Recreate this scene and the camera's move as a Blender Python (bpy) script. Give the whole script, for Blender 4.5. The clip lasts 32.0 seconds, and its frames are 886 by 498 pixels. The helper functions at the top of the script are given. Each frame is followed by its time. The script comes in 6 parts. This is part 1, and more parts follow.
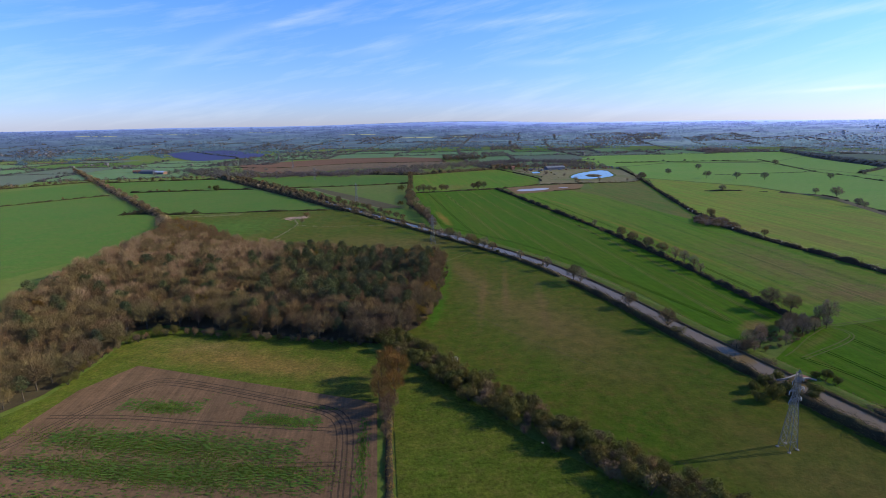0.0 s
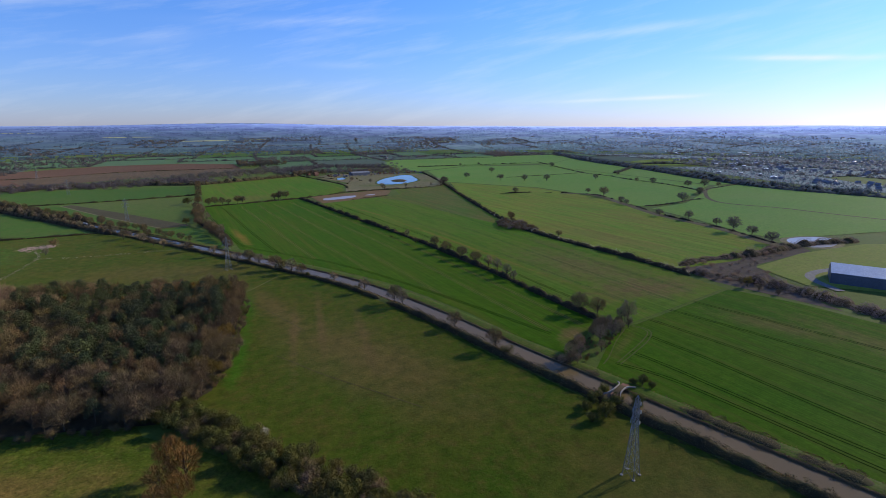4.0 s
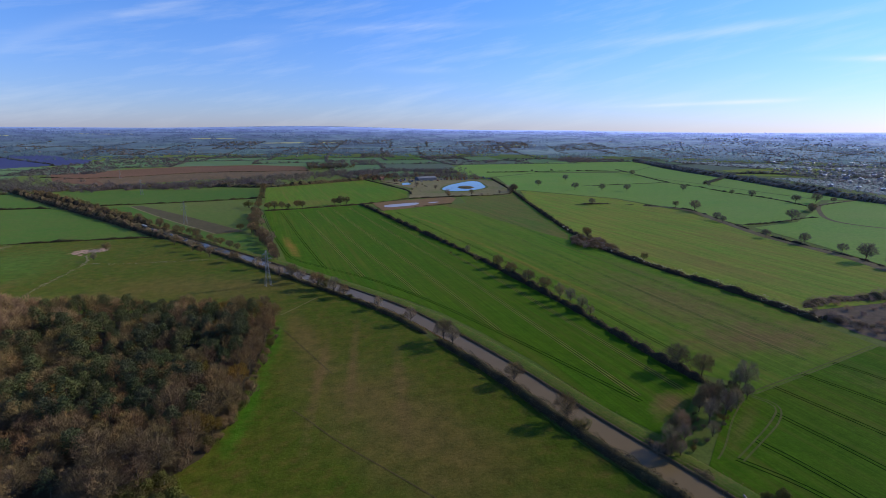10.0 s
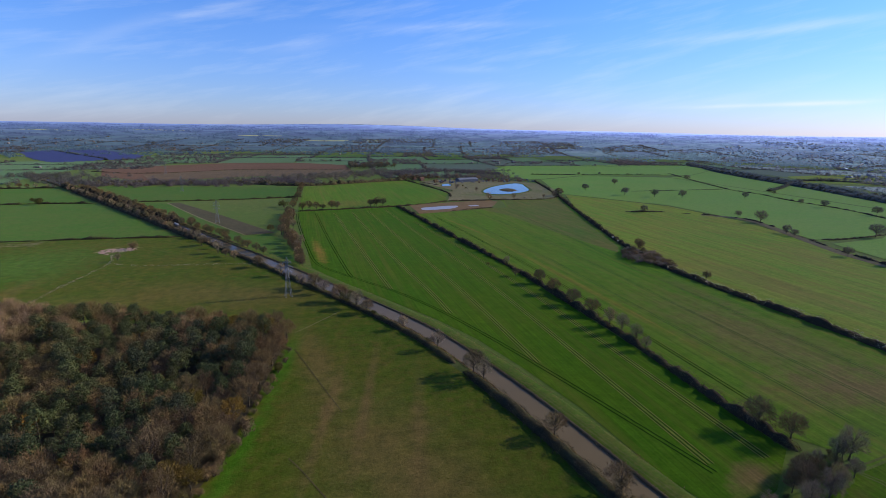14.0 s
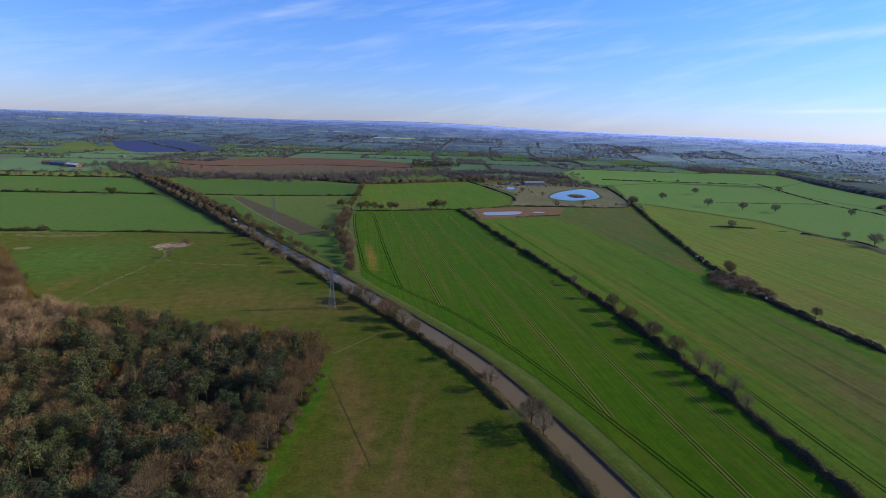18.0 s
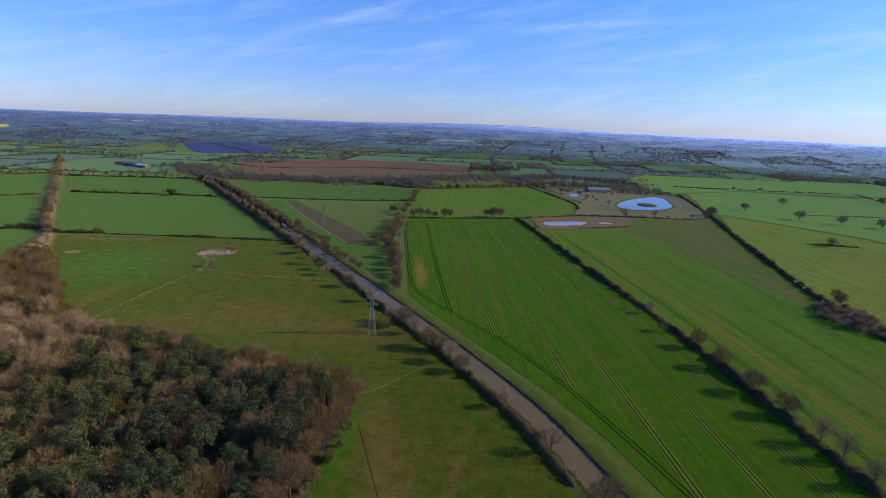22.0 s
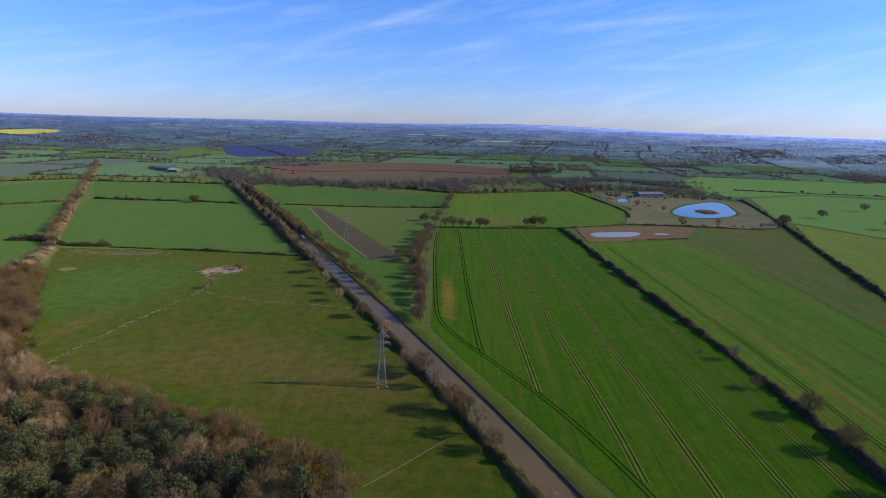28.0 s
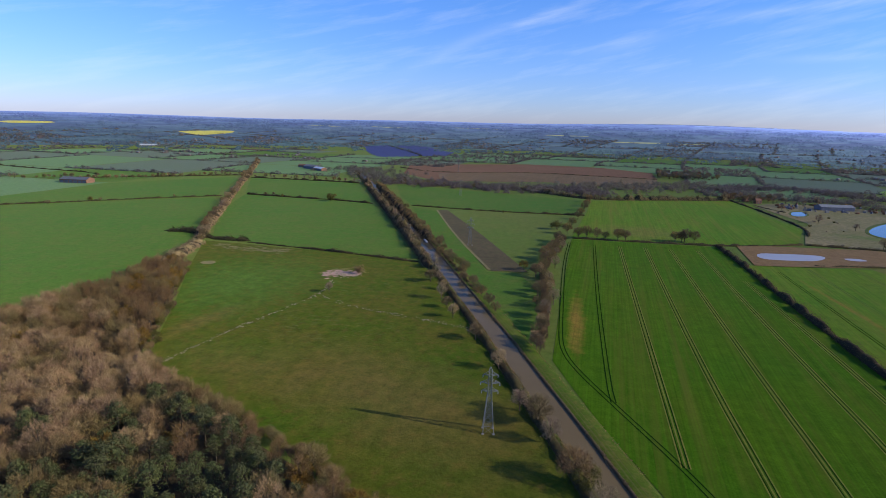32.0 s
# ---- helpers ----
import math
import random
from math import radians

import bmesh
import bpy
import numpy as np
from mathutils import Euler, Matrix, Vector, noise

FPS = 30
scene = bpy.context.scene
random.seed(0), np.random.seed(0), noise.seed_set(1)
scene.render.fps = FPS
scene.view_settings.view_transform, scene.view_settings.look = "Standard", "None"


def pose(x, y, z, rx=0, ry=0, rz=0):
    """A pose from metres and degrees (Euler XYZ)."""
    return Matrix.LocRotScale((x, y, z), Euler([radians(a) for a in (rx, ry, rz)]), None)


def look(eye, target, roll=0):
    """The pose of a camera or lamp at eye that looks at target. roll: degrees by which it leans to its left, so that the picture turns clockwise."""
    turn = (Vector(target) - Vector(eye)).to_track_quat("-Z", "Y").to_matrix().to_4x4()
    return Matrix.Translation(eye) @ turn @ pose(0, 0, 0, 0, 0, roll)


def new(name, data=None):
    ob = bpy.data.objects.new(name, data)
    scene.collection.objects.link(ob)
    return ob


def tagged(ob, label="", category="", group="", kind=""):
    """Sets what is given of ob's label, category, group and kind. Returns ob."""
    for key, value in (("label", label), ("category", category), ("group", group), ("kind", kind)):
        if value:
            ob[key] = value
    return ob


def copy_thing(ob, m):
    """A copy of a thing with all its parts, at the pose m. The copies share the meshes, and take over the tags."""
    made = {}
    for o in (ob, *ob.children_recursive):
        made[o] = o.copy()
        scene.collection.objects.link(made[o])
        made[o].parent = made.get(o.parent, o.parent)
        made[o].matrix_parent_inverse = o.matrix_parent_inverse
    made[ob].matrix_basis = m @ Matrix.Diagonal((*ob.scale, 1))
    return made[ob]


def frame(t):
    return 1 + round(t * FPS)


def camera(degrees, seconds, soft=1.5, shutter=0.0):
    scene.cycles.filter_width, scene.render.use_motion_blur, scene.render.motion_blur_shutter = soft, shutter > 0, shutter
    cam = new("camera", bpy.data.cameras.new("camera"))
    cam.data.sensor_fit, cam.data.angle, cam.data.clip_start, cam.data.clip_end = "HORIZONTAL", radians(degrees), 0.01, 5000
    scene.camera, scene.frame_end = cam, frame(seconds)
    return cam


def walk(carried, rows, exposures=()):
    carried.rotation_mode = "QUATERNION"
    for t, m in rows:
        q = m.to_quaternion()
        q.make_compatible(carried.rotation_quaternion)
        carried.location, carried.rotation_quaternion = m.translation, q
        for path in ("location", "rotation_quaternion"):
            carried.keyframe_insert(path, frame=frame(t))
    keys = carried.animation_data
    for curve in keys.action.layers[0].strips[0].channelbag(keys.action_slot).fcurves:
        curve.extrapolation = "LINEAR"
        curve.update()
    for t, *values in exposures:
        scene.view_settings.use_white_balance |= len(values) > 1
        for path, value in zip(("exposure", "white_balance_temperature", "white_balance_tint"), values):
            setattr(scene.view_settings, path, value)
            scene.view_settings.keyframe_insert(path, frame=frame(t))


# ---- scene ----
# camera and walk: seconds, x, y, z, yaw, pitch, roll (degrees)
cam = camera(81.3, 32.0, soft=0.75)
PATH = [
    (0.0, -31.16, -70.25, 106.33, -6.79, -13.68, -0.83),
    (0.5, -31.43, -65.19, 107.19, -10.35, -13.75, -0.65),
    (1.0, -31.23, -60.28, 107.91, -14.80, -13.81, -0.49),
    (1.5, -30.62, -55.50, 108.49, -19.23, -13.80, -0.45),
    (2.0, -29.64, -50.84, 108.95, -22.33, -13.77, -0.44),
    (2.5, -28.34, -46.29, 109.30, -24.89, -13.72, -0.31),
    (3.0, -26.76, -41.84, 109.57, -26.99, -13.65, -0.30),
    (3.5, -24.94, -37.47, 109.76, -28.08, -13.60, -0.23),
    (5.5, -15.99, -20.69, 109.99, -28.53, -13.49, 0.15),
    (6.0, -13.49, -16.61, 109.96, -27.29, -13.48, 0.28),
    (6.5, -10.94, -12.57, 109.92, -27.50, -13.48, 0.36),
    (7.0, -8.35, -8.55, 109.86, -28.20, -13.47, 0.35),
    (7.5, -5.76, -4.55, 109.80, -28.67, -13.43, 0.16),
    (8.0, -3.17, -0.56, 109.74, -26.81, -13.36, 0.10),
    (8.5, -0.61, 3.43, 109.68, -22.73, -13.25, 0.11),
    (9.0, 1.91, 7.43, 109.64, -20.94, -13.22, 0.26),
    (9.5, 4.38, 11.43, 109.60, -20.68, -13.16, 0.32),
    (10.0, 6.79, 15.45, 109.58, -20.56, -13.14, 0.40),
    (10.5, 9.13, 19.49, 109.57, -20.45, -13.12, 0.47),
    (11.0, 11.39, 23.55, 109.58, -20.41, -13.11, 0.57),
    (11.5, 13.57, 27.64, 109.61, -20.34, -13.12, 0.61),
    (12.0, 15.66, 31.77, 109.65, -20.22, -13.15, 0.61),
    (12.5, 17.66, 35.93, 109.72, -20.08, -13.13, 0.66),
    (13.0, 19.56, 40.13, 109.80, -19.13, -13.15, 0.73),
    (13.5, 21.36, 44.37, 109.90, -17.64, -13.20, 0.88),
    (14.0, 23.07, 48.66, 110.01, -15.85, -13.26, 1.04),
    (14.5, 24.69, 52.99, 110.14, -14.41, -13.31, 1.27),
    (16.5, 30.26, 70.80, 110.75, -10.86, -13.50, 2.04),
    (17.0, 31.44, 75.38, 110.92, -10.35, -13.57, 2.13),
    (17.5, 32.55, 80.00, 111.09, -9.69, -13.55, 2.25),
    (18.0, 33.58, 84.68, 111.26, -8.86, -13.57, 2.35),
    (18.5, 34.56, 89.40, 111.42, -7.78, -13.62, 2.45),
    (19.0, 35.47, 94.16, 111.58, -7.16, -13.64, 2.54),
    (19.5, 36.33, 98.97, 111.73, -5.97, -13.70, 2.59),
    (20.0, 37.14, 103.82, 111.87, -4.26, -13.74, 2.56),
    (20.5, 37.91, 108.71, 112.00, -3.21, -13.72, 2.52),
    (21.0, 38.64, 113.63, 112.12, -2.79, -13.67, 2.50),
    (21.5, 39.33, 118.59, 112.21, -2.55, -13.67, 2.46),
    (22.0, 40.00, 123.56, 112.29, -2.36, -13.60, 2.42),
    (22.5, 40.63, 128.57, 112.36, -2.25, -13.58, 2.40),
    (23.0, 41.25, 133.59, 112.40, -2.19, -13.57, 2.36),
    (23.5, 41.84, 138.62, 112.42, -2.18, -13.56, 2.31),
    (24.0, 42.41, 143.66, 112.42, -2.18, -13.54, 2.24),
    (24.5, 42.97, 148.70, 112.41, -2.22, -13.51, 2.18),
    (25.0, 43.51, 153.73, 112.37, -1.88, -13.50, 2.10),
    (25.5, 44.02, 158.76, 112.32, -0.85, -13.56, 2.07),
    (26.0, 44.52, 163.76, 112.25, 0.43, -13.60, 1.99),
    (26.5, 44.98, 168.74, 112.17, 1.36, -13.64, 1.90),
    (28.5, 46.48, 188.21, 111.78, 2.68, -13.68, 1.55),
    (29.0, 46.72, 192.93, 111.70, 4.69, -13.75, 1.67),
    (29.5, 46.88, 197.57, 111.63, 6.67, -13.83, 1.66),
    (30.0, 46.95, 202.11, 111.58, 8.39, -13.89, 1.70),
    (30.5, 46.91, 206.56, 111.57, 9.99, -13.99, 1.64),
    (31.0, 46.75, 210.90, 111.59, 12.05, -14.00, 1.67),
    (31.5, 46.44, 215.11, 111.67, 14.37, -14.03, 1.66),
    (32.0, 45.96, 219.19, 111.82, 16.94, -14.00, 1.43),
]

def aim(x, y, z, yaw, pitch, roll):
    a, b = radians(yaw), radians(pitch)
    ahead = Vector((-math.sin(a) * math.cos(b), math.cos(a) * math.cos(b), math.sin(b)))
    eye = Vector((x, y, z))
    return look(eye, eye + ahead, roll)


walk(cam, [(row[0], aim(*row[1:])) for row in PATH],
     [(0, 0.32), (3, 0.07), (6, 0.01), (12, 0.03), (19, 0.12), (26, 0.12), (32, 0.15)])

# sky and sun: low evening sun from the east side of the plan
SUN_EL, SUN_AZ = radians(25), radians(87)
world = bpy.data.worlds.new("sky")
scene.world = world
world.use_nodes = True
wt = world.node_tree
sky = wt.nodes.new("ShaderNodeTexSky")
sky.sky_type, sky.sun_disc = "NISHITA", False
sky.sun_elevation, sky.sun_rotation = SUN_EL, SUN_AZ
sky.air_density, sky.dust_density, sky.ozone_density = 1.0, 0.2, 4.0
wt.nodes["Background"].inputs["Strength"].default_value = 0.104
SKY_OUT = wt.nodes["Background"].inputs["Color"]

lamp = bpy.data.lights.new("sun", "SUN")
lamp.energy, lamp.angle, lamp.color = 5.0, radians(0.53), (1.0, 0.90, 0.68)
sun = new("sun", lamp)
to_sun = Vector((math.sin(SUN_AZ) * math.cos(SUN_EL), math.cos(SUN_AZ) * math.cos(SUN_EL), math.sin(SUN_EL)))
sun.matrix_world = look(to_sun * 3000, (0, 0, 0))
CIRRUS = [(-0.12, 0.182, 0.10, 0.006, 0.30, 0.13), (0.82, 0.044, 0.11, 0.003, 0.03, 0.4), (0.88, 0.046, 0.05, 0.004, 0.02, 0.5), (1.08, 0.099, 0.09, 0.004, -0.06, 0.6), (0.82, 0.155, 0.20, 0.007, 0.07, 0.2),
          (-0.28, 0.128, 0.08, 0.012, 0.45, 0.12), (0.29, 0.176, 0.18, 0.007, 0.04, 0.13), (0.02, 0.135, 0.06, 0.01, 0.2, 0.12), (0.31, 0.104, 0.07, 0.006, 0.0, 0.12)]


def calc(op, a, b=None):
    n = wt.nodes.new("ShaderNodeMath")
    n.operation = op
    for sock, v in zip(n.inputs, (a, b)):
        if hasattr(v, "default_value"):
            wt.links.new(v, sock)
        elif v is not None:
            sock.default_value = v
    return n.outputs[0]


# thin cirrus: bearing and height in the sky, each streak with its length, thickness and slope
gen = wt.nodes.new("ShaderNodeTexCoord").outputs["Generated"]
xyz = wt.nodes.new("ShaderNodeSeparateXYZ")
wt.links.new(gen, xyz.inputs[0])
bearing = calc("ARCTAN2", xyz.outputs[0], xyz.outputs[1])
height = calc("ARCSINE", xyz.outputs[2])
cover = None
for az, el, length, thick, slope, dense in CIRRUS:
    u, v = calc("SUBTRACT", bearing, az), calc("SUBTRACT", height, el)
    v = calc("SUBTRACT", v, calc("MULTIPLY", u, slope))
    q = calc("ADD", calc("POWER", calc("DIVIDE", u, length), 2.0), calc("POWER", calc("DIVIDE", v, thick), 2.0))
    g = calc("MULTIPLY", calc("EXPONENT", calc("MULTIPLY", q, -1.0)), dense)
    cover = g if cover is None else calc("ADD", cover, g)
flat = wt.nodes.new("ShaderNodeCombineXYZ")
wt.links.new(calc("MULTIPLY", bearing, 5.0), flat.inputs[0])
wt.links.new(calc("SUBTRACT", calc("MULTIPLY", height, 34.0), calc("MULTIPLY", bearing, 7.0)), flat.inputs[1])
wisps = wt.nodes.new("ShaderNodeTexNoise")
wisps.inputs["Scale"].default_value, wisps.inputs["Detail"].default_value, wisps.inputs["Roughness"].default_value = 1.0, 6, 0.62
wt.links.new(flat.outputs[0], wisps.inputs["Vector"])
veil = calc("MULTIPLY", calc("MAXIMUM", calc("SUBTRACT", wisps.outputs[0], 0.48), 0.0), 0.55)
cover = calc("MINIMUM", calc("ADD", calc("MULTIPLY", cover, calc("MULTIPLY", wisps.outputs[0], 1.7)), veil), 0.9)
tint = wt.nodes.new("ShaderNodeMix")
tint.data_type, tint.blend_type = "RGBA", "MULTIPLY"
tint.inputs["Factor"].default_value = 1.0
low = wt.nodes.new("ShaderNodeValToRGB")
low.color_ramp.elements[0].position, low.color_ramp.elements[0].color = 0.0, (0.80, 0.90, 1.55, 1)
low.color_ramp.elements[1].position, low.color_ramp.elements[1].color = 0.22, (0.71, 1.09, 1.80, 1)
wt.links.new(height, low.inputs[0])
wt.links.new(low.outputs[0], tint.inputs["B"])
wt.links.new(sky.outputs[0], tint.inputs["A"])
white = wt.nodes.new("ShaderNodeMix")
white.data_type = "RGBA"
wt.links.new(cover, white.inputs["Factor"])
wt.links.new(tint.outputs["Result"], white.inputs["A"])
white.inputs["B"].default_value = (8.5, 9.0, 9.8, 1)
wt.links.new(white.outputs["Result"], SKY_OUT)


# ---- materials ----
def nodes_of(name):
    m = bpy.data.materials.new(name)
    m.use_nodes = True
    t = m.node_tree
    return m, t, t.nodes["Principled BSDF"]


def noise_tex(t, scale, detail=4.0, rough=0.6, stretch=None, turn=0.0):
    n = t.nodes.new("ShaderNodeTexNoise")
    n.inputs["Scale"].default_value, n.inputs["Detail"].default_value, n.inputs["Roughness"].default_value = scale, detail, rough
    co = t.nodes.new("ShaderNodeTexCoord")
    mp = t.nodes.new("ShaderNodeMapping")
    mp.inputs["Scale"].default_value = stretch or (1, 1, 1)
    mp.inputs["Rotation"].default_value = (0, 0, turn)
    t.links.new(co.outputs["Object"], mp.inputs["Vector"])
    t.links.new(mp.outputs[0], n.inputs["Vector"])
    return n


def ramp(t, fac, stops):
    r = t.nodes.new("ShaderNodeValToRGB")
    while len(r.color_ramp.elements) < len(stops):
        r.color_ramp.elements.new(0.5)
    for e, (p, c) in zip(r.color_ramp.elements, stops):
        e.position, e.color = p, (*c, 1)
    t.links.new(fac, r.inputs[0])
    return r.outputs[0]


def mixed(t, fac, a, b, how="MIX"):
    x = t.nodes.new("ShaderNodeMix")
    x.data_type, x.blend_type = "RGBA", how
    for sock, v in ((x.inputs["Factor"], fac), (x.inputs["A"], a), (x.inputs["B"], b)):
        if hasattr(v, "default_value"):
            t.links.new(v, sock)
        elif isinstance(v, (int, float)):
            sock.default_value = v
        else:
            sock.default_value = (*v, 1)
    return x.outputs["Result"]


def bump(t, bsdf, height, strength, distance):
    b = t.nodes.new("ShaderNodeBump")
    b.inputs["Strength"].default_value, b.inputs["Distance"].default_value = strength, distance
    t.links.new(height, b.inputs["Height"])
    t.links.new(b.outputs[0], bsdf.inputs["Normal"])


def halved(t, value):
    n = t.nodes.new("ShaderNodeMath")
    n.operation = "MULTIPLY"
    n.inputs[1].default_value = 0.5
    t.links.new(value, n.inputs[0])
    return n.outputs[0]


BARE, OCHRE, BROWNTURF = (0.150, 0.106, 0.038), (0.200, 0.132, 0.026), (0.132, 0.086, 0.032)


def land_mat(name, main, other, patch, large=0.012, amount=0.5, rows=None, fine=0.9, relief=0.35, sheen=0.035, spots=(), gloss=0.02):
    """Grass, crop or soil: main colour, a second one in large drifts, a third one in patches; rows: (direction, spacing)."""
    m, t, b = nodes_of(name)
    big = noise_tex(t, large, 5, 0.62)
    mid = noise_tex(t, large * 9, 4, 0.65, (1, 0.22, 1) if rows else None, -rows[0] if rows else 0.0)
    small = noise_tex(t, fine, 5, 0.75)
    c = mixed(t, ramp(t, big.outputs[0], [(0.36, (0, 0, 0)), (0.66, (1, 1, 1))]), main, other)
    c = mixed(t, ramp(t, mid.outputs[0], [(0.62 - 0.2 * amount, (0, 0, 0)), (0.82, (amount, amount, amount))]), c, patch)
    for x, y, rx, ry, turn, amount, colour in spots:
        # a bare or yellowed drift: its middle, half sizes and turn on the plan, ragged by noise
        co = t.nodes.new("ShaderNodeTexCoord")
        mp = t.nodes.new("ShaderNodeMapping")
        mp.vector_type = "TEXTURE"
        mp.inputs["Location"].default_value, mp.inputs["Rotation"].default_value, mp.inputs["Scale"].default_value = (x, y, 0), (0, 0, radians(turn)), (rx, ry, 1e4)
        away = t.nodes.new("ShaderNodeVectorMath")
        away.operation = "LENGTH"
        t.links.new(co.outputs["Object"], mp.inputs["Vector"])
        t.links.new(mp.outputs[0], away.inputs[0])
        rag = noise_tex(t, 0.09, 6, 0.75)
        both = t.nodes.new("ShaderNodeMath")
        both.operation = "MULTIPLY_ADD"
        both.inputs[1].default_value = 1.9
        t.links.new(rag.outputs[0], both.inputs[0])
        t.links.new(away.outputs["Value"], both.inputs[2])
        c = mixed(t, ramp(t, halved(t, both.outputs[0]), [(0.55, (amount,) * 3), (0.98, (0, 0, 0))]), c, colour)
    lo, hi = (0.56, 1.46) if relief > 0.95 else (0.80, 1.20)
    k = ramp(t, small.outputs[0], [(0.30, (lo, lo + 0.02, lo)), (0.70, (hi, hi - 0.02, hi - 0.02))])
    c = mixed(t, 1.0, c, k, "MULTIPLY")
    tuft = noise_tex(t, 0.16, 4, 0.7)
    c = mixed(t, 1.0, c, ramp(t, tuft.outputs[0], [(0.32, (0.84 - 0.10 * (relief > 0.6), 0.86 - 0.08 * (relief > 0.6), 0.85 - 0.08 * (relief > 0.6))), (0.68, (1.17 + 0.10 * (relief > 0.6), 1.15 + 0.07 * (relief > 0.6), 1.14 + 0.05 * (relief > 0.6)))] if relief > 0.2 else [(0.3, (0.88, 0.9, 0.9)), (0.7, (1.12, 1.1, 1.1))]), "MULTIPLY")
    if rows:
        ang, gap = rows
        streak = noise_tex(t, 1.0, 3, 0.6, (1 / gap, 0.012, 1), -ang)
        s = ramp(t, streak.outputs[0], [(0.3, (0.78, 0.8, 0.8)), (0.7, (1.2, 1.16, 1.16))])
        c = mixed(t, 1.0, c, s, "MULTIPLY")
        band = noise_tex(t, 1.0, 4, 0.7, (0.14, 0.004, 1), -ang)
        c = mixed(t, ramp(t, band.outputs[0], [(0.5, (0, 0, 0)), (0.74, (0.55, 0.55, 0.55))]), c, patch)
    t.links.new(c, b.inputs["Base Color"])
    b.inputs["Roughness"].default_value = 0.68
    b.inputs["Diffuse Roughness"].default_value = 0.5
    b.inputs["Specular IOR Level"].default_value = gloss
    b.inputs["Specular Tint"].default_value = (0.92, 1.0, 0.55, 1)
    b.inputs["Sheen Weight"].default_value, b.inputs["Sheen Roughness"].default_value = sheen, 0.4
    b.inputs["Sheen Tint"].default_value = (0.55, 0.72, 0.30, 1)
    bump(t, b, small.outputs[0], 0.45 * relief, 0.5)
    return m


def leaf_mat(name, dark, light, rough=0.8, sheen=0.0, through_light=0.2):
    """Twigs, needles or leaves: each one its own tone, with slow drifts over the place."""
    m, t, b = nodes_of(name)
    geo = t.nodes.new("ShaderNodeNewGeometry")
    slow = noise_tex(t, 0.09, 3, 0.6)
    c = mixed(t, ramp(t, geo.outputs["Random Per Island"], [(0.0, (0.26,) * 3), (1.0, (0.74,) * 3)]), dark, light)
    inf = t.nodes.new("ShaderNodeObjectInfo")
    tone = ramp(t, inf.outputs["Random"], [(0.0, (0.76, 0.76, 0.80)), (0.3, (0.98, 0.92, 0.92)), (0.55, (0.88, 0.95, 0.80)), (0.8, (1.20, 1.10, 0.90)), (1.0, (1.12, 0.94, 0.80))])
    c = mixed(t, 1.0, c, tone, "MULTIPLY")
    drift = ramp(t, slow.outputs[0], [(0.3, (0.68, 0.68, 0.72)), (0.45, (0.98, 0.92, 0.92)), (0.56, (0.94, 1.00, 0.86)), (0.7, (1.34, 1.24, 1.10))])
    c = mixed(t, 1.0, c, drift, "MULTIPLY")
    t.links.new(c, b.inputs["Base Color"])
    b.inputs["Roughness"].default_value = rough
    b.inputs["Specular IOR Level"].default_value = 0.02
    # blue sheen, set on distant foliage to look like haze
    b.inputs["Sheen Weight"].default_value, b.inputs["Sheen Roughness"].default_value = sheen, 0.4
    b.inputs["Sheen Tint"].default_value = (0.60, 0.76, 1.0, 1)
    # part of the light passes through
    thin = t.nodes.new("ShaderNodeBsdfTranslucent")
    t.links.new(c, thin.inputs["Color"])
    both = t.nodes.new("ShaderNodeMixShader")
    both.inputs[0].default_value = through_light
    t.links.new(b.outputs[0], both.inputs[1])
    t.links.new(thin.outputs[0], both.inputs[2])
    t.links.new(both.outputs[0], t.nodes["Material Output"].inputs["Surface"])
    return m


def plain_mat(name, dark, light, scale=1.0, rough=0.6, metal=0.0, relief=0.1):
    m, t, b = nodes_of(name)
    n = noise_tex(t, scale, 5, 0.65)
    f = noise_tex(t, scale * 12, 3, 0.6)
    c = mixed(t, ramp(t, n.outputs[0], [(0.3, (0, 0, 0)), (0.7, (1, 1, 1))]), dark, light)
    c = mixed(t, 1.0, c, ramp(t, f.outputs[0], [(0.25, (0.82, 0.82, 0.82)), (0.75, (1.15, 1.15, 1.15))]), "MULTIPLY")
    t.links.new(c, b.inputs["Base Color"])
    b.inputs["Roughness"].default_value, b.inputs["Metallic"].default_value = rough, metal
    b.inputs["Specular IOR Level"].default_value = 0.5 if rough < 0.75 else 0.0
    bump(t, b, f.outputs[0], relief, 0.05)
    return m


def water_mat(name, colour, rough, ripple, gloss=0.5, ior=1.33):
    m, t, b = nodes_of(name)
    n = noise_tex(t, 0.03, 4, 0.6)
    c = mixed(t, n.outputs[0], [v * 0.8 for v in colour], [v * 1.2 for v in colour])
    t.links.new(c, b.inputs["Base Color"])
    b.inputs["Roughness"].default_value = rough
    b.inputs["IOR"].default_value, b.inputs["Specular IOR Level"].default_value = ior, gloss
    r = noise_tex(t, 0.9, 4, 0.6)
    bump(t, b, r.outputs[0], ripple, 0.06)
    return m


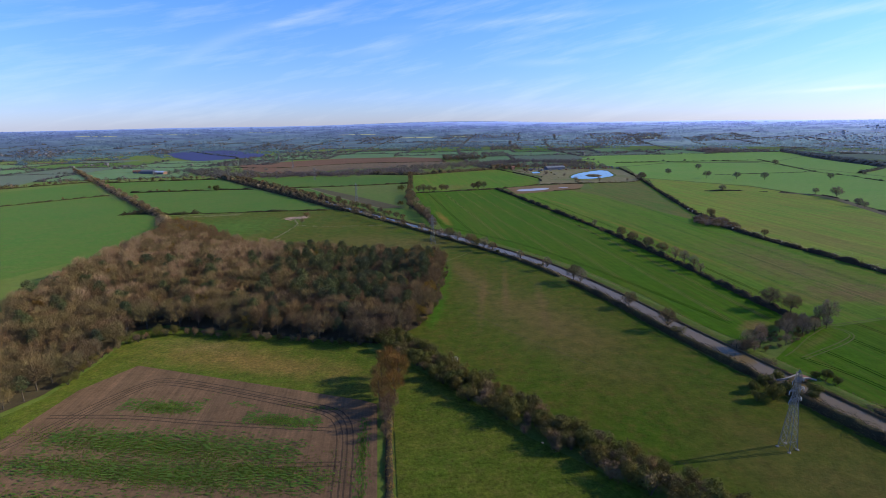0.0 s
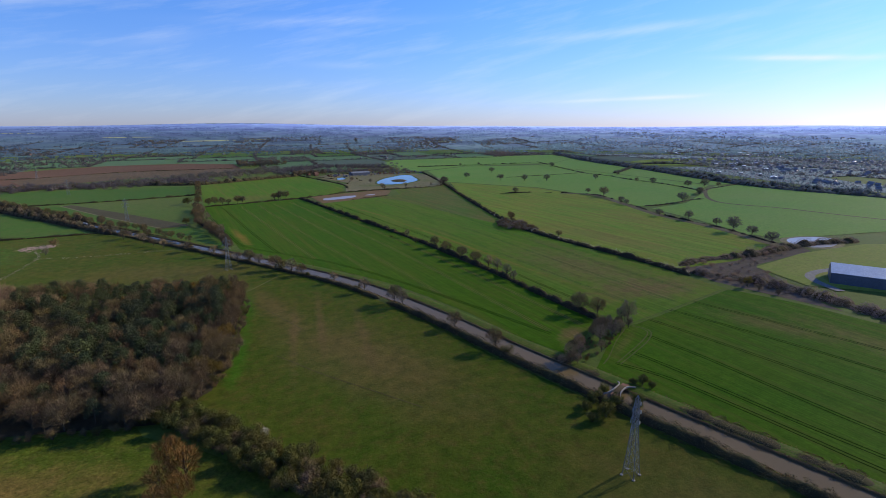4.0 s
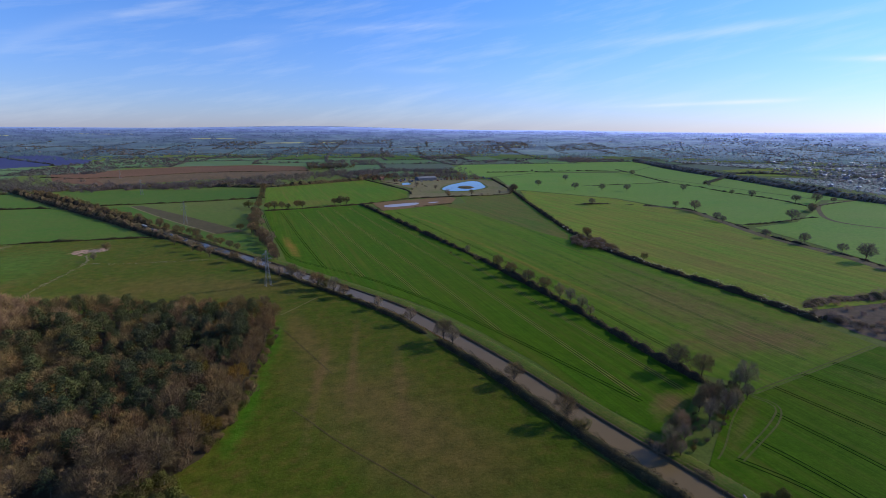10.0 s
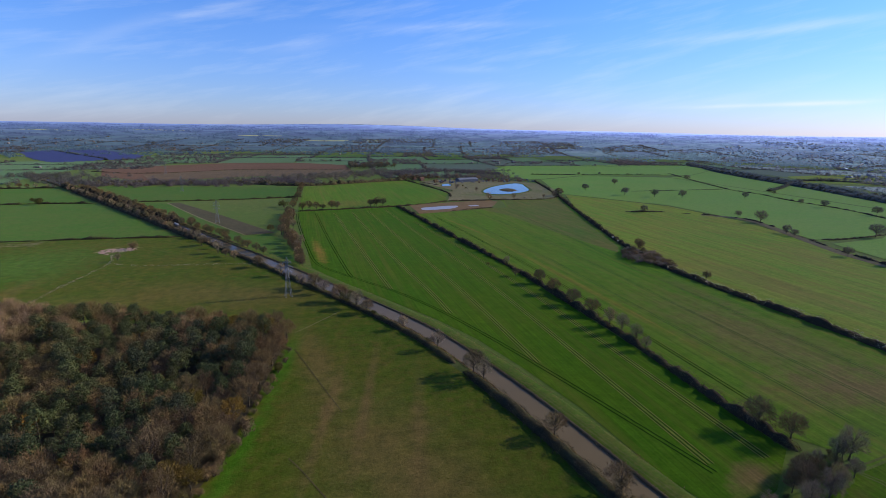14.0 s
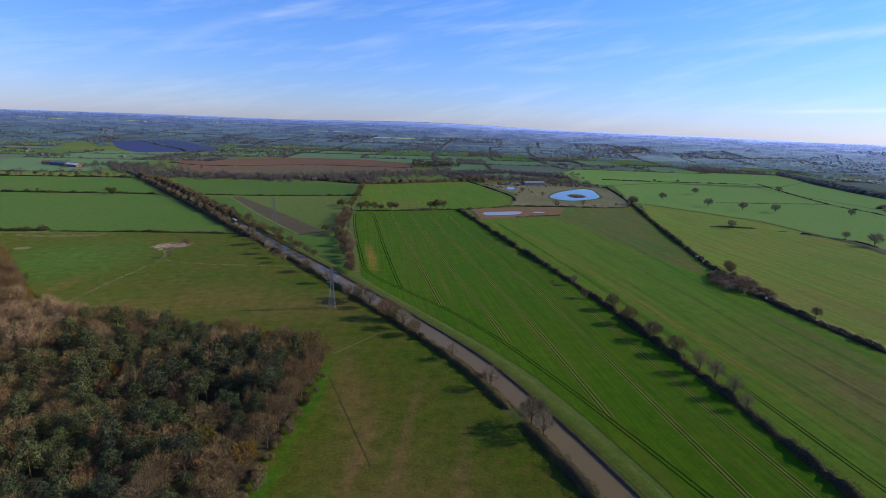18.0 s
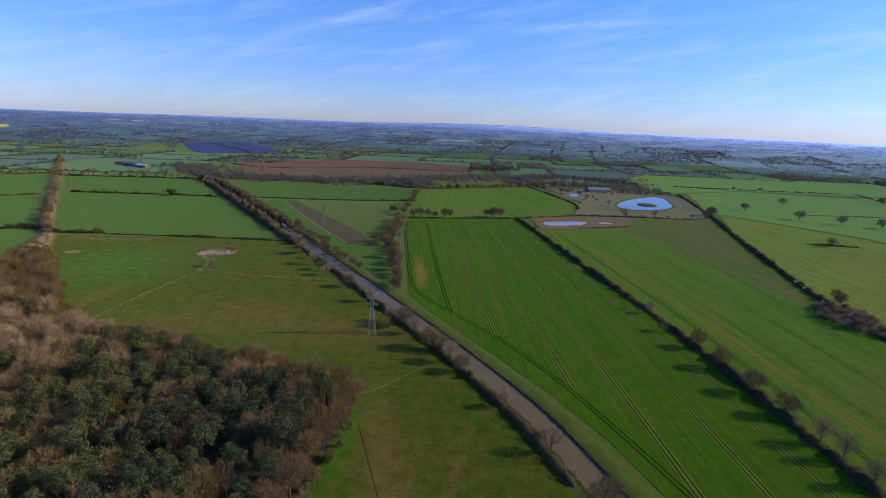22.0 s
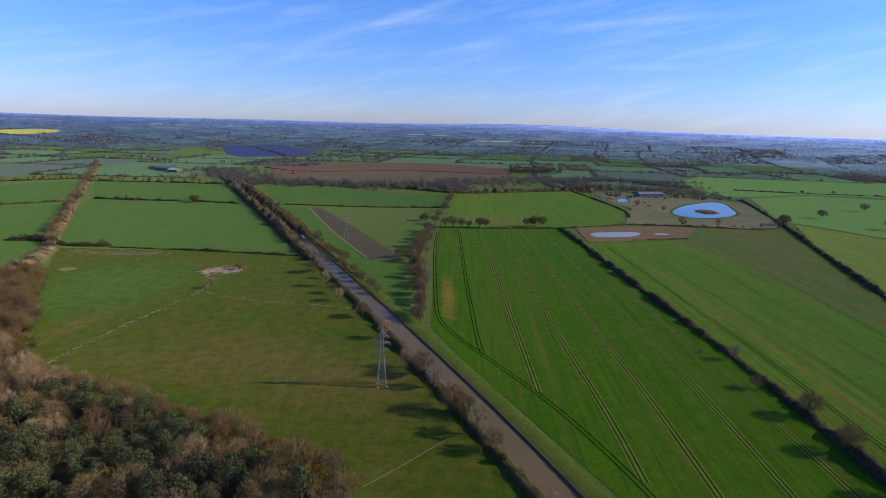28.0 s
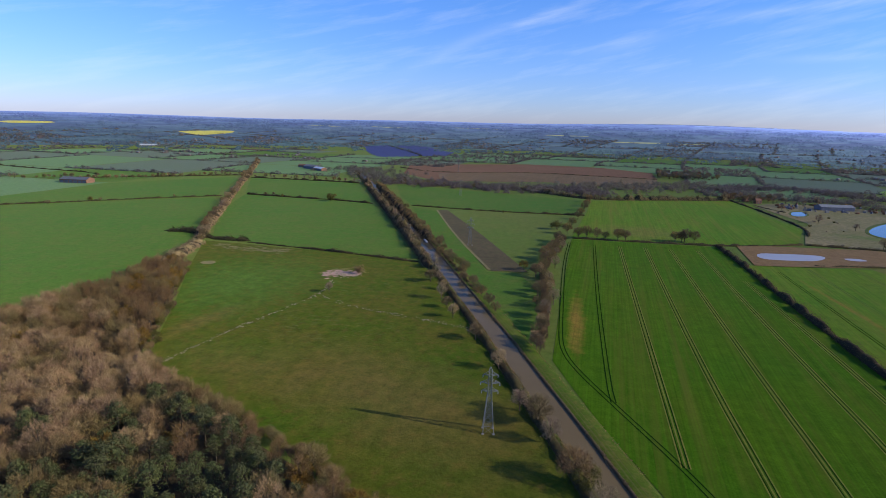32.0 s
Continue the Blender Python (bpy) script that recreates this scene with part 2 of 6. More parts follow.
M_GROUND = land_mat("meadow", (0.078, 0.118, 0.021), (0.098, 0.116, 0.026), (0.13, 0.11, 0.040), 0.008, 0.5)
M_CROP = land_mat("young_crop", (0.039, 0.104, 0.005), (0.057, 0.108, 0.006), (0.108, 0.098, 0.018), 0.010, 0.4, (radians(2), 1.2), sheen=0.03, gloss=0.006, spots=[(39, 512, 6, 58, 3, 1.0, OCHRE), (290, 60, 14, 90, -4, 0.6, BARE), (163, 163, 17, 8, 30, 1.0, BARE), (176, 140, 26, 4, 28, 0.4, BARE), (270, 118, 14, 46, 16, 0.6, BARE)])
M_CROP_B = land_mat("thin_crop", (0.068, 0.152, 0.010), (0.100, 0.148, 0.014), (0.162, 0.128, 0.028), 0.008, 0.5, (radians(2), 1.5), sheen=0.03, gloss=0.01, spots=[(262, 200, 62, 24, -6, 0.95, BARE), (217, 380, 4.5, 220, 2, 0.6, OCHRE), (205, 600, 3, 70, 8, 0.8, OCHRE), (292, 330, 10, 60, 0, 0.5, BARE), (90, 800, 70, 46, 8, 0.6, (0.150, 0.125, 0.036)), (262, 262, 44, 96, 4, 0.75, BARE)])
M_CROP_THIN = land_mat("thin_yellowed_crop", (0.072, 0.118, 0.012), (0.108, 0.110, 0.020), (0.162, 0.106, 0.032), 0.010, 0.8, (radians(8), 1.5))
M_PASTURE = land_mat("rough_pasture", (0.044, 0.078, 0.007), (0.070, 0.074, 0.011), (0.104, 0.066, 0.020), 0.02, 0.8, None, 0.8, 0.9, sheen=0.03, gloss=0.01, spots=[(14.5, 290, 5.0, 52, -11, 1.0, (0.042, 0.108, 0.008)), (1, 222, 5.0, 46, -14, 1.0, (0.042, 0.106, 0.008)), (52, 190, 34, 90, 18, 0.65, BROWNTURF), (28, 285, 12, 60, 8, 0.6, BROWNTURF), (-30, 400, 90, 40, -20, 0.5, BROWNTURF), (-110, 400, 60, 22, -14, 0.3, BROWNTURF), (-160, 440, 10, 40, -10, 0.5, BROWNTURF), (-190, 500, 70, 90, -30, 0.75, (0.054, 0.112, 0.018)), (100, 40, 40, 50, 20, 0.4, BROWNTURF), (30, 235, 3.5, 60, -13, 0.8, BROWNTURF), (46, 240, 3.5, 66, -13, 0.75, BROWNTURF), (62, 214, 4.5, 60, -13, 0.65, BROWNTURF)])
M_MEADOW = land_mat("tussocky_meadow", (0.054, 0.084, 0.009), (0.080, 0.084, 0.013), (0.106, 0.084, 0.024), 0.03, 0.7, None, 0.7, 1.0, spots=[(-95, 160, 74, 15, -22, 0.85, (0.160, 0.100, 0.030)), (-120, 180, 36, 10, -18, 0.6, BARE)])
M_LUSH = land_mat("lush_grass", (0.052, 0.116, 0.016), (0.070, 0.116, 0.019), (0.100, 0.102, 0.028), 0.009, 0.75, None, 0.5, 0.2, sheen=0.02)
M_SEEDLING = land_mat("seedling_rows", (0.050, 0.100, 0.017), (0.066, 0.106, 0.020), (0.078, 0.080, 0.024), 0.05, 0.5)
M_DULL = land_mat("dull_grass", (0.126, 0.214, 0.022), (0.170, 0.208, 0.026), (0.222, 0.154, 0.038), 0.010, 0.85, (radians(-22), 4.0), 0.5, 0.2, gloss=0.01, spots=[(360, 330, 30, 110, 8, 0.5, (0.20, 0.145, 0.046)), (470, 400, 30, 80, -20, 0.4, (0.21, 0.155, 0.046)), (400, 270, 60, 14, 6, 0.5, (0.145, 0.21, 0.026))])
M_MOUND = land_mat("mown_grass", (0.190, 0.228, 0.040), (0.220, 0.226, 0.050), (0.240, 0.190, 0.070), 0.02, 0.7, None, 0.5, 0.2, gloss=0.01)
M_PARK = land_mat("parkland_grass", (0.128, 0.240, 0.038), (0.156, 0.242, 0.044), (0.190, 0.215, 0.066), 0.006, 0.5, None, 0.4, 0.2, gloss=0.015)
# far fields: blue added to the base colour in place of aerial haze
M_FARGREEN = land_mat("hazed_far_grass", (0.084, 0.150, 0.060), (0.098, 0.150, 0.070), (0.116, 0.136, 0.086), 0.004, 0.4, None, 0.3, 0.1)
M_FARDULL = land_mat("hazed_far_stubble", (0.080, 0.106, 0.070), (0.094, 0.108, 0.082), (0.112, 0.104, 0.092), 0.004, 0.4, None, 0.3, 0.1)
M_SOIL = land_mat("bare_soil", (0.114, 0.068, 0.040), (0.134, 0.082, 0.048), (0.082, 0.054, 0.034), 0.02, 0.6, (radians(73), 1.2))
M_REDSOIL = land_mat("red_soil", (0.132, 0.074, 0.056), (0.148, 0.086, 0.064), (0.104, 0.066, 0.052), 0.006, 0.5, gloss=0.0, sheen=0.02)
M_TRACK = land_mat("wheel_track", (0.010, 0.030, 0.005), (0.014, 0.034, 0.006), (0.018, 0.030, 0.008), 0.05, 0.4, sheen=0.0, gloss=0.0)
M_CREST = land_mat("yellowed_crop", (0.128, 0.150, 0.024), (0.155, 0.145, 0.030), (0.08, 0.135, 0.018), 0.03, 0.7)
M_SOILTRACK = land_mat("soil_rut", (0.056, 0.037, 0.025), (0.066, 0.044, 0.030), (0.08, 0.055, 0.04), 0.05, 0.4)
M_PALEGRASS = land_mat("dry_grass", (0.17, 0.14, 0.07), (0.14, 0.125, 0.06), (0.20, 0.16, 0.10), 0.05, 0.5)
M_YELLOW = land_mat("flowering_rape", (0.36, 0.33, 0.07), (0.42, 0.37, 0.09), (0.26, 0.28, 0.08), 0.006, 0.4)
# rape on the far land: its yellow paled to imitate haze
M_PALERAPE = land_mat("hazed_rape", (0.34, 0.33, 0.16), (0.38, 0.36, 0.18), (0.30, 0.30, 0.18), 0.006, 0.3, sheen=0.12)
M_SAND = land_mat("bare_earth", (0.225, 0.170, 0.092), (0.168, 0.142, 0.062), (0.092, 0.096, 0.032), 0.024, 0.95, None, 0.3, 0.5, spots=[(390, 1092, 100, 26, 4, 0.85, (0.085, 0.066, 0.050)), (330, 868, 62, 18, 0, 0.8, (0.105, 0.135, 0.036)), (300, 990, 34, 60, 10, 0.6, (0.205, 0.140, 0.072)), (450, 900, 30, 60, 20, 0.6, (0.11, 0.125, 0.038)), (290, 1090, 40, 22, 0, 0.7, (0.10, 0.080, 0.055))])
M_SCRUB = land_mat("purplish_scrub", (0.130, 0.096, 0.078), (0.150, 0.110, 0.088), (0.115, 0.108, 0.058), 0.03, 0.6, gloss=0.0)
M_BROWN = land_mat("worn_turf", (0.150, 0.122, 0.044), (0.128, 0.125, 0.036), (0.165, 0.120, 0.056), 0.05, 0.6)
M_BROWNPATH = land_mat("poached_turf", (0.075, 0.060, 0.024), (0.088, 0.066, 0.028), (0.07, 0.07, 0.022), 0.05, 0.5)
M_BANK = land_mat("bank_grass", (0.060, 0.092, 0.018), (0.082, 0.092, 0.026), (0.125, 0.094, 0.044), 0.04, 0.6)
M_VERGE = land_mat("verge_grass", (0.052, 0.098, 0.010), (0.074, 0.096, 0.014), (0.120, 0.090, 0.030), 0.05, 0.8)
M_FAINT = land_mat("faint_wheel_track", (0.034, 0.074, 0.008), (0.046, 0.076, 0.010), (0.060, 0.066, 0.016), 0.05, 0.6)
# town ground: blue haze mixed into the colour, strong sheen for haze glow
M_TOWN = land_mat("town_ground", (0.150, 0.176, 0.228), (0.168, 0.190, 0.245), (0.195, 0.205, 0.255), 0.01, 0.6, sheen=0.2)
M_FOOTPATH = land_mat("trodden_grass", (0.078, 0.100, 0.020), (0.092, 0.098, 0.026), (0.112, 0.090, 0.034), 0.05, 0.5)

M_TWIG = leaf_mat("bare_twigs", (0.092, 0.069, 0.042), (0.228, 0.171, 0.101), through_light=0.02)
# pale twigs brightened for the wood's sunlit north, ruddy ones darkened for its shaded south
M_TWIG_PALE = leaf_mat("pale_twigs", (0.142, 0.107, 0.075), (0.355, 0.276, 0.192), through_light=0.03)
M_TWIG_RED = leaf_mat("ruddy_twigs", (0.086, 0.059, 0.038), (0.194, 0.131, 0.083), through_light=0.02)
M_BUD = leaf_mat("budding_leaves", (0.10, 0.075, 0.024), (0.23, 0.165, 0.048))
M_NEEDLE = leaf_mat("pine_needles", (0.032, 0.046, 0.027), (0.112, 0.130, 0.072))
M_STEMS = leaf_mat("dark_stems", (0.040, 0.034, 0.023), (0.062, 0.053, 0.036), through_light=0.0)
M_GREENBUSH = leaf_mat("evergreen_leaves", (0.060, 0.074, 0.020), (0.140, 0.142, 0.046))
M_SHRUB = leaf_mat("shrub_leaves", (0.062, 0.061, 0.022), (0.150, 0.136, 0.052))
M_SHRUB_DARK = leaf_mat("hedge_twigs", (0.049, 0.045, 0.025), (0.124, 0.108, 0.063))
M_BLOSSOM = leaf_mat("blossom", (0.45, 0.42, 0.38), (0.75, 0.72, 0.68))
M_SLOE = leaf_mat("blackthorn_blossom", (0.34, 0.32, 0.31), (0.62, 0.60, 0.58), through_light=0.6)
M_REED = leaf_mat("dry_reeds", (0.125, 0.092, 0.050), (0.280, 0.212, 0.124))
# blue-grey base colours stand in for haze on distant trees and hedges
M_FARLEAF = leaf_mat("hazed_far_foliage", (0.076, 0.090, 0.098), (0.132, 0.144, 0.150), sheen=0.07, through_light=0.4)
M_FARTWIG = leaf_mat("hazed_far_twigs", (0.112, 0.098, 0.102), (0.192, 0.166, 0.164), sheen=0.10, through_light=0.4)
# town and railway trees: haze painted in as lavender-blue colour and sheen
M_TOWNTREE = leaf_mat("hazed_town_trees", (0.092, 0.116, 0.160), (0.158, 0.184, 0.240), sheen=0.35, through_light=0.45)
M_TOWNLEAF = leaf_mat("hazed_street_trees", (0.160, 0.186, 0.256), (0.250, 0.276, 0.360), sheen=0.5, through_light=0.5)
M_SCRUBTWIG = leaf_mat("scrub_twigs", (0.138, 0.118, 0.112), (0.270, 0.228, 0.210), sheen=0.08, through_light=0.4)
# town roofs and walls carry the blue of haze in their base colour
M_TOWNROOF = plain_mat("hazed_town_slates", (0.12, 0.135, 0.170), (0.20, 0.215, 0.255), 0.3, 0.7)
M_TOWNWALL = plain_mat("hazed_town_walls", (0.150, 0.155, 0.180), (0.230, 0.232, 0.255), 0.5, 0.85)
M_CATKIN = leaf_mat("alder_catkins", (0.102, 0.064, 0.026), (0.218, 0.135, 0.052), through_light=0.05)
M_STRIP = land_mat("fallow_strip", (0.104, 0.074, 0.042), (0.120, 0.086, 0.048), (0.080, 0.084, 0.036), 0.02, 0.7)
M_STRIPSOIL = land_mat("dark_strip_soil", (0.066, 0.049, 0.031), (0.078, 0.058, 0.035), (0.075, 0.080, 0.032), 0.02, 0.7)
# twigs of parkland trees, lightened and greyed to imitate haze
M_FIELDTREE = leaf_mat("field_tree_twigs", (0.082, 0.083, 0.076), (0.168, 0.160, 0.142), sheen=0.08, through_light=0.4)
M_BARK = plain_mat("bark", (0.062, 0.050, 0.037), (0.115, 0.093, 0.070), 0.8, 0.9, 0, 0.4)
M_WATER = water_mat("canal_water", (0.118, 0.086, 0.044), 0.14, 0.2, 0.3, 1.21)
M_POND = water_mat("pond_water", (0.030, 0.045, 0.060), 0.05, 0.06)
M_MUDPOOL = water_mat("muddy_pool", (0.24, 0.22, 0.235), 0.3, 0.1)
M_STEEL = plain_mat("galvanised_steel", (0.13, 0.135, 0.14), (0.21, 0.215, 0.22), 0.6, 0.65, 0.35)
M_GLASSINS = plain_mat("insulator_glass", (0.20, 0.22, 0.22), (0.30, 0.32, 0.32), 2.0, 0.2)
M_WHITEWALL = plain_mat("pale_limewash", (0.45, 0.44, 0.41), (0.58, 0.57, 0.54), 0.2, 0.8)
M_BRICK = plain_mat("brick_wall", (0.15, 0.085, 0.062), (0.23, 0.13, 0.09), 0.5, 0.85)
M_ROOF = plain_mat("grey_roof", (0.075, 0.075, 0.082), (0.13, 0.128, 0.13), 0.3, 0.6)
# grey roof again, paler and bluer with haze put into the colour
M_FARROOF = plain_mat("hazed_far_slates", (0.12, 0.13, 0.155), (0.20, 0.21, 0.24), 0.3, 0.8)
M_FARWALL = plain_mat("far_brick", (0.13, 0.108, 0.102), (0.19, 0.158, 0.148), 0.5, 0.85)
M_REDROOF = plain_mat("tile_roof", (0.13, 0.070, 0.055), (0.19, 0.105, 0.08), 0.3, 0.75)
M_SHEET = plain_mat("sheet_metal", (0.40, 0.44, 0.50), (0.55, 0.58, 0.63), 0.1, 0.35, 0.3)
M_DARKSHEET = plain_mat("dark_cladding", (0.05, 0.06, 0.09), (0.09, 0.10, 0.14), 0.1, 0.5)
M_PANEL = plain_mat("solar_glass", (0.045, 0.050, 0.125), (0.058, 0.064, 0.155), 0.05, 0.5)
M_WINDOW = plain_mat("window_glass", (0.03, 0.04, 0.05), (0.06, 0.07, 0.08), 0.4, 0.08)
M_STONE = plain_mat("pale_stone", (0.20, 0.168, 0.105), (0.29, 0.25, 0.17), 0.7, 0.85, 0, 0.4)
M_COPING = plain_mat("weathered_coping", (0.22, 0.195, 0.17), (0.32, 0.285, 0.25), 0.7, 0.85, 0, 0.3)
M_EARTH = land_mat("bare_pool_earth", (0.185, 0.106, 0.050), (0.200, 0.120, 0.058), (0.120, 0.102, 0.038), 0.03, 0.6, sheen=0.02)
M_RUBBLE = plain_mat("rubble", (0.32, 0.185, 0.145), (0.48, 0.32, 0.26), 0.6, 0.9, 0, 0.5)
M_ROADWAY = plain_mat("worn_concrete", (0.17, 0.165, 0.16), (0.24, 0.23, 0.22), 0.3, 0.9)
M_RUST = plain_mat("rusty_metal", (0.12, 0.06, 0.035), (0.22, 0.13, 0.08), 1.5, 0.8)


# ---- tools ----
RNG = np.random.default_rng(7)


def rise(x, y):
    """Height of the land: level near by, climbing gently to far low hills."""
    d = np.hypot(np.asarray(x, float) - 20, np.asarray(y, float) - 80)
    far = np.maximum(d - 2000, 0) / 2900
    real = d + far**2 * 26000
    z = 110 * (1 - np.maximum(d, 1) / np.maximum(real, 1))
    b = np.arctan2(np.asarray(x, float) - 20, np.asarray(y, float) - 80)
    hills = 16 * np.exp(-((b - 0.12) / 0.22) ** 2) + 5 * np.sin(5 * b + 1) + 4 * np.sin(13 * b) + 6
    return z + hills * np.clip((d - 3600) / 1200, 0, 1) ** 2


def mesh_np(name, verts, faces, mats):
    """A mesh from arrays; faces: an (n, 3) or (n, 4) array or a list of such arrays, one a material."""
    groups = faces if isinstance(faces, list) else [faces]
    me = bpy.data.meshes.new(name)
    verts = np.asarray(verts, np.float32)
    me.vertices.add(len(verts))
    me.vertices.foreach_set("co", verts.ravel())
    loops = np.concatenate([np.asarray(g, np.int32).ravel() for g in groups])
    sizes = np.concatenate([np.full(len(g), np.asarray(g).shape[1], np.int32) for g in groups])
    slots = np.concatenate([np.full(len(g), i, np.int32) for i, g in enumerate(groups)])
    me.loops.add(len(loops))
    me.loops.foreach_set("vertex_index", loops)
    me.polygons.add(len(sizes))
    me.polygons.foreach_set("loop_start", np.r_[0, np.cumsum(sizes)[:-1]].astype(np.int32))
    me.polygons.foreach_set("material_index", slots)
    for m in mats if isinstance(mats, (list, tuple)) else [mats]:
        me.materials.append(m)
    me.update(calc_edges=True)
    me.validate()
    return me


def part(name, data, material, parent=None, label=""):
    """Links a bmesh or a mesh as one object under a thing or a part."""
    if isinstance(data, bmesh.types.BMesh):
        me = bpy.data.meshes.new(name)
        data.to_mesh(me)
        data.free()
        me.materials.append(material)
    else:
        me = data
    ob = new(name, me)
    ob.parent = parent
    if label:
        tagged(ob, label)
    return ob


def box(bm, cx, cy, cz, sx, sy, sz, turn=0.0, bevel=0.0):
    """A box, by its base's middle, its size and its turn about z; bevelled along its edges if asked."""
    m = Matrix.Translation((cx, cy, cz + sz / 2)) @ Matrix.Rotation(turn, 4, "Z") @ Matrix.Diagonal((sx, sy, sz, 1))
    r = bmesh.ops.create_cube(bm, size=1, matrix=m)
    if bevel:
        edges = list({e for v in r["verts"] for e in v.link_edges})
        bmesh.ops.bevel(bm, geom=edges, offset=bevel, segments=1, affect="EDGES")
    return bm


def bar(bm, a, b, w):
    """A square bar from a to b."""
    a, b = Vector(a), Vector(b)
    d = b - a
    m = Matrix.Translation((a + b) / 2) @ d.to_track_quat("Z", "Y").to_matrix().to_4x4() @ Matrix.Diagonal((w, w, d.length, 1))
    bmesh.ops.create_cube(bm, size=1, matrix=m)


def poly_sheet(name, ring, z, material, label, kind="structure", category="field", skirt=0.0):
    """A flat or land-following sheet from its corners."""
    bm = bmesh.new()
    vs = [bm.verts.new((x, y, z)) for x, y in ring]
    f = bm.faces.new(vs)
    f.normal_update()
    if f.normal.z < 0:
        f.normal_flip()
    bmesh.ops.triangulate(bm, faces=bm.faces[:])
    return tagged(part(name, bm, material), label, category, "", kind)


def rounded(ring, n=2):
    """A closed ring with its corners cut round."""
    for _ in range(n):
        out = []
        for (x0, y0), (x1, y1) in zip(ring, ring[1:] + ring[:1]):
            out += [(0.75 * x0 + 0.25 * x1, 0.75 * y0 + 0.25 * y1), (0.25 * x0 + 0.75 * x1, 0.25 * y0 + 0.75 * y1)]
        ring = out
    return ring


def smooth_line(pts, step=6.0):
    """An open line through the points, evenly stepped and softened."""
    p = np.asarray(pts, float)
    for _ in range(2):
        q = np.empty((2 * len(p) - 2, 2))
        q[0::2], q[1::2] = 0.75 * p[:-1] + 0.25 * p[1:], 0.25 * p[:-1] + 0.75 * p[1:]
        p = np.vstack([p[:1], q, p[-1:]])
    s = np.r_[0, np.cumsum(np.hypot(*np.diff(p, axis=0).T))]
    k = np.linspace(0, s[-1], max(2, int(s[-1] / step) + 1))
    return np.stack([np.interp(k, s, p[:, 0]), np.interp(k, s, p[:, 1])], 1)


def side(line, off):
    """The line moved sideways: to its right for off > 0. off may be an array."""
    d = np.gradient(line, axis=0)
    d /= np.maximum(np.hypot(d[:, 0], d[:, 1]), 1e-6)[:, None]
    return line + np.stack([d[:, 1], -d[:, 0]], 1) * (np.asarray(off) * np.ones(len(line)))[:, None]


def strip(name, line, section, material):
    """A mesh swept along a line; section: (offset to the right, height) from one side to the other."""
    n, k = len(line), len(section)
    vs = np.zeros((n, k, 3))
    for j, (o, z) in enumerate(section):
        vs[:, j, :2] = side(line, o)
        vs[:, j, 2] = z
    i = np.arange((n - 1) * k).reshape(n - 1, k)[:, :-1].ravel()
    return mesh_np(name, vs.reshape(-1, 3), np.stack([i, i + k, i + k + 1, i + 1], 1)[:, ::-1], material)


def slivers(base, way, length, width, rng=RNG):
    """Thin triangles: from base points along ways. Arrays in, verts and faces out."""
    n = len(base)
    way = way / np.maximum(np.linalg.norm(way, axis=1), 1e-6)[:, None]
    flat = np.cross(way, rng.normal(size=(n, 3)))
    flat /= np.maximum(np.linalg.norm(flat, axis=1), 1e-6)[:, None]
    v = np.stack([base - flat * width[:, None] / 2, base + flat * width[:, None] / 2, base + way * length[:, None]], 1)
    return v.reshape(-1, 3), np.arange(3 * n).reshape(n, 3)


def flakes(centre, size, rng=RNG, out=None):
    """Small triangles at the centres, turned every way, or facing outwards more or less."""
    n = len(centre)
    f = rng.normal(size=(n, 3))
    f /= np.linalg.norm(f, axis=1)[:, None]
    if out is not None:
        f = 0.5 * f + out / np.maximum(np.linalg.norm(out, axis=1), 1e-6)[:, None]
    a = np.cross(f, rng.normal(size=(n, 3)))
    a /= np.maximum(np.linalg.norm(a, axis=1), 1e-6)[:, None]
    b = np.cross(f, a)
    b /= np.maximum(np.linalg.norm(b, axis=1), 1e-6)[:, None]
    s = np.asarray(size)[:, None]
    v = np.stack([centre - a * s * 0.6, centre + a * s * 0.5 + b * s * 0.15, centre + b * s * 0.75], 1)
    return v.reshape(-1, 3), np.arange(3 * n).reshape(n, 3)


def joined(pieces):
    """Several (verts, faces) as one."""
    vs, fs, at = [], [], 0
    for v, f in pieces:
        vs.append(v)
        fs.append(np.asarray(f) + at)
        at += len(v)
    return np.vstack(vs), np.vstack(fs)


def tube(path, radii, k=5):
    """A tapered tube through points, as verts and triangles."""
    path, n = np.asarray(path, float), len(path)
    d = np.gradient(path, axis=0)
    d /= np.maximum(np.linalg.norm(d, axis=1), 1e-6)[:, None]
    u = np.cross(d, (0.31, 0.9, 0.29))
    u /= np.maximum(np.linalg.norm(u, axis=1), 1e-6)[:, None]
    w = np.cross(d, u)
    a = np.arange(k) * 2 * np.pi / k
    v = path[:, None] + (u[:, None] * np.cos(a)[None, :, None] + w[:, None] * np.sin(a)[None, :, None]) * np.asarray(radii)[:, None, None]
    f = []
    for i in range(n - 1):
        for j in range(k):
            p, q = i * k + j, i * k + (j + 1) % k
            f += [(p, q, q + k), (p, q + k, p + k)]
    return v.reshape(-1, 3), np.array(f)


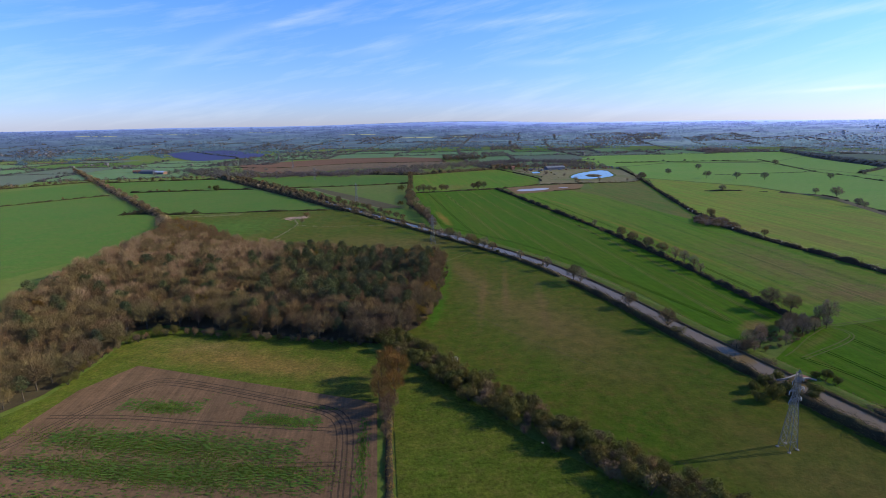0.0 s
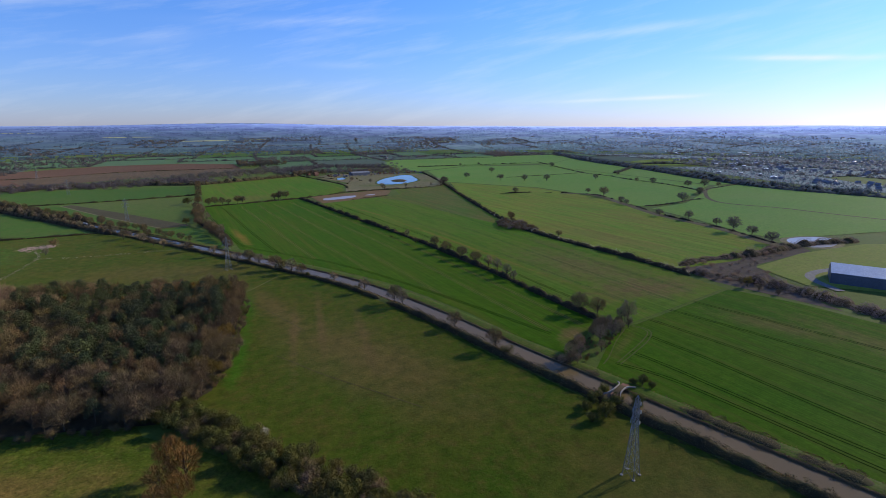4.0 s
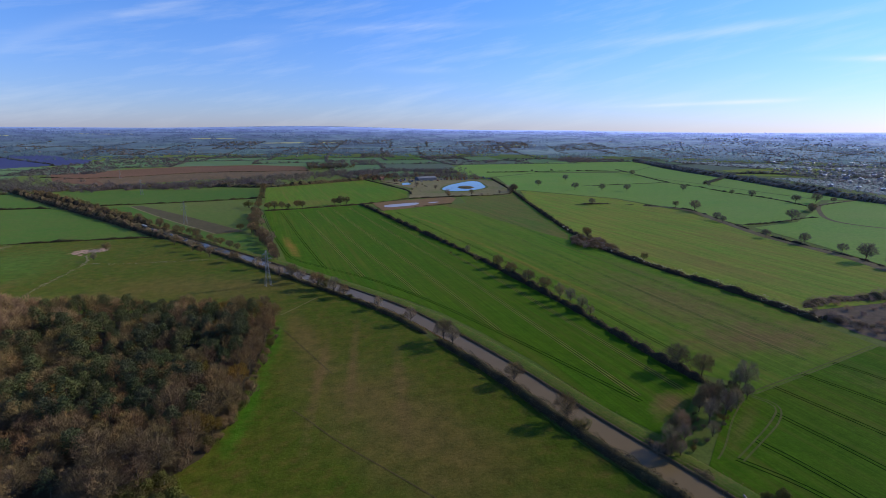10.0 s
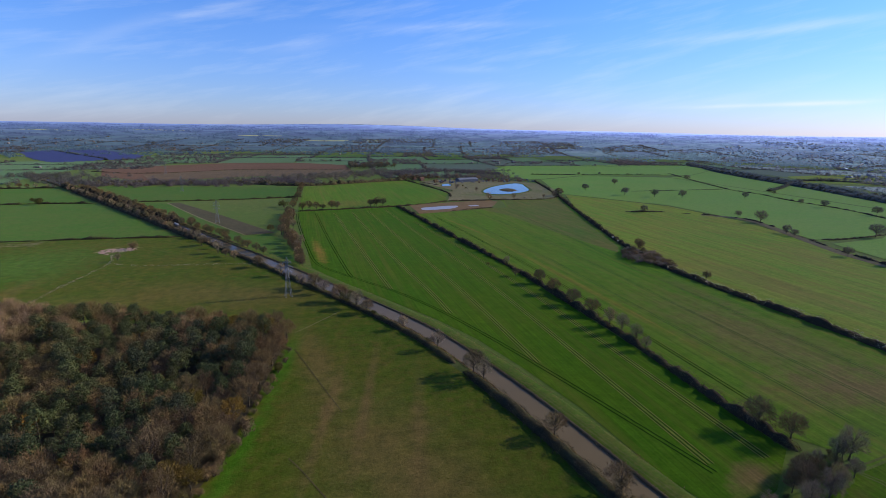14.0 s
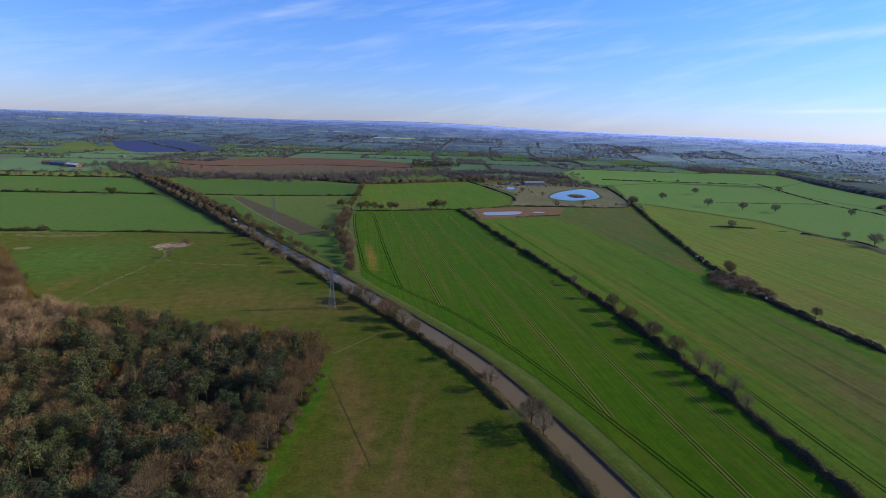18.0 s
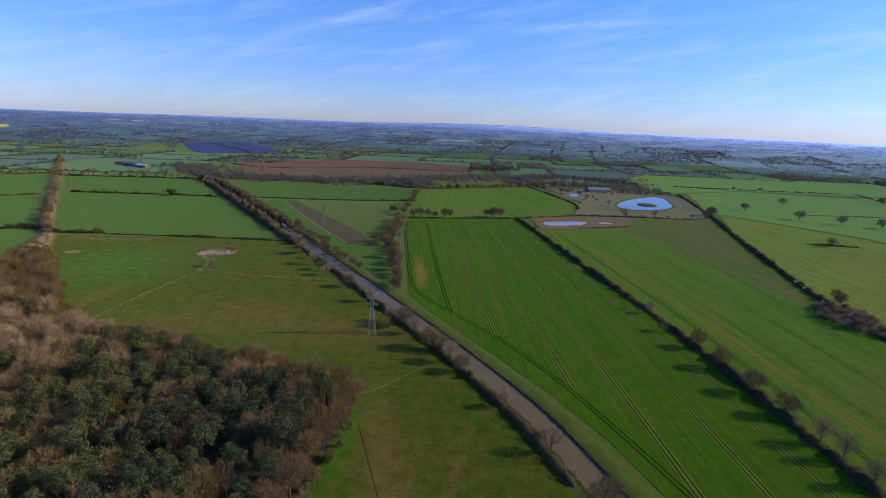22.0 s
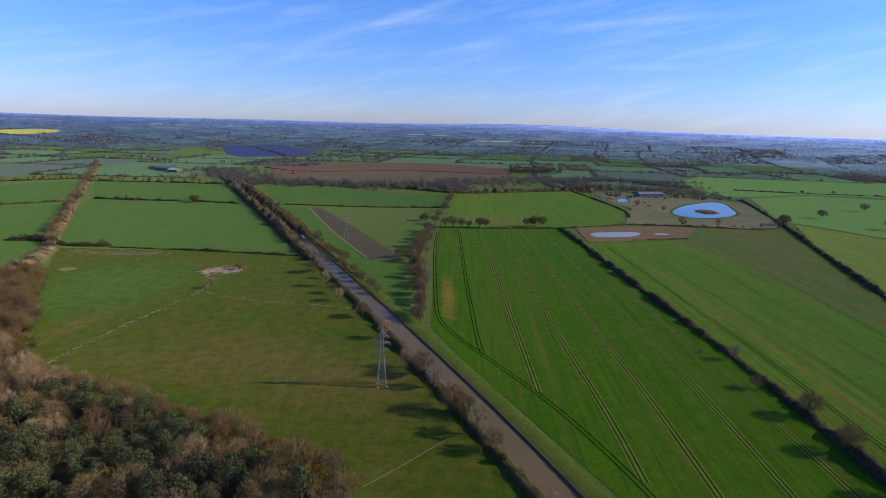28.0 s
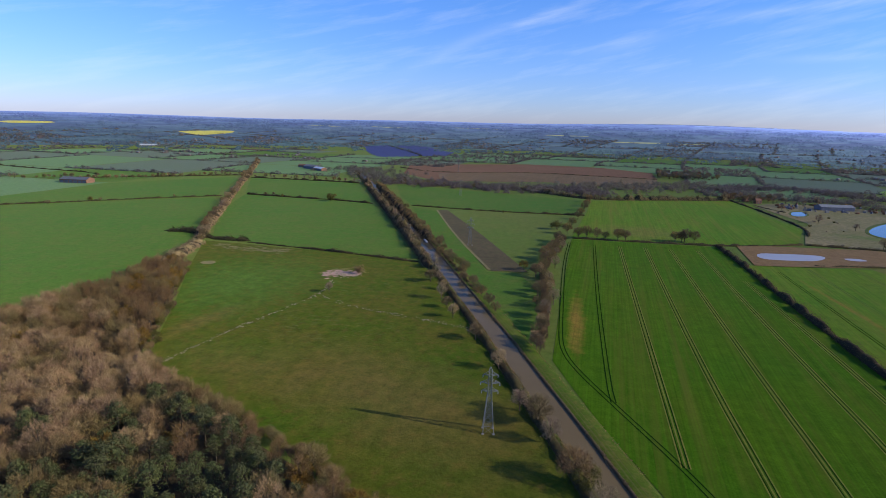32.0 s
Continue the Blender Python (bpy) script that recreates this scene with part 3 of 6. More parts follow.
def bare_tree_parts(h, r, rng, twigs=900, limbs=13, bole=0.25, thick=0.16):
    """Trunk with limbs, and a domed, lumpy crown of twigs, as two (verts, faces)."""
    wood, base, way = [], [], []
    lean = rng.normal(0, 0.03 * h, 2)
    top = np.array([lean[0], lean[1], 0.82 * h])
    wood.append(tube([(0, 0, -0.3), top * 0.3, top * 0.6, top], [0.022 * h * 1.3, 0.018 * h, 0.011 * h, 0.003 * h], 6))
    mid = np.array([0, 0, h * 0.56])
    size = np.array([r, r, h * 0.42])
    for i in range(limbs):
        a = i * 2.4 + rng.uniform(-0.3, 0.3)
        el = math.asin(-0.35 + 1.3 * (i + 0.5) / limbs)
        out = np.array([np.cos(a) * np.cos(el), np.sin(a) * np.cos(el), np.sin(el)])
        end = mid + out * size * rng.uniform(0.62, 0.86)
        start = top * min(0.75, max(bole, end[2] / h - rng.uniform(0.15, 0.3)))
        bend = (start + end) / 2 + rng.normal(0, 0.06 * r, 3) + (0, 0, 0.03 * h)
        wood.append(tube([start, bend, end], [0.010 * h, 0.006 * h, 0.0015 * h], 4))
        k = twigs // limbs
        g = rng.normal(size=(k, 3))
        g /= np.linalg.norm(g, axis=1)[:, None]
        p = end + g * size * 0.34 * rng.uniform(0.3, 1.0, k)[:, None]
        u = rng.uniform(0.3, 1.0, k)[:, None]
        p = np.where(rng.uniform(size=(k, 1)) < 0.25, start + (end - start) * u + rng.normal(0, 0.05 * r, (k, 3)), p)
        base.append(p)
        way.append(0.9 * (p - mid) / size + rng.normal(0, 0.55, (k, 3)) + (0, 0, 0.35))
    base, way = np.vstack(base), np.vstack(way)
    n = len(base)
    return joined(wood), slivers(base, way, rng.uniform(0.14, 0.34, n) * r, rng.uniform(0.7, 1.5, n) * thick, rng)


def pine_parts(h, r, rng, needles=860):
    """A pine: a bare bole and flat-topped tufts of needles on short boughs."""
    wood = [tube([(0, 0, -0.3), (rng.normal(0, 0.2), rng.normal(0, 0.2), 0.5 * h), (0, 0, 0.95 * h)], [0.016 * h * 1.2, 0.012 * h, 0.003 * h], 6)]
    cs, outs = [], []
    clumps = 30
    for i in range(clumps):
        u = (i + 0.5) / clumps
        z = h * (0.46 + 0.5 * u)
        rad = r * (1.0 - 0.8 * u**2.2) * rng.uniform(0.4, 0.95)
        a = i * 2.4 + rng.uniform(-0.4, 0.4)
        c = np.array([np.cos(a) * rad, np.sin(a) * rad, z])
        wood.append(tube([(0, 0, z - 0.06 * h), c], [0.004 * h, 0.0015 * h], 4))
        k = needles // clumps
        g = rng.normal(size=(k, 3))
        g /= np.linalg.norm(g, axis=1)[:, None]
        g[:, 2] = np.where(g[:, 2] < 0, g[:, 2] * 0.4, g[:, 2])
        g *= rng.uniform(0.6, 1.0, k)[:, None]
        cs.append(c + g * (0.36 * r, 0.36 * r, 0.075 * h) * rng.uniform(0.75, 1.25))
        outs.append(g)
    cs = np.vstack(cs)
    return joined(wood), flakes(cs, rng.uniform(0.32, 0.7, len(cs)), rng, np.vstack(outs))


def bush_parts(h, r, rng, leaves=380, size=0.5):
    wood = []
    for i in range(5):
        a = i * 1.3
        wood.append(tube([(0, 0, -0.2), (np.cos(a) * r * 0.3, np.sin(a) * r * 0.3, h * 0.4), (np.cos(a) * r * 0.7, np.sin(a) * r * 0.7, h * 0.8)], [0.08, 0.06, 0.02], 4))
    cs, outs = [], []
    for i in range(9):
        a, u = rng.uniform(0, 6.28), rng.uniform(0.1, 0.75)
        c = np.array([np.cos(a) * r * u, np.sin(a) * r * u, h * rng.uniform(0.35, 0.72)])
        k = leaves // 9
        g = rng.normal(size=(k, 3))
        g /= np.linalg.norm(g, axis=1)[:, None]
        cs.append(c + g * rng.uniform(0.6, 1.0, k)[:, None] * (0.42 * r, 0.42 * r, 0.3 * h))
        outs.append(g)
    cs = np.vstack(cs)
    cs[:, 2] = np.abs(cs[:, 2])
    return joined(wood), flakes(cs, rng.uniform(0.6, 1.3, len(cs)) * size, rng, np.vstack(outs))


KINDS = {}
NAMES = {"laurel": "evergreen_bush", "bush": "leafy_bush", "thorn": "thorn_bush", "scrub": "scrub_bush", "blossom": "blossoming_bush", "elm": "field_tree"}


def kind_of(key, maker, variants, leaf, seed, **how):
    """Some variants of a tree: for each the trunk's and the crown's data."""
    KINDS[key] = []
    for i in range(variants):
        rng = np.random.default_rng(seed + i)
        wood, crown = maker(rng=rng, **how)
        KINDS[key].append((wood, crown, mesh_np("trunk", *wood, M_BARK), mesh_np("crown", *crown, leaf)))


kind_of("oak", bare_tree_parts, 5, M_TWIG, 100, h=13.5, r=5.9, twigs=2300, limbs=21, thick=0.12)
kind_of("ash", bare_tree_parts, 4, M_TWIG_PALE, 200, h=14.5, r=4.9, twigs=1700, limbs=18, thick=0.12)
kind_of("birch", bare_tree_parts, 4, M_TWIG_RED, 300, h=13.0, r=4.0, twigs=1400, limbs=16, thick=0.12)
kind_of("sallow", bare_tree_parts, 3, M_BUD, 400, h=11.0, r=4.6, twigs=950, limbs=13, bole=0.12, thick=0.24)
kind_of("alder", bare_tree_parts, 2, M_CATKIN, 450, h=15.0, r=5.2, twigs=2000, limbs=17, bole=0.06, thick=0.15)
kind_of("elm", bare_tree_parts, 4, M_FIELDTREE, 150, h=13.0, r=6.0, twigs=1500, limbs=17, bole=0.18, thick=0.2)
kind_of("pine", pine_parts, 6, M_NEEDLE, 500, h=14.5, r=4.3, needles=1200)
kind_of("bush", bush_parts, 4, M_SHRUB, 600, h=4.6, r=3.1, leaves=1700, size=0.25)
kind_of("thorn", bush_parts, 3, M_TWIG, 700, h=4.2, r=2.7, leaves=1100, size=0.24)
kind_of("scrub", bush_parts, 3, M_SCRUBTWIG, 750, h=3.6, r=2.9, leaves=900, size=0.26)
kind_of("laurel", bush_parts, 3, M_GREENBUSH, 650, h=4.8, r=3.1, leaves=1900, size=0.32)
kind_of("blossom", bush_parts, 2, M_BLOSSOM, 800, h=4.0, r=2.2, leaves=420, size=0.35)


def tree(key, x, y, scale, label, group="", name="", category="tree"):
    """A tree or bush of its own: an Empty at its foot with trunk and crown."""
    v = KINDS[key][int(RNG.integers(len(KINDS[key])))]
    root = tagged(new(name or NAMES.get(key, key + "_tree")), label, category, group)
    root.matrix_basis = Matrix.LocRotScale((x, y, float(rise(x, y))), Euler((0, 0, RNG.uniform(0, 6.28))), (scale, scale, scale * RNG.uniform(0.9, 1.1)))
    part("trunk", v[2], None, root)
    part("crown", v[3], None, root)
    return root


def placed(piece, x, y, scale, turn):
    """A (verts, faces) piece set down at a place."""
    v, f = piece
    c, s = math.cos(turn), math.sin(turn)
    w = np.stack([v[:, 0] * c - v[:, 1] * s, v[:, 0] * s + v[:, 1] * c, v[:, 2]], 1) * scale
    return w + (x, y, float(rise(x, y))), f


def inside(x, y, ring):
    hit = False
    for (x0, y0), (x1, y1) in zip(ring, ring[1:] + ring[:1]):
        if (y0 > y) != (y1 > y) and x < (x1 - x0) * (y - y0) / (y1 - y0) + x0:
            hit = not hit
    return hit


def scatter(ring, gap, rng, tries=14000):
    """Points inside a ring, no two nearer than the gap."""
    xs, ys = [p[0] for p in ring], [p[1] for p in ring]
    grid, out = {}, []
    for _ in range(tries):
        x, y = rng.uniform(min(xs), max(xs)), rng.uniform(min(ys), max(ys))
        i, j = int(x // gap), int(y // gap)
        if any((x - p) ** 2 + (y - q) ** 2 < gap * gap for a in (-1, 0, 1) for b in (-1, 0, 1) for p, q in grid.get((i + a, j + b), ())):
            continue
        if inside(x, y, ring):
            grid.setdefault((i, j), []).append((x, y))
            out.append((x, y))
    return out


def hedge(pts, h, w, label, leaf=None, per_m=14, size=0.42, rough=0.6, name="hedge", gaps=0.0):
    """A hedge along a line: a lumpy core of stems and a coat of twigs and leaves."""
    line = smooth_line(pts, 2.5)
    n = len(line)
    rng = np.random.default_rng(int(abs(pts[0][0]) * 7 + abs(pts[0][1]) * 3 + n))
    tall = h * (1 + rough * np.convolve(rng.normal(size=n + 8), np.ones(3) / 2.2, "same")[4:-4])
    tall = np.clip(tall, 0.4 * h, 2.0 * h)
    if gaps:
        tall *= np.where(np.convolve(rng.uniform(size=n + 8), np.ones(6) / 6, "same")[4:-4] < 0.5 - (0.5 - gaps) * 0.25, 0.25, 1)
    ends = np.minimum(np.arange(n), np.arange(n)[::-1]) * 2.5
    tall *= np.clip(0.12 + ends / max(w, 3.0), 0, 1)
    wide = w * (0.8 + 0.35 * tall / h) * np.clip(0.2 + ends / max(w, 3.0), 0, 1)
    root = tagged(new(name), label, "hedge")
    x0, y0 = line[n // 2]
    root.location = (x0, y0, 0)
    zr = rise(line[:, 0], line[:, 1])
    section = [(-0.36, -0.1), (-0.34, 0.4), (-0.15, 0.68), (0.15, 0.68), (0.34, 0.4), (0.36, -0.1)]
    vs = np.zeros((n, 6, 3))
    for j, (o, z) in enumerate(section):
        vs[:, j, :2] = side(line, o * wide * rng.uniform(0.8, 1.15, n))
        vs[:, j, 2] = z * tall * rng.uniform(0.85, 1.1, n) + zr
    vs -= (x0, y0, 0)
    i = np.arange((n - 1) * 6).reshape(n - 1, 6)[:, :-1].ravel()
    part("stem_mass", mesh_np("stem_mass", vs.reshape(-1, 3), np.stack([i + 1, i + 7, i + 6, i], 1), M_STEMS), None, root)
    length = 2.5 * (n - 1)
    m = int(length * per_m * 1.7)
    t = rng.uniform(0, n - 1.001, m)
    k = t.astype(int)
    a = rng.uniform(-0.15, np.pi + 0.15, m)
    p = np.stack([np.interp(t, np.arange(n), line[:, 0]), np.interp(t, np.arange(n), line[:, 1])], 1)
    d = np.gradient(line, axis=0)[k]
    d /= np.hypot(d[:, 0], d[:, 1])[:, None]
    lump = 1 + 0.22 * np.sin(t * 1.9 + 3 * np.sin(t * 0.37))
    o = np.cos(a) * wide[k] * 0.5 * lump * rng.uniform(0.75, 1.1, m)
    z = np.maximum(np.sin(a), 0.02) * tall[k] * lump * rng.uniform(0.7, 1.08, m)
    c = np.stack([p[:, 0] + d[:, 1] * o - x0, p[:, 1] - d[:, 0] * o - y0, z + zr[k]], 1)
    part("foliage", mesh_np("foliage", *flakes(c, rng.uniform(0.6, 1.5, m) * size, rng, np.column_stack([d[:, 1] * np.cos(a), -d[:, 0] * np.cos(a), np.sin(a)])), leaf or M_SHRUB_DARK), None, root)
    return root


def drift(name, pts, spread, count, length, width, material, label, z, seed=1, category="grass patch"):
    """A soft-edged drift along a line: many thin flat lozenges, thinning out to its sides."""
    rng = np.random.default_rng(seed)
    line = smooth_line(pts, 2.0)
    n = len(line)
    d = np.gradient(line, axis=0)
    d /= np.maximum(np.hypot(d[:, 0], d[:, 1]), 1e-6)[:, None]
    i = rng.integers(0, n, count)
    o = rng.normal(0, spread, count)
    c = line[i] + np.stack([d[i, 1], -d[i, 0]], 1) * o[:, None] + rng.normal(0, 1.0, (count, 2))
    ln, wd = length * rng.uniform(0.4, 1.3, count) / 2, width * rng.uniform(0.4, 1.3, count) / 2
    along, across = d[i] * ln[:, None], np.stack([d[i, 1], -d[i, 0]], 1) * wd[:, None]
    ring = [along, along * 0.4 + across, -along * 0.5 + across * 0.9, -along, -along * 0.4 - across, along * 0.5 - across * 0.9]
    v = np.stack([np.column_stack([c + p, z + 0.0002 * np.arange(count)]) for p in ring], 1).reshape(-1, 3)
    k = np.arange(count)[:, None] * 6
    f = np.vstack([k + (0, 1, 2), k + (0, 2, 3), k + (0, 3, 4), k + (0, 4, 5)])[:, ::-1]
    return tagged(part(name, mesh_np(name, v, f, material), None), label, category, "", "stuff")


# ---- land ----
def ring_land(name, radii, turns, material, z_off=0.0):
    a = np.linspace(0, 2 * np.pi, turns, endpoint=False)
    vs = [np.stack([20 + r * np.sin(a), 80 + r * np.cos(a)], 1) for r in radii]
    xy = np.vstack(vs)
    v = np.column_stack([xy, rise(xy[:, 0], xy[:, 1]) + z_off])
    f = []
    for i in range(len(radii) - 1):
        j = np.arange(turns)
        k = (j + 1) % turns
        f.append(np.stack([i * turns + j, (i + 1) * turns + j, (i + 1) * turns + k, i * turns + k], 1)[:, ::-1])
    return mesh_np(name, v, np.vstack(f), material)


ground = tagged(part("ground", ring_land("ground", [0.5, 150, 400, 800, 1400, 2000, 2200, 2400, 2600, 2800, 3000, 3200, 3400, 3600, 3800, 4000, 4200, 4400, 4600, 4800, 4940], 160, M_GROUND), None),
                "open green farmland reaching to the horizon", "ground", "", "structure")

FIELD_A = [(22, 738), (157, 757), (169, 610), (178, 510), (186, 430), (188, 340), (189, 240), (187, 172), (165, 156), (142.3, 144.8), (134.3, 171.1), (129.7, 215.5), (121.2, 256.3), (111.6, 292), (98, 325), (75.6, 366.9), (54.7, 404.6), (40.4, 434.4), (31, 455), (27, 560)]
FIELD_B = [(166, 692), (310, 728), (330, 800), (456, 850), (401, 709), (361, 590), (323, 470), (309, 400), (310, 330), (315, 278), (316, 237), (312, 205), (310, 172), (248, 163),
           (203, 157), (205, 165), (193, 182), (193, 240), (192, 340), (190, 430), (182, 510), (173, 610)]
FIELD_C = [(310, 171), (248, 162), (203, 156), (196, 158), (176, 148), (158, 136), (141.8, 124.6), (143.6, 110.2), (152, 73.1), (159.8, 28.1), (171.7, -21.5), (197.7, -121.8), (345, -120), (330, 20), (322, 130)]
PASTURE = [(-92, 600), (-61.5, 560.3), (-33.7, 512.7), (-9.3, 469.4), (8.3, 438.1), (31.7, 396.6), (54.6, 354.9), (76, 311), (87.3, 276.9), (96, 244.2), (105.1, 203.3), (109, 162), (117.8, 121.7), (125.1, 87.8), (131.9, 58.1), (141.8, 16.1), (152.7, -43.5), (169.7, -131.8), (110, -130), (84, 0), (56, 46), (38, 66), (20, 92), (-3, 132), (-36, 176), (-19, 186), (-6, 216), (3, 259), (14, 320), (-33, 348), (-70, 360), (-108, 372), (-148, 388), (-189, 446), (-248, 524), (-296, 594), (-185, 601)]
FIELDS = [
    ("scrubland", [(318, 186), (326, 222), (364, 236), (440, 236), (500, 236), (480, 205), (390, 200), (345, 150), (330, 110)], M_SCRUB, "purplish-brown bare scrubby ground between hedges"),
    ("crop_field", FIELD_A, M_CROP, "bright green young cereal crop beside the canal"),
    ("crop_field", FIELD_B, M_CROP_B, "patchy green cereal crop with dry yellowish drifts"),
    ("crop_field", [(264, 724), (275, 694), (287, 656), (290, 591), (294, 548), (298, 515), (301, 487), (306, 452), (319, 470), (357, 590), (397, 709), (445, 840), (334, 798), (312, 728)], M_CROP_THIN, "thin yellowish-brown strip of cereal crop beside a hedge"),
    ("crop_field", FIELD_C, M_CROP, "bright green cereal crop with clear wheel tracks"),
    ("pasture", PASTURE, M_PASTURE, "rough olive-green grazing pasture between wood and canal"),
    ("meadow", [(-30, 104), (-30, -130), (100, -130), (76, 0), (50, 42), (16, 84), (-8, 126), (-34, 162)], M_MEADOW, "tussocky green grass strip beside a scrubby hedge"),
    ("headland", [(-40, 164), (-42, 172), (-98, 190), (-152, 210), (-163, 204), (-165, 166), (-170, 138), (-182, 118), (-230, 20), (-200, -60), (-168, 96), (-160, 142), (-145, 163), (-42, 117), (-36, 108), (-26, 108), (-27, 150)], M_MEADOW, "grassy headland between ploughed land and woodland"),
    ("ploughed_field", [(-36, 113), (-42, 117), (-145, 163), (-160, 142), (-170, 96), (-205, -70), (-36, -100)], M_SOIL, "brown ploughed soil with wheel ruts and green seedling drifts"),
    ("crop_field", [(-296, 604), (-185, 607), (-98, 606), (-130, 665), (-168, 728), (-212, 800), (-244, 850), (-310, 858), (-385, 850), (-450, 850), (-424, 796), (-372, 700)], M_LUSH, "bright green level grass field between hedges"),
    ("crop_field", [(-455, 858), (-385, 858), (-310, 864), (-252, 862), (-300, 940), (-366, 1045), (-450, 1043), (-575, 1030), (-520, 950)], M_LUSH, "bright green narrow grass field"),
    ("grass_field", [(-310, 590), (-330, 618), (-440, 782), (-468, 806), (-583, 700), (-660, 650), (-760, 560), (-620, 330), (-320, 300), (-262, 420), (-252, 500)], M_LUSH, "smooth green grass field beyond the wood"),
    ("grass_field", [(-472, 815), (-583, 708), (-660, 660), (-690, 640), (-760, 760), (-705, 880), (-610, 1025), (-580, 1000), (-500, 860)], M_LUSH, "long bright green grass field by a farm lane"),
    ("crop_field", [(-300, 1066), (25, 1014), (26, 878), (-86, 866), (-196, 866), (-240, 935)], M_LUSH, "green grass field between a belt of trees and hedges"),
    ("grass_field", [(-176, 846), (-150, 838), (-26, 600), (-4, 600), (4, 720), (14, 862), (-86, 853)], M_GROUND, "dull green grass field with a bare strip"),
    ("ploughed_strip", [(-152, 842), (-140, 846), (-66, 720), (-2, 602), (-30, 596), (-88, 702)], M_STRIPSOIL, "narrow strip of bare brown soil"),
    ("grass_field", [(-140, 812), (-152, 838), (-190, 850), (-110, 690), (-52, 592), (-12, 520), (16, 462), (22, 470), (10, 560), (-8, 596), (-32, 592)], M_LUSH, "grassy strip beside the canal"),
    ("crop_field", [(34, 1020), (240, 1118), (262, 1080), (250, 1000), (272, 900), (238, 802), (160, 764), (22, 745), (28, 870)], M_CROP_B, "green crop field in front of a farmyard"),
    ("grass_field", [(408, 712), (470, 850), (560, 700), (566, 570), (540, 450), (520, 360), (496, 284), (470, 236), (390, 215), (322, 222), (320, 280), (316, 335), (315, 398), (330, 466), (368, 585)], M_DULL, "sloping yellow-green field between two hedges"),
    ("grass_field", [(462, 860), (548, 1104), (700, 1180), (900, 1120), (890, 860), (872, 580), (736, 512), (640, 462), (550, 452), (575, 570), (568, 705), (478, 850)], M_PARK, "large green parkland field with scattered trees"),
    ("grass_field", [(552, 440), (636, 450), (740, 502), (870, 566), (960, 560), (958, 362), (900, 240), (700, 200), (556, 236), (510, 250), (500, 276), (528, 352)], M_PARK, "yellow-green field crossed by a wet ditch"),
    ("grass_field", [(880, 580), (928, 572), (966, 690), (1042, 890), (1122, 1170), (1172, 1290), (1000, 1165), (905, 1125), (896, 860)], M_PARK, "narrow green field beside a railway"),
    ("grass_mound", [(366, 150), (382, 196), (463, 204), (552, 196), (640, 150), (640, 40), (470, 60), (400, 110)], M_MOUND, "mown yellow-green grass mound beside a works building"),
    ("grass_field", [(478, 1108), (560, 1120), (700, 1190), (1000, 1170), (1180, 1300), (1320, 1520), (1000, 1540), (640, 1520), (540, 1380)], M_PARK, "wide green field behind the pond"),
    ("ploughed_field", [(-424, 1460), (-292, 1560), (-152, 1650), (40, 1650), (157, 1560), (156, 1402), (148, 1302), (55, 1211), (-57, 1236), (-253, 1150), (-360, 1250)], M_REDSOIL, "large reddish-brown ploughed field behind a belt of trees"),
    ("ploughed_field", [(-295, 1290), (-116, 1412), (156, 1402), (148, 1302), (129, 1200), (-60, 1236), (-250, 1160)], M_SOIL, "dark brown ploughed field behind a belt of trees"),
    ("yard", [(262, 1078), (290, 940), (276, 905), (245, 806), (320, 808), (420, 800), (452, 850), (490, 930), (500, 1020), (470, 1080), (380, 1130), (300, 1120)], M_SAND, "bare earthy farmyard ground round a pond"),
    ("stubble_field", [(1259, 1116), (1499, 1154), (1654, 1058), (1405, 824), (1156, 975)], M_DULL, "pale yellowish field in front of the town"),
    ("town_ground", [(1022, 470), (1050, 560), (1120, 760), (1175, 905), (1240, 860), (1330, 760), (1250, 600), (1150, 460), (1120, 200), (1030, 260)], M_TOWN, "built-up ground at the edge of a town, tinted with blue haze"),
    ("earth_patch", [(176, 770), (205, 781), (250, 790), (290, 800), (312, 800), (318, 786), (300, 752), (288, 734), (262, 722), (236, 712), (200, 700), (174, 694)], M_EARTH, "bare brown earth round a shallow pool"),
]
for i, (nm, ringpts, mat, lab) in enumerate(FIELDS):
    poly_sheet(nm, ringpts, 0.10 + 0.012 * i, mat, lab)

# canal: water between low banks
CANAL = smooth_line([(196.7, -191.8), (181.7, -121.8), (163.8, -41.8), (152.7, 18.5), (142.9, 60.1), (136, 90.1), (129.8, 123.6), (120.9, 164), (114.6, 205), (105.4, 245.9), (96.9, 278.3), (86, 311.8), (64.9, 354.4), (42.4, 397.3), (19.2, 439.3), (1.9, 471.4), (-20.6, 510.8), (-47.4, 557.3), (-79.8, 614.1), (-115, 675), (-152, 737), (-205, 825), (-262, 920), (-365, 1090), (-430, 1190), (-520, 1330)], 4.0)
tagged(part("water", strip("water", CANAL, [(-5.6, 0.45), (0, 0.45), (5.6, 0.45)], M_WATER), None), "still brown canal water reflecting the sky", "canal", "", "structure")
tagged(part("canal_bank", strip("canal_bank", CANAL, [(-11, 0.05), (-9, 0.5), (-6.6, 0.7), (-5.3, 0.6), (-5.2, 0.0)], M_BANK), None), "low grassy canal bank under the hedge", "canal bank", "", "structure")
tagged(part("towpath_bank", strip("towpath_bank", CANAL, [(5.2, 0.0), (5.3, 0.6), (6.2, 0.95), (12.6, 0.95), (14.6, 0.08)], M_VERGE), None), "grassy towpath verge beside the canal", "canal bank", "", "structure")
tagged(part("bank_edge", strip("bank_edge", CANAL, [(5.1, 0.3), (5.35, 0.99), (6.3, 0.99), (6.6, 0.9)], M_STRIP), None), "crumbling bare brown edge of the towpath", "canal bank", "", "structure")
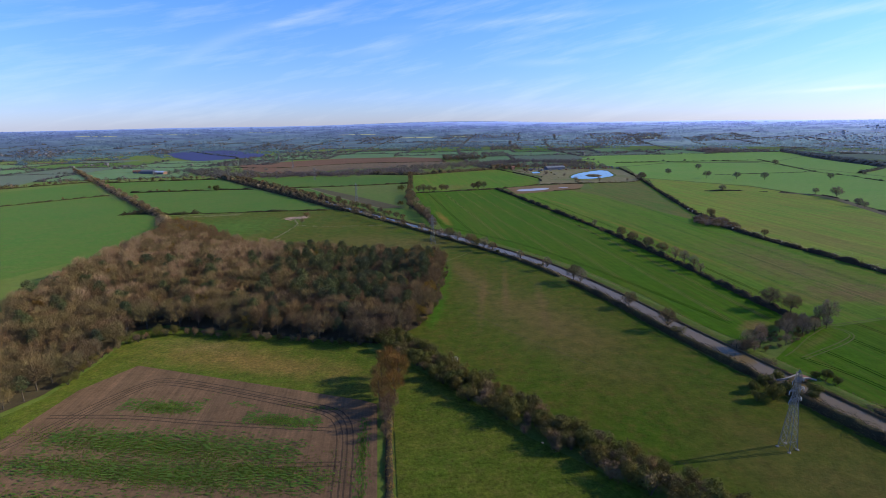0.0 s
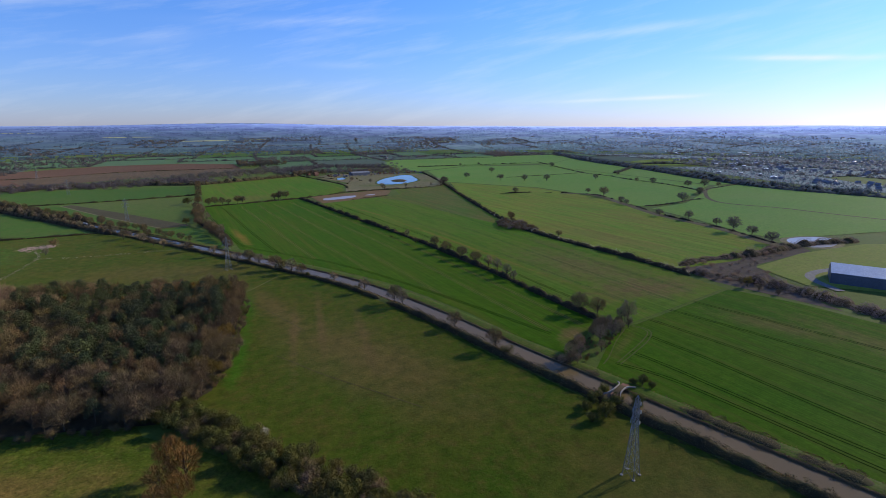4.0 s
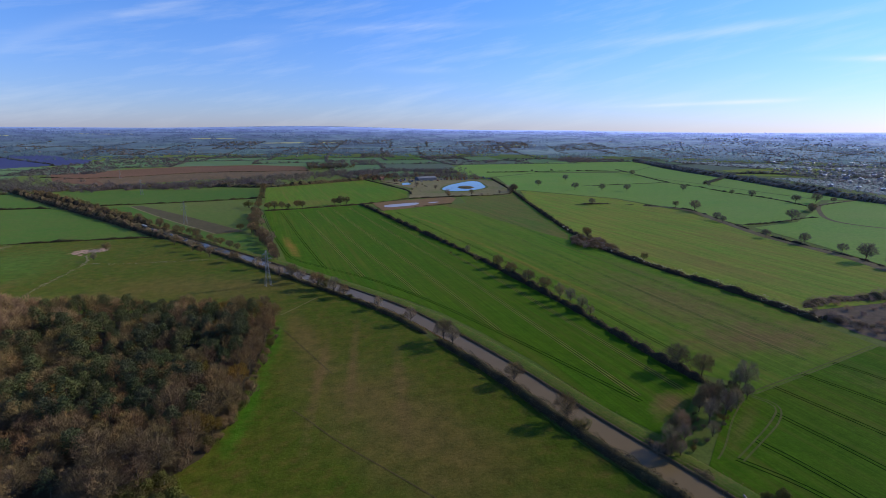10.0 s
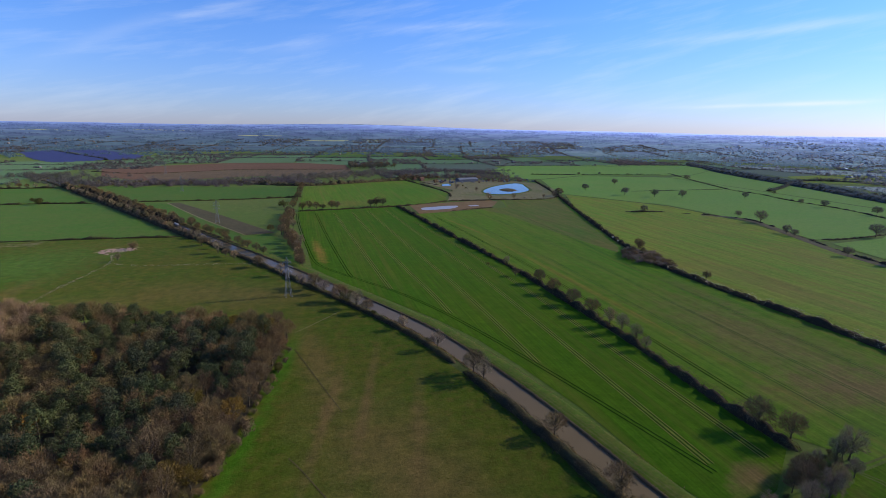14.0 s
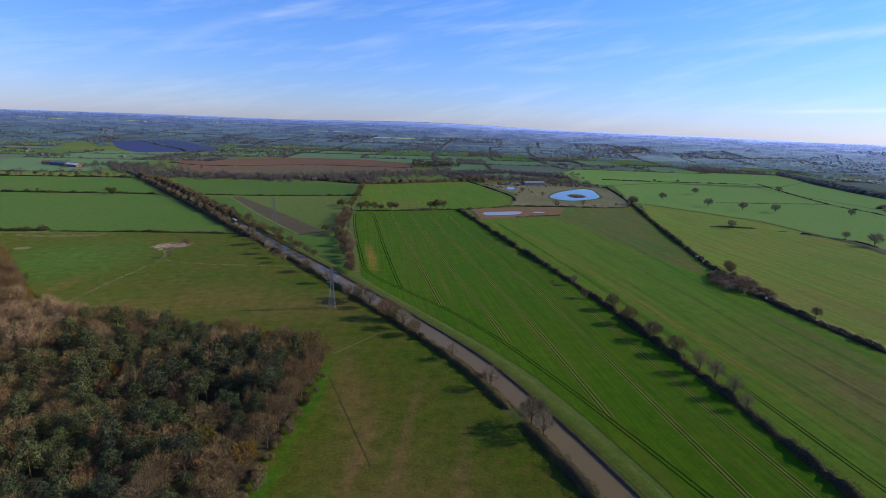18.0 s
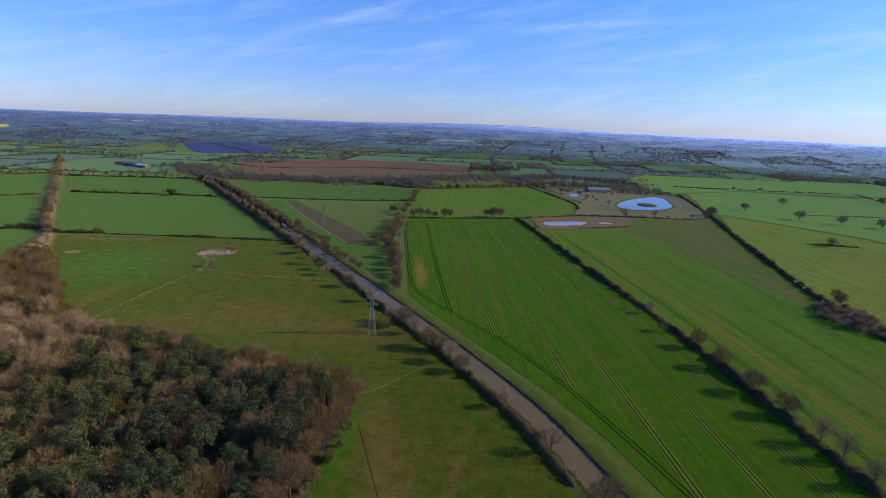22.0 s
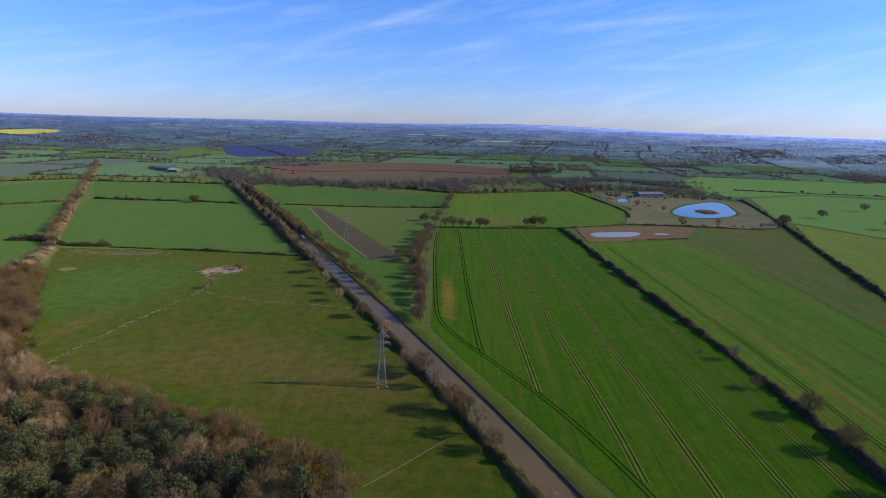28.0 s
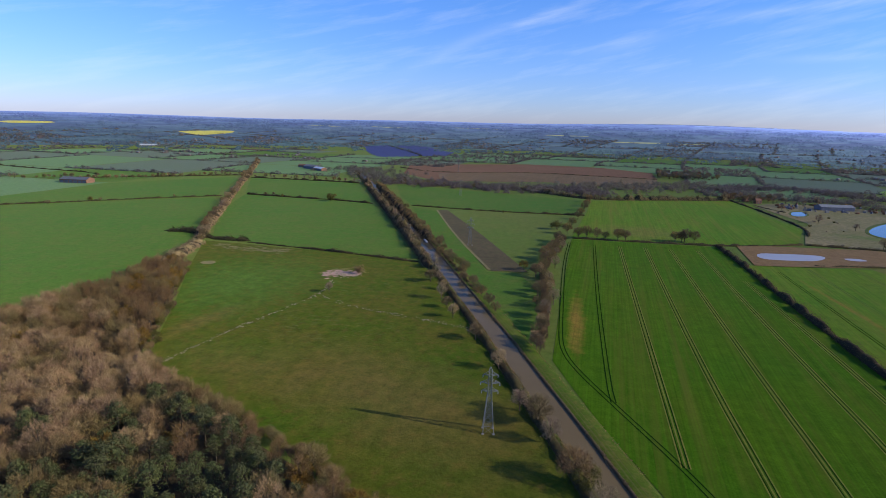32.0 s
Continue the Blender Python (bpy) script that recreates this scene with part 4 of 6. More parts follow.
# worn lines along the verge
for off, w in ((8.2, 0.28), (9.9, 0.2)):
    tagged(part("towpath", strip("towpath", CANAL[20:186], [(off - w, 0.97), (off + w, 0.97)], M_FOOTPATH), None), "narrow worn towpath line in the grass verge", "path", "", "structure")


def reeds(line, off, spread, per_m, h, label, start=0.0):
    """Dry reeds and tussocks along a line: upright slivers."""
    rng = np.random.default_rng(31 + int(abs(off) * 10))
    n = len(line)
    m = int(4 * n * per_m)
    t = rng.uniform(start * n, n - 1.01, m)
    keep = np.sin(t * 0.35) + np.sin(t * 0.113 + 1) + rng.normal(0, 0.6, m) > -0.5
    t = t[keep]
    m = len(t)
    l2 = side(line, off)
    p = np.column_stack([np.interp(t, np.arange(n), l2[:, 0]), np.interp(t, np.arange(n), l2[:, 1]), np.full(m, 0.6)])
    p[:, :2] += rng.normal(0, spread, (m, 2))
    v, f = slivers(p, rng.normal(0, 0.35, (m, 3)) + (0, 0, 1), rng.uniform(0.6, 1.2, m) * h, rng.uniform(0.25, 0.6, m), rng)
    return tagged(part("reeds", mesh_np("reeds", v, f, M_REED), None), label, "reeds", "", "stuff")


reeds(CANAL, 5.9, 0.4, 13, 1.0, "tufts of pale dry reeds along the towpath edge")
reeds(CANAL, -5.8, 0.35, 8, 0.9, "tufts of pale dry reeds along the hedge side")
reeds(CANAL, 13.4, 0.7, 4, 0.5, "line of tall dry grass between towpath and crop")


def pond(ring, z, label, material, bank_w=3.0, bank_h=0.5, bank_mat=None):
    """A sheet of water in a low bank."""
    ring = rounded(ring)
    cx, cy = sum(p[0] for p in ring) / len(ring), sum(p[1] for p in ring) / len(ring)
    poly_sheet("water", ring, z, material, label, "structure", "pond")
    c = np.array(ring)
    out = c - (cx, cy)
    out /= np.hypot(out[:, 0], out[:, 1])[:, None]
    n = len(c)
    rings = [np.column_stack([c - out * 0.4, np.full(n, z - 0.1)]), np.column_stack([c + out * bank_w * 0.4, np.full(n, z + bank_h)]), np.column_stack([c + out * bank_w, np.full(n, 0.1)])]
    v = np.vstack(rings)
    j = np.arange(n)
    k = (j + 1) % n
    f = np.vstack([np.stack([i * n + j, i * n + k, (i + 1) * n + k, (i + 1) * n + j], 1) for i in range(2)])
    tagged(part("pond_bank", mesh_np("pond_bank", v, f, bank_mat or M_BANK), None), "grassy sloping bank round a pond", "bank", "", "structure")


pond([(338, 913), (374, 969), (411, 1006), (451, 1040), (467, 1028), (446, 960), (433, 915), (396, 880), (357, 864), (336, 878)], 0.5, "large pale blue pond with a small island", M_POND, 7, 0.7)
pond([(186, 744), (210, 750), (238, 757), (246, 751), (232, 731), (208, 724), (184, 720)], 0.45, "shallow pale pool in bare earth", M_MUDPOOL, 5, 0.3, M_EARTH)
pond([(256, 752), (272, 757), (278, 750), (262, 744)], 0.45, "small puddle in bare earth", M_MUDPOOL, 3, 0.2, M_EARTH)
pond([(300, 1040), (320, 1046), (307, 1000), (287, 995)], 0.45, "small dark pool in the farmyard", M_POND, 4, 0.4)
pond([(503, 243), (534, 243), (556, 226), (543, 212), (511, 202), (486, 216)], 0.45, "pale flooded corner of a field", M_MUDPOOL, 6, 0.2, M_SAND)

# island of mud and dry plants in the large pond
bm = bmesh.new()
bmesh.ops.create_cone(bm, cap_ends=True, segments=18, radius1=18, radius2=11, depth=2.2, matrix=Matrix.Translation((394, 925, 1.2)) @ Matrix.Diagonal((1.0, 1.0, 1, 1)))
for v in bm.verts:
    v.co += Vector((RNG.normal(0, 0.9), RNG.normal(0, 0.7), RNG.normal(0, 0.15)))
island = tagged(part("island", bm, M_STRIP), "small brown island of mud and dry plants", "island", "", "structure")


# wheel tracks: pairs of ruts pressed into the crop
def tramline(pts, material=M_TRACK, z=0.16, gap=2.0, w=0.55, name="wheel_tracks", label="pair of dark wheel tracks through the crop"):
    line = smooth_line(pts, 5)
    root = tagged(new(name), label, "wheel tracks", "wheel tracks in the fields", "structure")
    for s in (-gap / 2, gap / 2):
        part("rut", strip("rut", side(line, s), [(-w / 2, z), (w / 2, z)], material), None, root)
    if w < 0.5:
        for s, q in ((0.0, 0.32), (gap / 2 + 0.3 + w / 2, 0.26), (-gap / 2 - 0.3 - w / 2, 0.26)):
            part("crest", strip("crest", side(line, s), [(-q, z), (q, z)], M_CREST), None, root)


for pts in ([(21, 720), (22, 640), (31, 500), (34, 470), (42, 450), (60, 421), (86, 380), (104, 340), (116, 304), (130, 256), (143, 205), (152, 168)],
            [(44, 720), (50, 560), (57, 440), (59, 424)], [(67, 722), (76, 520), (82, 388)], [(90, 724), (100, 470), (108, 372), (109, 332)],
            [(112, 728), (124, 470), (130, 380), (131, 258)], [(136, 732), (148, 500), (155, 400), (154, 172)], [(155, 640), (170, 480), (176, 330), (176, 170)]):
    tramline(pts, w=0.55 if pts[0][0] < 60 else 0.4)
for pts in ([(156, 126), (158, 122), (165, 107), (168, 86), (171, 55), (173, 27), (184, -60)], [(172, 132), (175, 115), (177, 81), (179, 55), (182, 31), (194, -60)], [(196, 142), (199, 108), (198, 70), (198, 37), (207, -60)],
            [(216, 158), (222, 112), (225, 73), (226, 49), (234, -70)], [(240, 164), (250, 114), (258, 63), (272, -80)], [(266, 166), (278, 110), (288, 60), (304, -80)], [(203, 190), (205, 300), (205, 430), (196, 560), (188, 680)]):
    tramline(pts, z=0.17)
for pts in ([(228, 170), (230, 300), (232, 430), (224, 560), (214, 700)], [(256, 172), (257, 300), (262, 430), (262, 560), (252, 712)], [(284, 180), (284, 300), (288, 420), (300, 560), (300, 720)]):
    tramline(pts, M_FAINT, 0.17, 1.8, 0.5, label="pair of faint wheel tracks through the crop")
for pts in ([(-205, 40), (-158, 110), (-136, 146), (-124, 148), (-60, 116), (-50, 110), (-46, 101), (-45, 88), (-45, 60), (-45, -60)], [(-155, 106), (-135, 142), (-124, 144.5), (-62, 113.5), (-53, 107.5), (-49.5, 99), (-48.5, 86), (-48.5, 60)], [(-160, 122), (-130, 118), (-100, 109), (-52, 98)],
            [(-168, 92), (-48, 78)], [(-172, 60), (-47, 48)]):
    tramline(pts, M_SOILTRACK, 0.23, 2.0, 0.55, "soil_ruts", "deep dark wheel ruts in ploughed soil")

SEED_BANDS = [([(-135, 128), (-120, 124), (-104, 121)], 2.6, 260), ([(-84, 111), (-72, 107), (-58, 104)], 1.8, 240), ([(-150, 108), (-100, 98), (-62, 86)], 3.6, 900), ([(-155, 92), (-100, 82), (-52, 70)], 3.4, 900),
              ([(-155, 74), (-100, 64), (-52, 54)], 3.6, 900), ([(-155, 52), (-100, 42), (-52, 32)], 4, 900), ([(-41, 102), (-41, 66), (-41, 30)], 0.8, 160), ([(-92, 122), (-84, 119)], 0.5, 24)]
# drifts of green seedlings on the ploughed land: low tufts
rng = np.random.default_rng(12)
spots = []
for cx, cy, rx, ry, k in ((-118, 122, 12, 3.5, 900), (-72, 106, 11, 3.0, 700), (-60, 114, 12, 0.8, 160), (-112, 96, 46, 6.5, 7000), (-112, 82, 44, 5, 6000), (-74, 78, 22, 4, 2000), (-120, 66, 38, 5, 5000), (-84, 58, 34, 4, 3600), (-100, 44, 44, 5, 5000), (-41, 84, 1.6, 16, 500), (-41, 50, 1.6, 16, 500)):
    u = rng.normal(size=(k, 2)) * 0.55
    a = -0.27 if rx > ry else 0.0
    x, y = cx + u[:, 0] * rx * math.cos(a) - u[:, 1] * ry * math.sin(a), cy + u[:, 0] * rx * math.sin(a) + u[:, 1] * ry * math.cos(a)
    y = np.round(y / 1.1 + x * 0.3 / 1.1) * 1.1 - x * 0.3
    spots.append(np.column_stack([x, y, np.full(k, 0.22)]))
spots = np.vstack(spots)
n = len(spots)
v, f = slivers(np.repeat(spots, 3, 0) + rng.normal(0, 0.25, (3 * n, 3)) * (1, 1, 0), rng.normal(0, 1.0, (3 * n, 3)) + (0, 0, 0.5), rng.uniform(0.25, 0.5, 3 * n), rng.uniform(0.2, 0.4, 3 * n), rng)
for i, (pts, spread, k) in enumerate(SEED_BANDS):
    drift("seedlings", pts, spread, int(k * 1.8), 1.7, 0.42, M_SEEDLING, "drift of green seedlings on brown soil", 0.24, 30 + i, "seedlings")
M_SEED = leaf_mat("seedling_leaves", (0.052, 0.112, 0.020), (0.130, 0.180, 0.040), through_light=0.4)
tagged(part("seedlings", mesh_np("seedlings", v, f, M_SEED), None), "drifts of green seedlings on brown soil", "seedlings", "", "stuff")

# pale footpaths, a dry strip and bare patches in the fields
def path_strip(name, pts, w, material, label, z=0.5):
    return tagged(part(name, strip(name, smooth_line(pts, 4), [(-w / 2, z), (w / 2, z)], material), None), label, "path", "", "structure")


path_strip("footpath", [(200, 158), (248, 164), (308, 173)], 0.9, M_FOOTPATH, "faint trodden footpath across the crop", 0.18)
for pts in ([(198, 157), (203, 146), (190, 139), (178, 134), (157, 126)], [(199, 158), (205, 146), (192, 137), (176, 131), (157, 124)], [(196, 156), (176, 145), (158, 132), (150, 128)]):
    path_strip("footpath", pts, 0.7, M_FOOTPATH, "trodden pale corner of a footpath", 0.18)
path_strip("cattle_path", [(18, 300), (31, 253), (36, 235)], 0.42, M_BROWNPATH, "thin brown cattle path in the pasture", 0.25)
path_strip("cattle_path", [(16, 210), (20, 203), (29, 183), (43, 160), (58, 134)], 0.42, M_BROWNPATH, "thin brown cattle path in the pasture", 0.25)
drift("pale_streaks", [(-275, 585), (-240, 582), (-205, 588)], 4, 120, 9, 0.9, M_PALEGRASS, "faded dry streaks in the grass", 0.3, 13, "grass patch")
drift("dung_streaks", [(-60, 560), (-120, 500), (-150, 450), (-100, 440), (-60, 470)], 14, 300, 4, 0.5, M_FOOTPATH, "pale flecks in the pasture grass", 0.3, 14, "grass patch")
path_strip("strip_edge", [(-153, 842), (-90, 706), (-31, 597)], 2.2, M_PALEGRASS, "pale dry grass edge of a soil strip", 0.36)
path_strip("footpath", [(18, 322), (28, 332), (44, 350)], 0.45, M_PALEGRASS, "pale trodden line across the pasture", 0.26)
poly_sheet("bare_patch", rounded([(-248, 532), (-238, 529), (-233, 537), (-243, 541)]), 0.42, M_PALEGRASS, "small pale bare patch in the grass")

DITCH = [(550, 622), (582, 592), (578, 553), (562, 516), (540, 461), (517, 403), (510, 367), (507, 337), (501, 301), (490, 277), (479, 247), (473, 218)]
path_strip("ditch_margin", DITCH, 12, M_STRIP, "bare brown strip beside a hedge and ditch", 0.42)
path_strip("field_track", [(957, 567), (880, 556), (815, 545), (764, 512), (687, 450), (681, 408), (708, 365), (712, 320), (720, 267), (735, 200)], 6, M_STRIP, "brown field track along a low hedge", 0.5)

def tussocks(ring, count, seed, size, material, label, z):
    """Tufts of coarse grass strewn over a field, thicker in drifts."""
    rng = np.random.default_rng(seed)
    xs, ys = [p[0] for p in ring], [p[1] for p in ring]
    p = np.column_stack([rng.uniform(min(xs), max(xs), count * 3), rng.uniform(min(ys), max(ys), count * 3)])
    keep = np.sin(p[:, 0] / 9 + 2 * np.sin(p[:, 1] / 23)) + np.sin(p[:, 1] / 13 + np.sin(p[:, 0] / 17)) + rng.normal(0, 0.9, len(p)) > 0.3
    p = np.array([q for q in p[keep] if inside(q[0], q[1], ring)][:count])
    n = len(p)
    base = np.repeat(np.column_stack([p, np.full(n, z)]), 5, 0) + rng.normal(0, 0.16, (5 * n, 3)) * (1, 1, 0)
    v, f = slivers(base, rng.normal(0, 0.7, (5 * n, 3)) + (0, 0, 1), rng.uniform(0.5, 1.2, 5 * n) * size, rng.uniform(0.3, 0.6, 5 * n) * size, rng)
    return tagged(part("tussocks", mesh_np("tussocks", v, f, material), None), label, "grass", "", "stuff")


M_TUFT = leaf_mat("coarse_grass", (0.078, 0.112, 0.016), (0.165, 0.162, 0.034), through_light=0.45)
tussocks([(-30, 176), (-8, 216), (6, 262), (18, 318), (60, 330), (92, 243), (113, 163), (133, 90), (150, 18), (160, -30), (100, -30), (84, 4), (56, 48), (20, 94)], 2200, 61, 0.22, M_TUFT, "coarse grass tufts strewn over the pasture", 0.16)
tussocks([(-28, 104), (-28, -30), (84, -30), (74, 0), (48, 42), (14, 84), (-10, 126), (-28, 150)], 4600, 62, 0.26, M_TUFT, "coarse grass tufts in the meadow strip", 0.18)
tussocks([(-40, 164), (-98, 188), (-152, 208), (-160, 166), (-145, 165), (-42, 119)], 3600, 63, 0.26, M_TUFT, "coarse grass tufts on the headland", 0.2)
tussocks([(18, 330), (-35, 352), (-110, 376), (-148, 394), (-240, 520), (-180, 590), (-90, 590), (-35, 505), (4, 430), (45, 350)], 1200, 64, 0.22, M_TUFT, "coarse grass tufts strewn over the far pasture", 0.16)

# far fields of flowering rape
RAPE = ([(-1751, 2058), (-1599, 2268), (-1520, 2164), (-1561, 1994), (-1640, 2030)], [(-2548, 1898), (-2408, 2043), (-2309, 1968), (-2385, 1791)])

# haze painted into far land's colour and emission, paler towards horizon and sun
def haze_mat(name, gain, glow):
    m, t, b = nodes_of(name)
    co = t.nodes.new("ShaderNodeTexCoord").outputs["Object"]
    flat = t.nodes.new("ShaderNodeVectorMath")
    flat.operation = "MULTIPLY"
    flat.inputs[1].default_value = (1 / 5000, 1 / 5000, 0)
    t.links.new(co, flat.inputs[0])
    far = t.nodes.new("ShaderNodeVectorMath")
    far.operation = "LENGTH"
    t.links.new(flat.outputs[0], far.inputs[0])
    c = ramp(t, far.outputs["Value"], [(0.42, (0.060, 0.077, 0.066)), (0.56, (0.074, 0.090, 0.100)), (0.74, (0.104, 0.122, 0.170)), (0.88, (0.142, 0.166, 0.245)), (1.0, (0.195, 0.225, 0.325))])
    # sunward glow of the haze, painted brighter to the east
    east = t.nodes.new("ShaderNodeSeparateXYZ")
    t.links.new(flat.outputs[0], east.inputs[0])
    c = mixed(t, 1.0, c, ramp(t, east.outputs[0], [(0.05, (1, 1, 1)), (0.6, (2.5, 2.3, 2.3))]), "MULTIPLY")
    cell = t.nodes.new("ShaderNodeTexVoronoi")
    cell.inputs["Scale"].default_value = 0.011
    t.links.new(co, cell.inputs["Vector"])
    pick = t.nodes.new("ShaderNodeSeparateColor")
    t.links.new(cell.outputs["Color"], pick.inputs[0])
    tone = ramp(t, pick.outputs[0], [(0.0, (0.84, 0.82, 0.86)), (0.5, (0.93, 0.98, 0.95)), (0.85, (1.04, 1.12, 0.98)), (1.0, (1.22, 1.2, 1.08))])
    speck = ramp(t, noise_tex(t, 0.03, 5, 0.75).outputs[0], [(0.35, (0.80, 0.80, 0.84)), (0.65, (1.12, 1.12, 1.10))])
    c = mixed(t, 1.0, mixed(t, 1.0, c, tone, "MULTIPLY"), speck, "MULTIPLY")
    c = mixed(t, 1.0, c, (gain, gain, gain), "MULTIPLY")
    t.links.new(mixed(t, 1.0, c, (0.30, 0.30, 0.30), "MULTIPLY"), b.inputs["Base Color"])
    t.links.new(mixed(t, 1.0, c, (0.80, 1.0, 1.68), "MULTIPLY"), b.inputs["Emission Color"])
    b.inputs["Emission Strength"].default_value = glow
    b.inputs["Roughness"].default_value = 1.0
    b.inputs["Specular IOR Level"].default_value = 0.0
    return m


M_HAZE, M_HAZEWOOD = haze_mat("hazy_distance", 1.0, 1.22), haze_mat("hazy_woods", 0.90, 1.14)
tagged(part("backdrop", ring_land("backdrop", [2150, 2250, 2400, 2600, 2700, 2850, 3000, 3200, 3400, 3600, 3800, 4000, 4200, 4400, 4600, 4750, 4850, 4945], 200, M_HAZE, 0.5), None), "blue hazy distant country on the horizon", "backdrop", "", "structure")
# woods and hedgerows standing on it
rng = np.random.default_rng(88)
lumps = []
for _ in range(1200):
    a, r, turn = rng.uniform(-1.25, 1.45), rng.uniform(2000, 4250), rng.uniform(0, 3.14)
    x, y = 20 + r * math.sin(a), 80 + r * math.cos(a)
    k = int(rng.integers(5, 22))
    if any(abs(x * q - sum(c[0] for c in ring) / len(ring)) < 170 and abs(y * q - sum(c[1] for c in ring) / len(ring)) < 150 for ring in RAPE for q in (1.0, 1.08)):
        continue
    s = (np.arange(k) - k / 2) * rng.uniform(9, 16)
    lumps.append(np.column_stack([x + s * math.cos(turn) + rng.normal(0, 6, k), y + s * math.sin(turn) + rng.normal(0, 6, k)]))
lumps = np.vstack(lumps)
n = len(lumps)
c = np.column_stack([lumps, rise(lumps[:, 0], lumps[:, 1])])
g = rng.normal(size=(n, 7, 3))
g[:, :, 2] = np.abs(g[:, :, 2]) * 0.6
v, f = flakes((c[:, None] + g * 5.0).reshape(-1, 3), rng.uniform(5, 9, n * 7), rng, g.reshape(-1, 3))
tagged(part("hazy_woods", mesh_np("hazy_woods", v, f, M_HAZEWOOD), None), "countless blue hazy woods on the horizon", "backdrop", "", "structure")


# ---- woodland ----
WOOD = [(-36, 170), (-15, 188), (-5, 216), (4, 259), (15, 318), (-35, 344), (-70, 355), (-108, 367), (-150, 384), (-191, 442), (-250, 522), (-262, 500), (-246, 450), (-254, 400), (-256, 320), (-250, 250), (-215, 180),
        (-182, 124), (-172, 140), (-167, 166), (-165, 206), (-152, 213), (-98, 192)]
rng = np.random.default_rng(21)
spots = scatter(WOOD, 5.6, rng, 24000)
near, rest = [], []
for x, y in spots:
    (near if (y < 232 and x > -175) or (x > -52 and y < 330) else rest).append((x, y))


def wood_kind(x, y):
    u = rng.uniform()
    if x > np.interp(y, (188, 216, 259, 318), (-15, -5, 4, 15)) - 9 or y > 318 - (x - 15) * 0.48 - 9:
        return ("oak", "oak", "birch", "birch", "sallow")[int(rng.integers(5))] if u < 0.6 else "birch"
    if x > -108 and y > 240 - (x + 108) * 0.45 and u < (0.68 if x > -80 else 0.42) or y < 330 and u < 0.12:
        return "pine"
    if u > 0.975:
        return "sallow"
    # mostly pale ash up north, standing in for sunlit crowns
    if y > 320:
        return ("oak", "ash", "ash", "ash", "birch")[int(rng.integers(5))]
    # no pale ash in the south: darker kinds imitate the shaded side
    return ("oak", "oak" if y < 230 or x > -120 else "ash", "birch", "birch", "oak")[int(rng.integers(5))]


LABELS = {"pine": "dark green pine in mixed woodland", "oak": "leafless brown oak in mixed woodland", "ash": "leafless pale-twigged ash in mixed woodland", "birch": "slender leafless ruddy birch in mixed woodland", "sallow": "yellow-budding sallow in mixed woodland"}
rng.shuffle(near)
for x, y in near[:230]:
    k = wood_kind(x, y)
    tree(k, x, y, rng.uniform(0.78, 1.15), LABELS[k], "trees of the wood")
bulk = {}
for x, y in rest + near[230:]:
    k = wood_kind(x, y)
    w, c, _, _ = KINDS[k][int(rng.integers(len(KINDS[k])))]
    s, a = rng.uniform(0.75, 1.15), rng.uniform(0, 6.28)
    bulk.setdefault("wood", []).append(placed(w, x, y, s, a))
    bulk.setdefault(k, []).append(placed(c, x, y, s, a))
wood_root = tagged(new("woodland"), "dense mixed wood of leafless trees and dark pines", "woodland", "", "stuff")
LEAF = {"wood": M_BARK, "pine": M_NEEDLE, "oak": M_TWIG, "ash": M_TWIG_PALE, "birch": M_TWIG_RED, "sallow": M_BUD}
PLAIN = {"wood": "trunks", "pine": "pine_crowns", "oak": "oak_crowns", "ash": "ash_crowns", "birch": "birch_crowns", "sallow": "sallow_crowns"}
for k, pieces in bulk.items():
    tagged(part(PLAIN[k], mesh_np(PLAIN[k], *joined(pieces), LEAF[k]), None, wood_root), kind="stuff")
# leaf litter under the wood
poly_sheet("wood_floor", WOOD, 0.5, land_mat("leaf_litter", (0.045, 0.034, 0.022), (0.060, 0.046, 0.027), (0.045, 0.050, 0.022), 0.05, 0.5), "brown leaf litter under the wood", "structure", "ground")
# low shrubs along the wood's edge
edge = smooth_line([(-168, 150), (-163, 205), (-98, 188), (-42, 168), (-13, 189), (-2, 217), (7, 260), (18, 318), (-35, 350), (-108, 373), (-150, 388), (-192, 446), (-250, 524)], 5)
for x, y in edge:
    tree("thorn" if rng.uniform() < 0.7 else "bush", x + rng.normal(0, 1), y + rng.normal(0, 1), rng.uniform(0.7, 1.5), "tangled brown shrub on the edge of the wood", "shrubs along the wood", "", "shrub")

# ---- hedges ----
hedge(side(CANAL[16:118], -8.2)[::3].tolist(), 3.1, 5.6, "dense dark hedge along the canal bank", per_m=40, rough=0.3)
hedge(side(CANAL[117:-16], -8.4)[::3].tolist(), 2.7, 5.0, "dense dark hedge along the canal bank", per_m=26, rough=0.35)
hedge([(157, 766), (165, 690), (171, 607), (180, 508), (188, 430), (190, 378), (191, 317), (192, 270), (190, 235), (189, 205), (190, 170)], 3.3, 5.0, "dark uneven hedge between two crop fields", per_m=30)
hedge([(520, 1080), (455, 854), (404, 709), (364, 587), (326, 466), (312, 400), (312, 330), (317, 278), (317, 237), (316, 205)], 3.0, 4.8, "long dark hedge with pale thorn tops", per_m=22)
hedge([(322, 212), (336, 190), (344, 168), (347, 140), (342, 100), (340, 40), (346, -60)], 4.0, 13, "dark scrubby belt along a ditch", M_SCRUBTWIG, per_m=110, size=0.45)
hedge([(330, 226), (360, 232), (400, 222), (440, 219), (498, 222), (560, 205)], 4.0, 9, "grey-brown scrub belt beside a works mound", M_SCRUBTWIG, per_m=90, size=0.45)
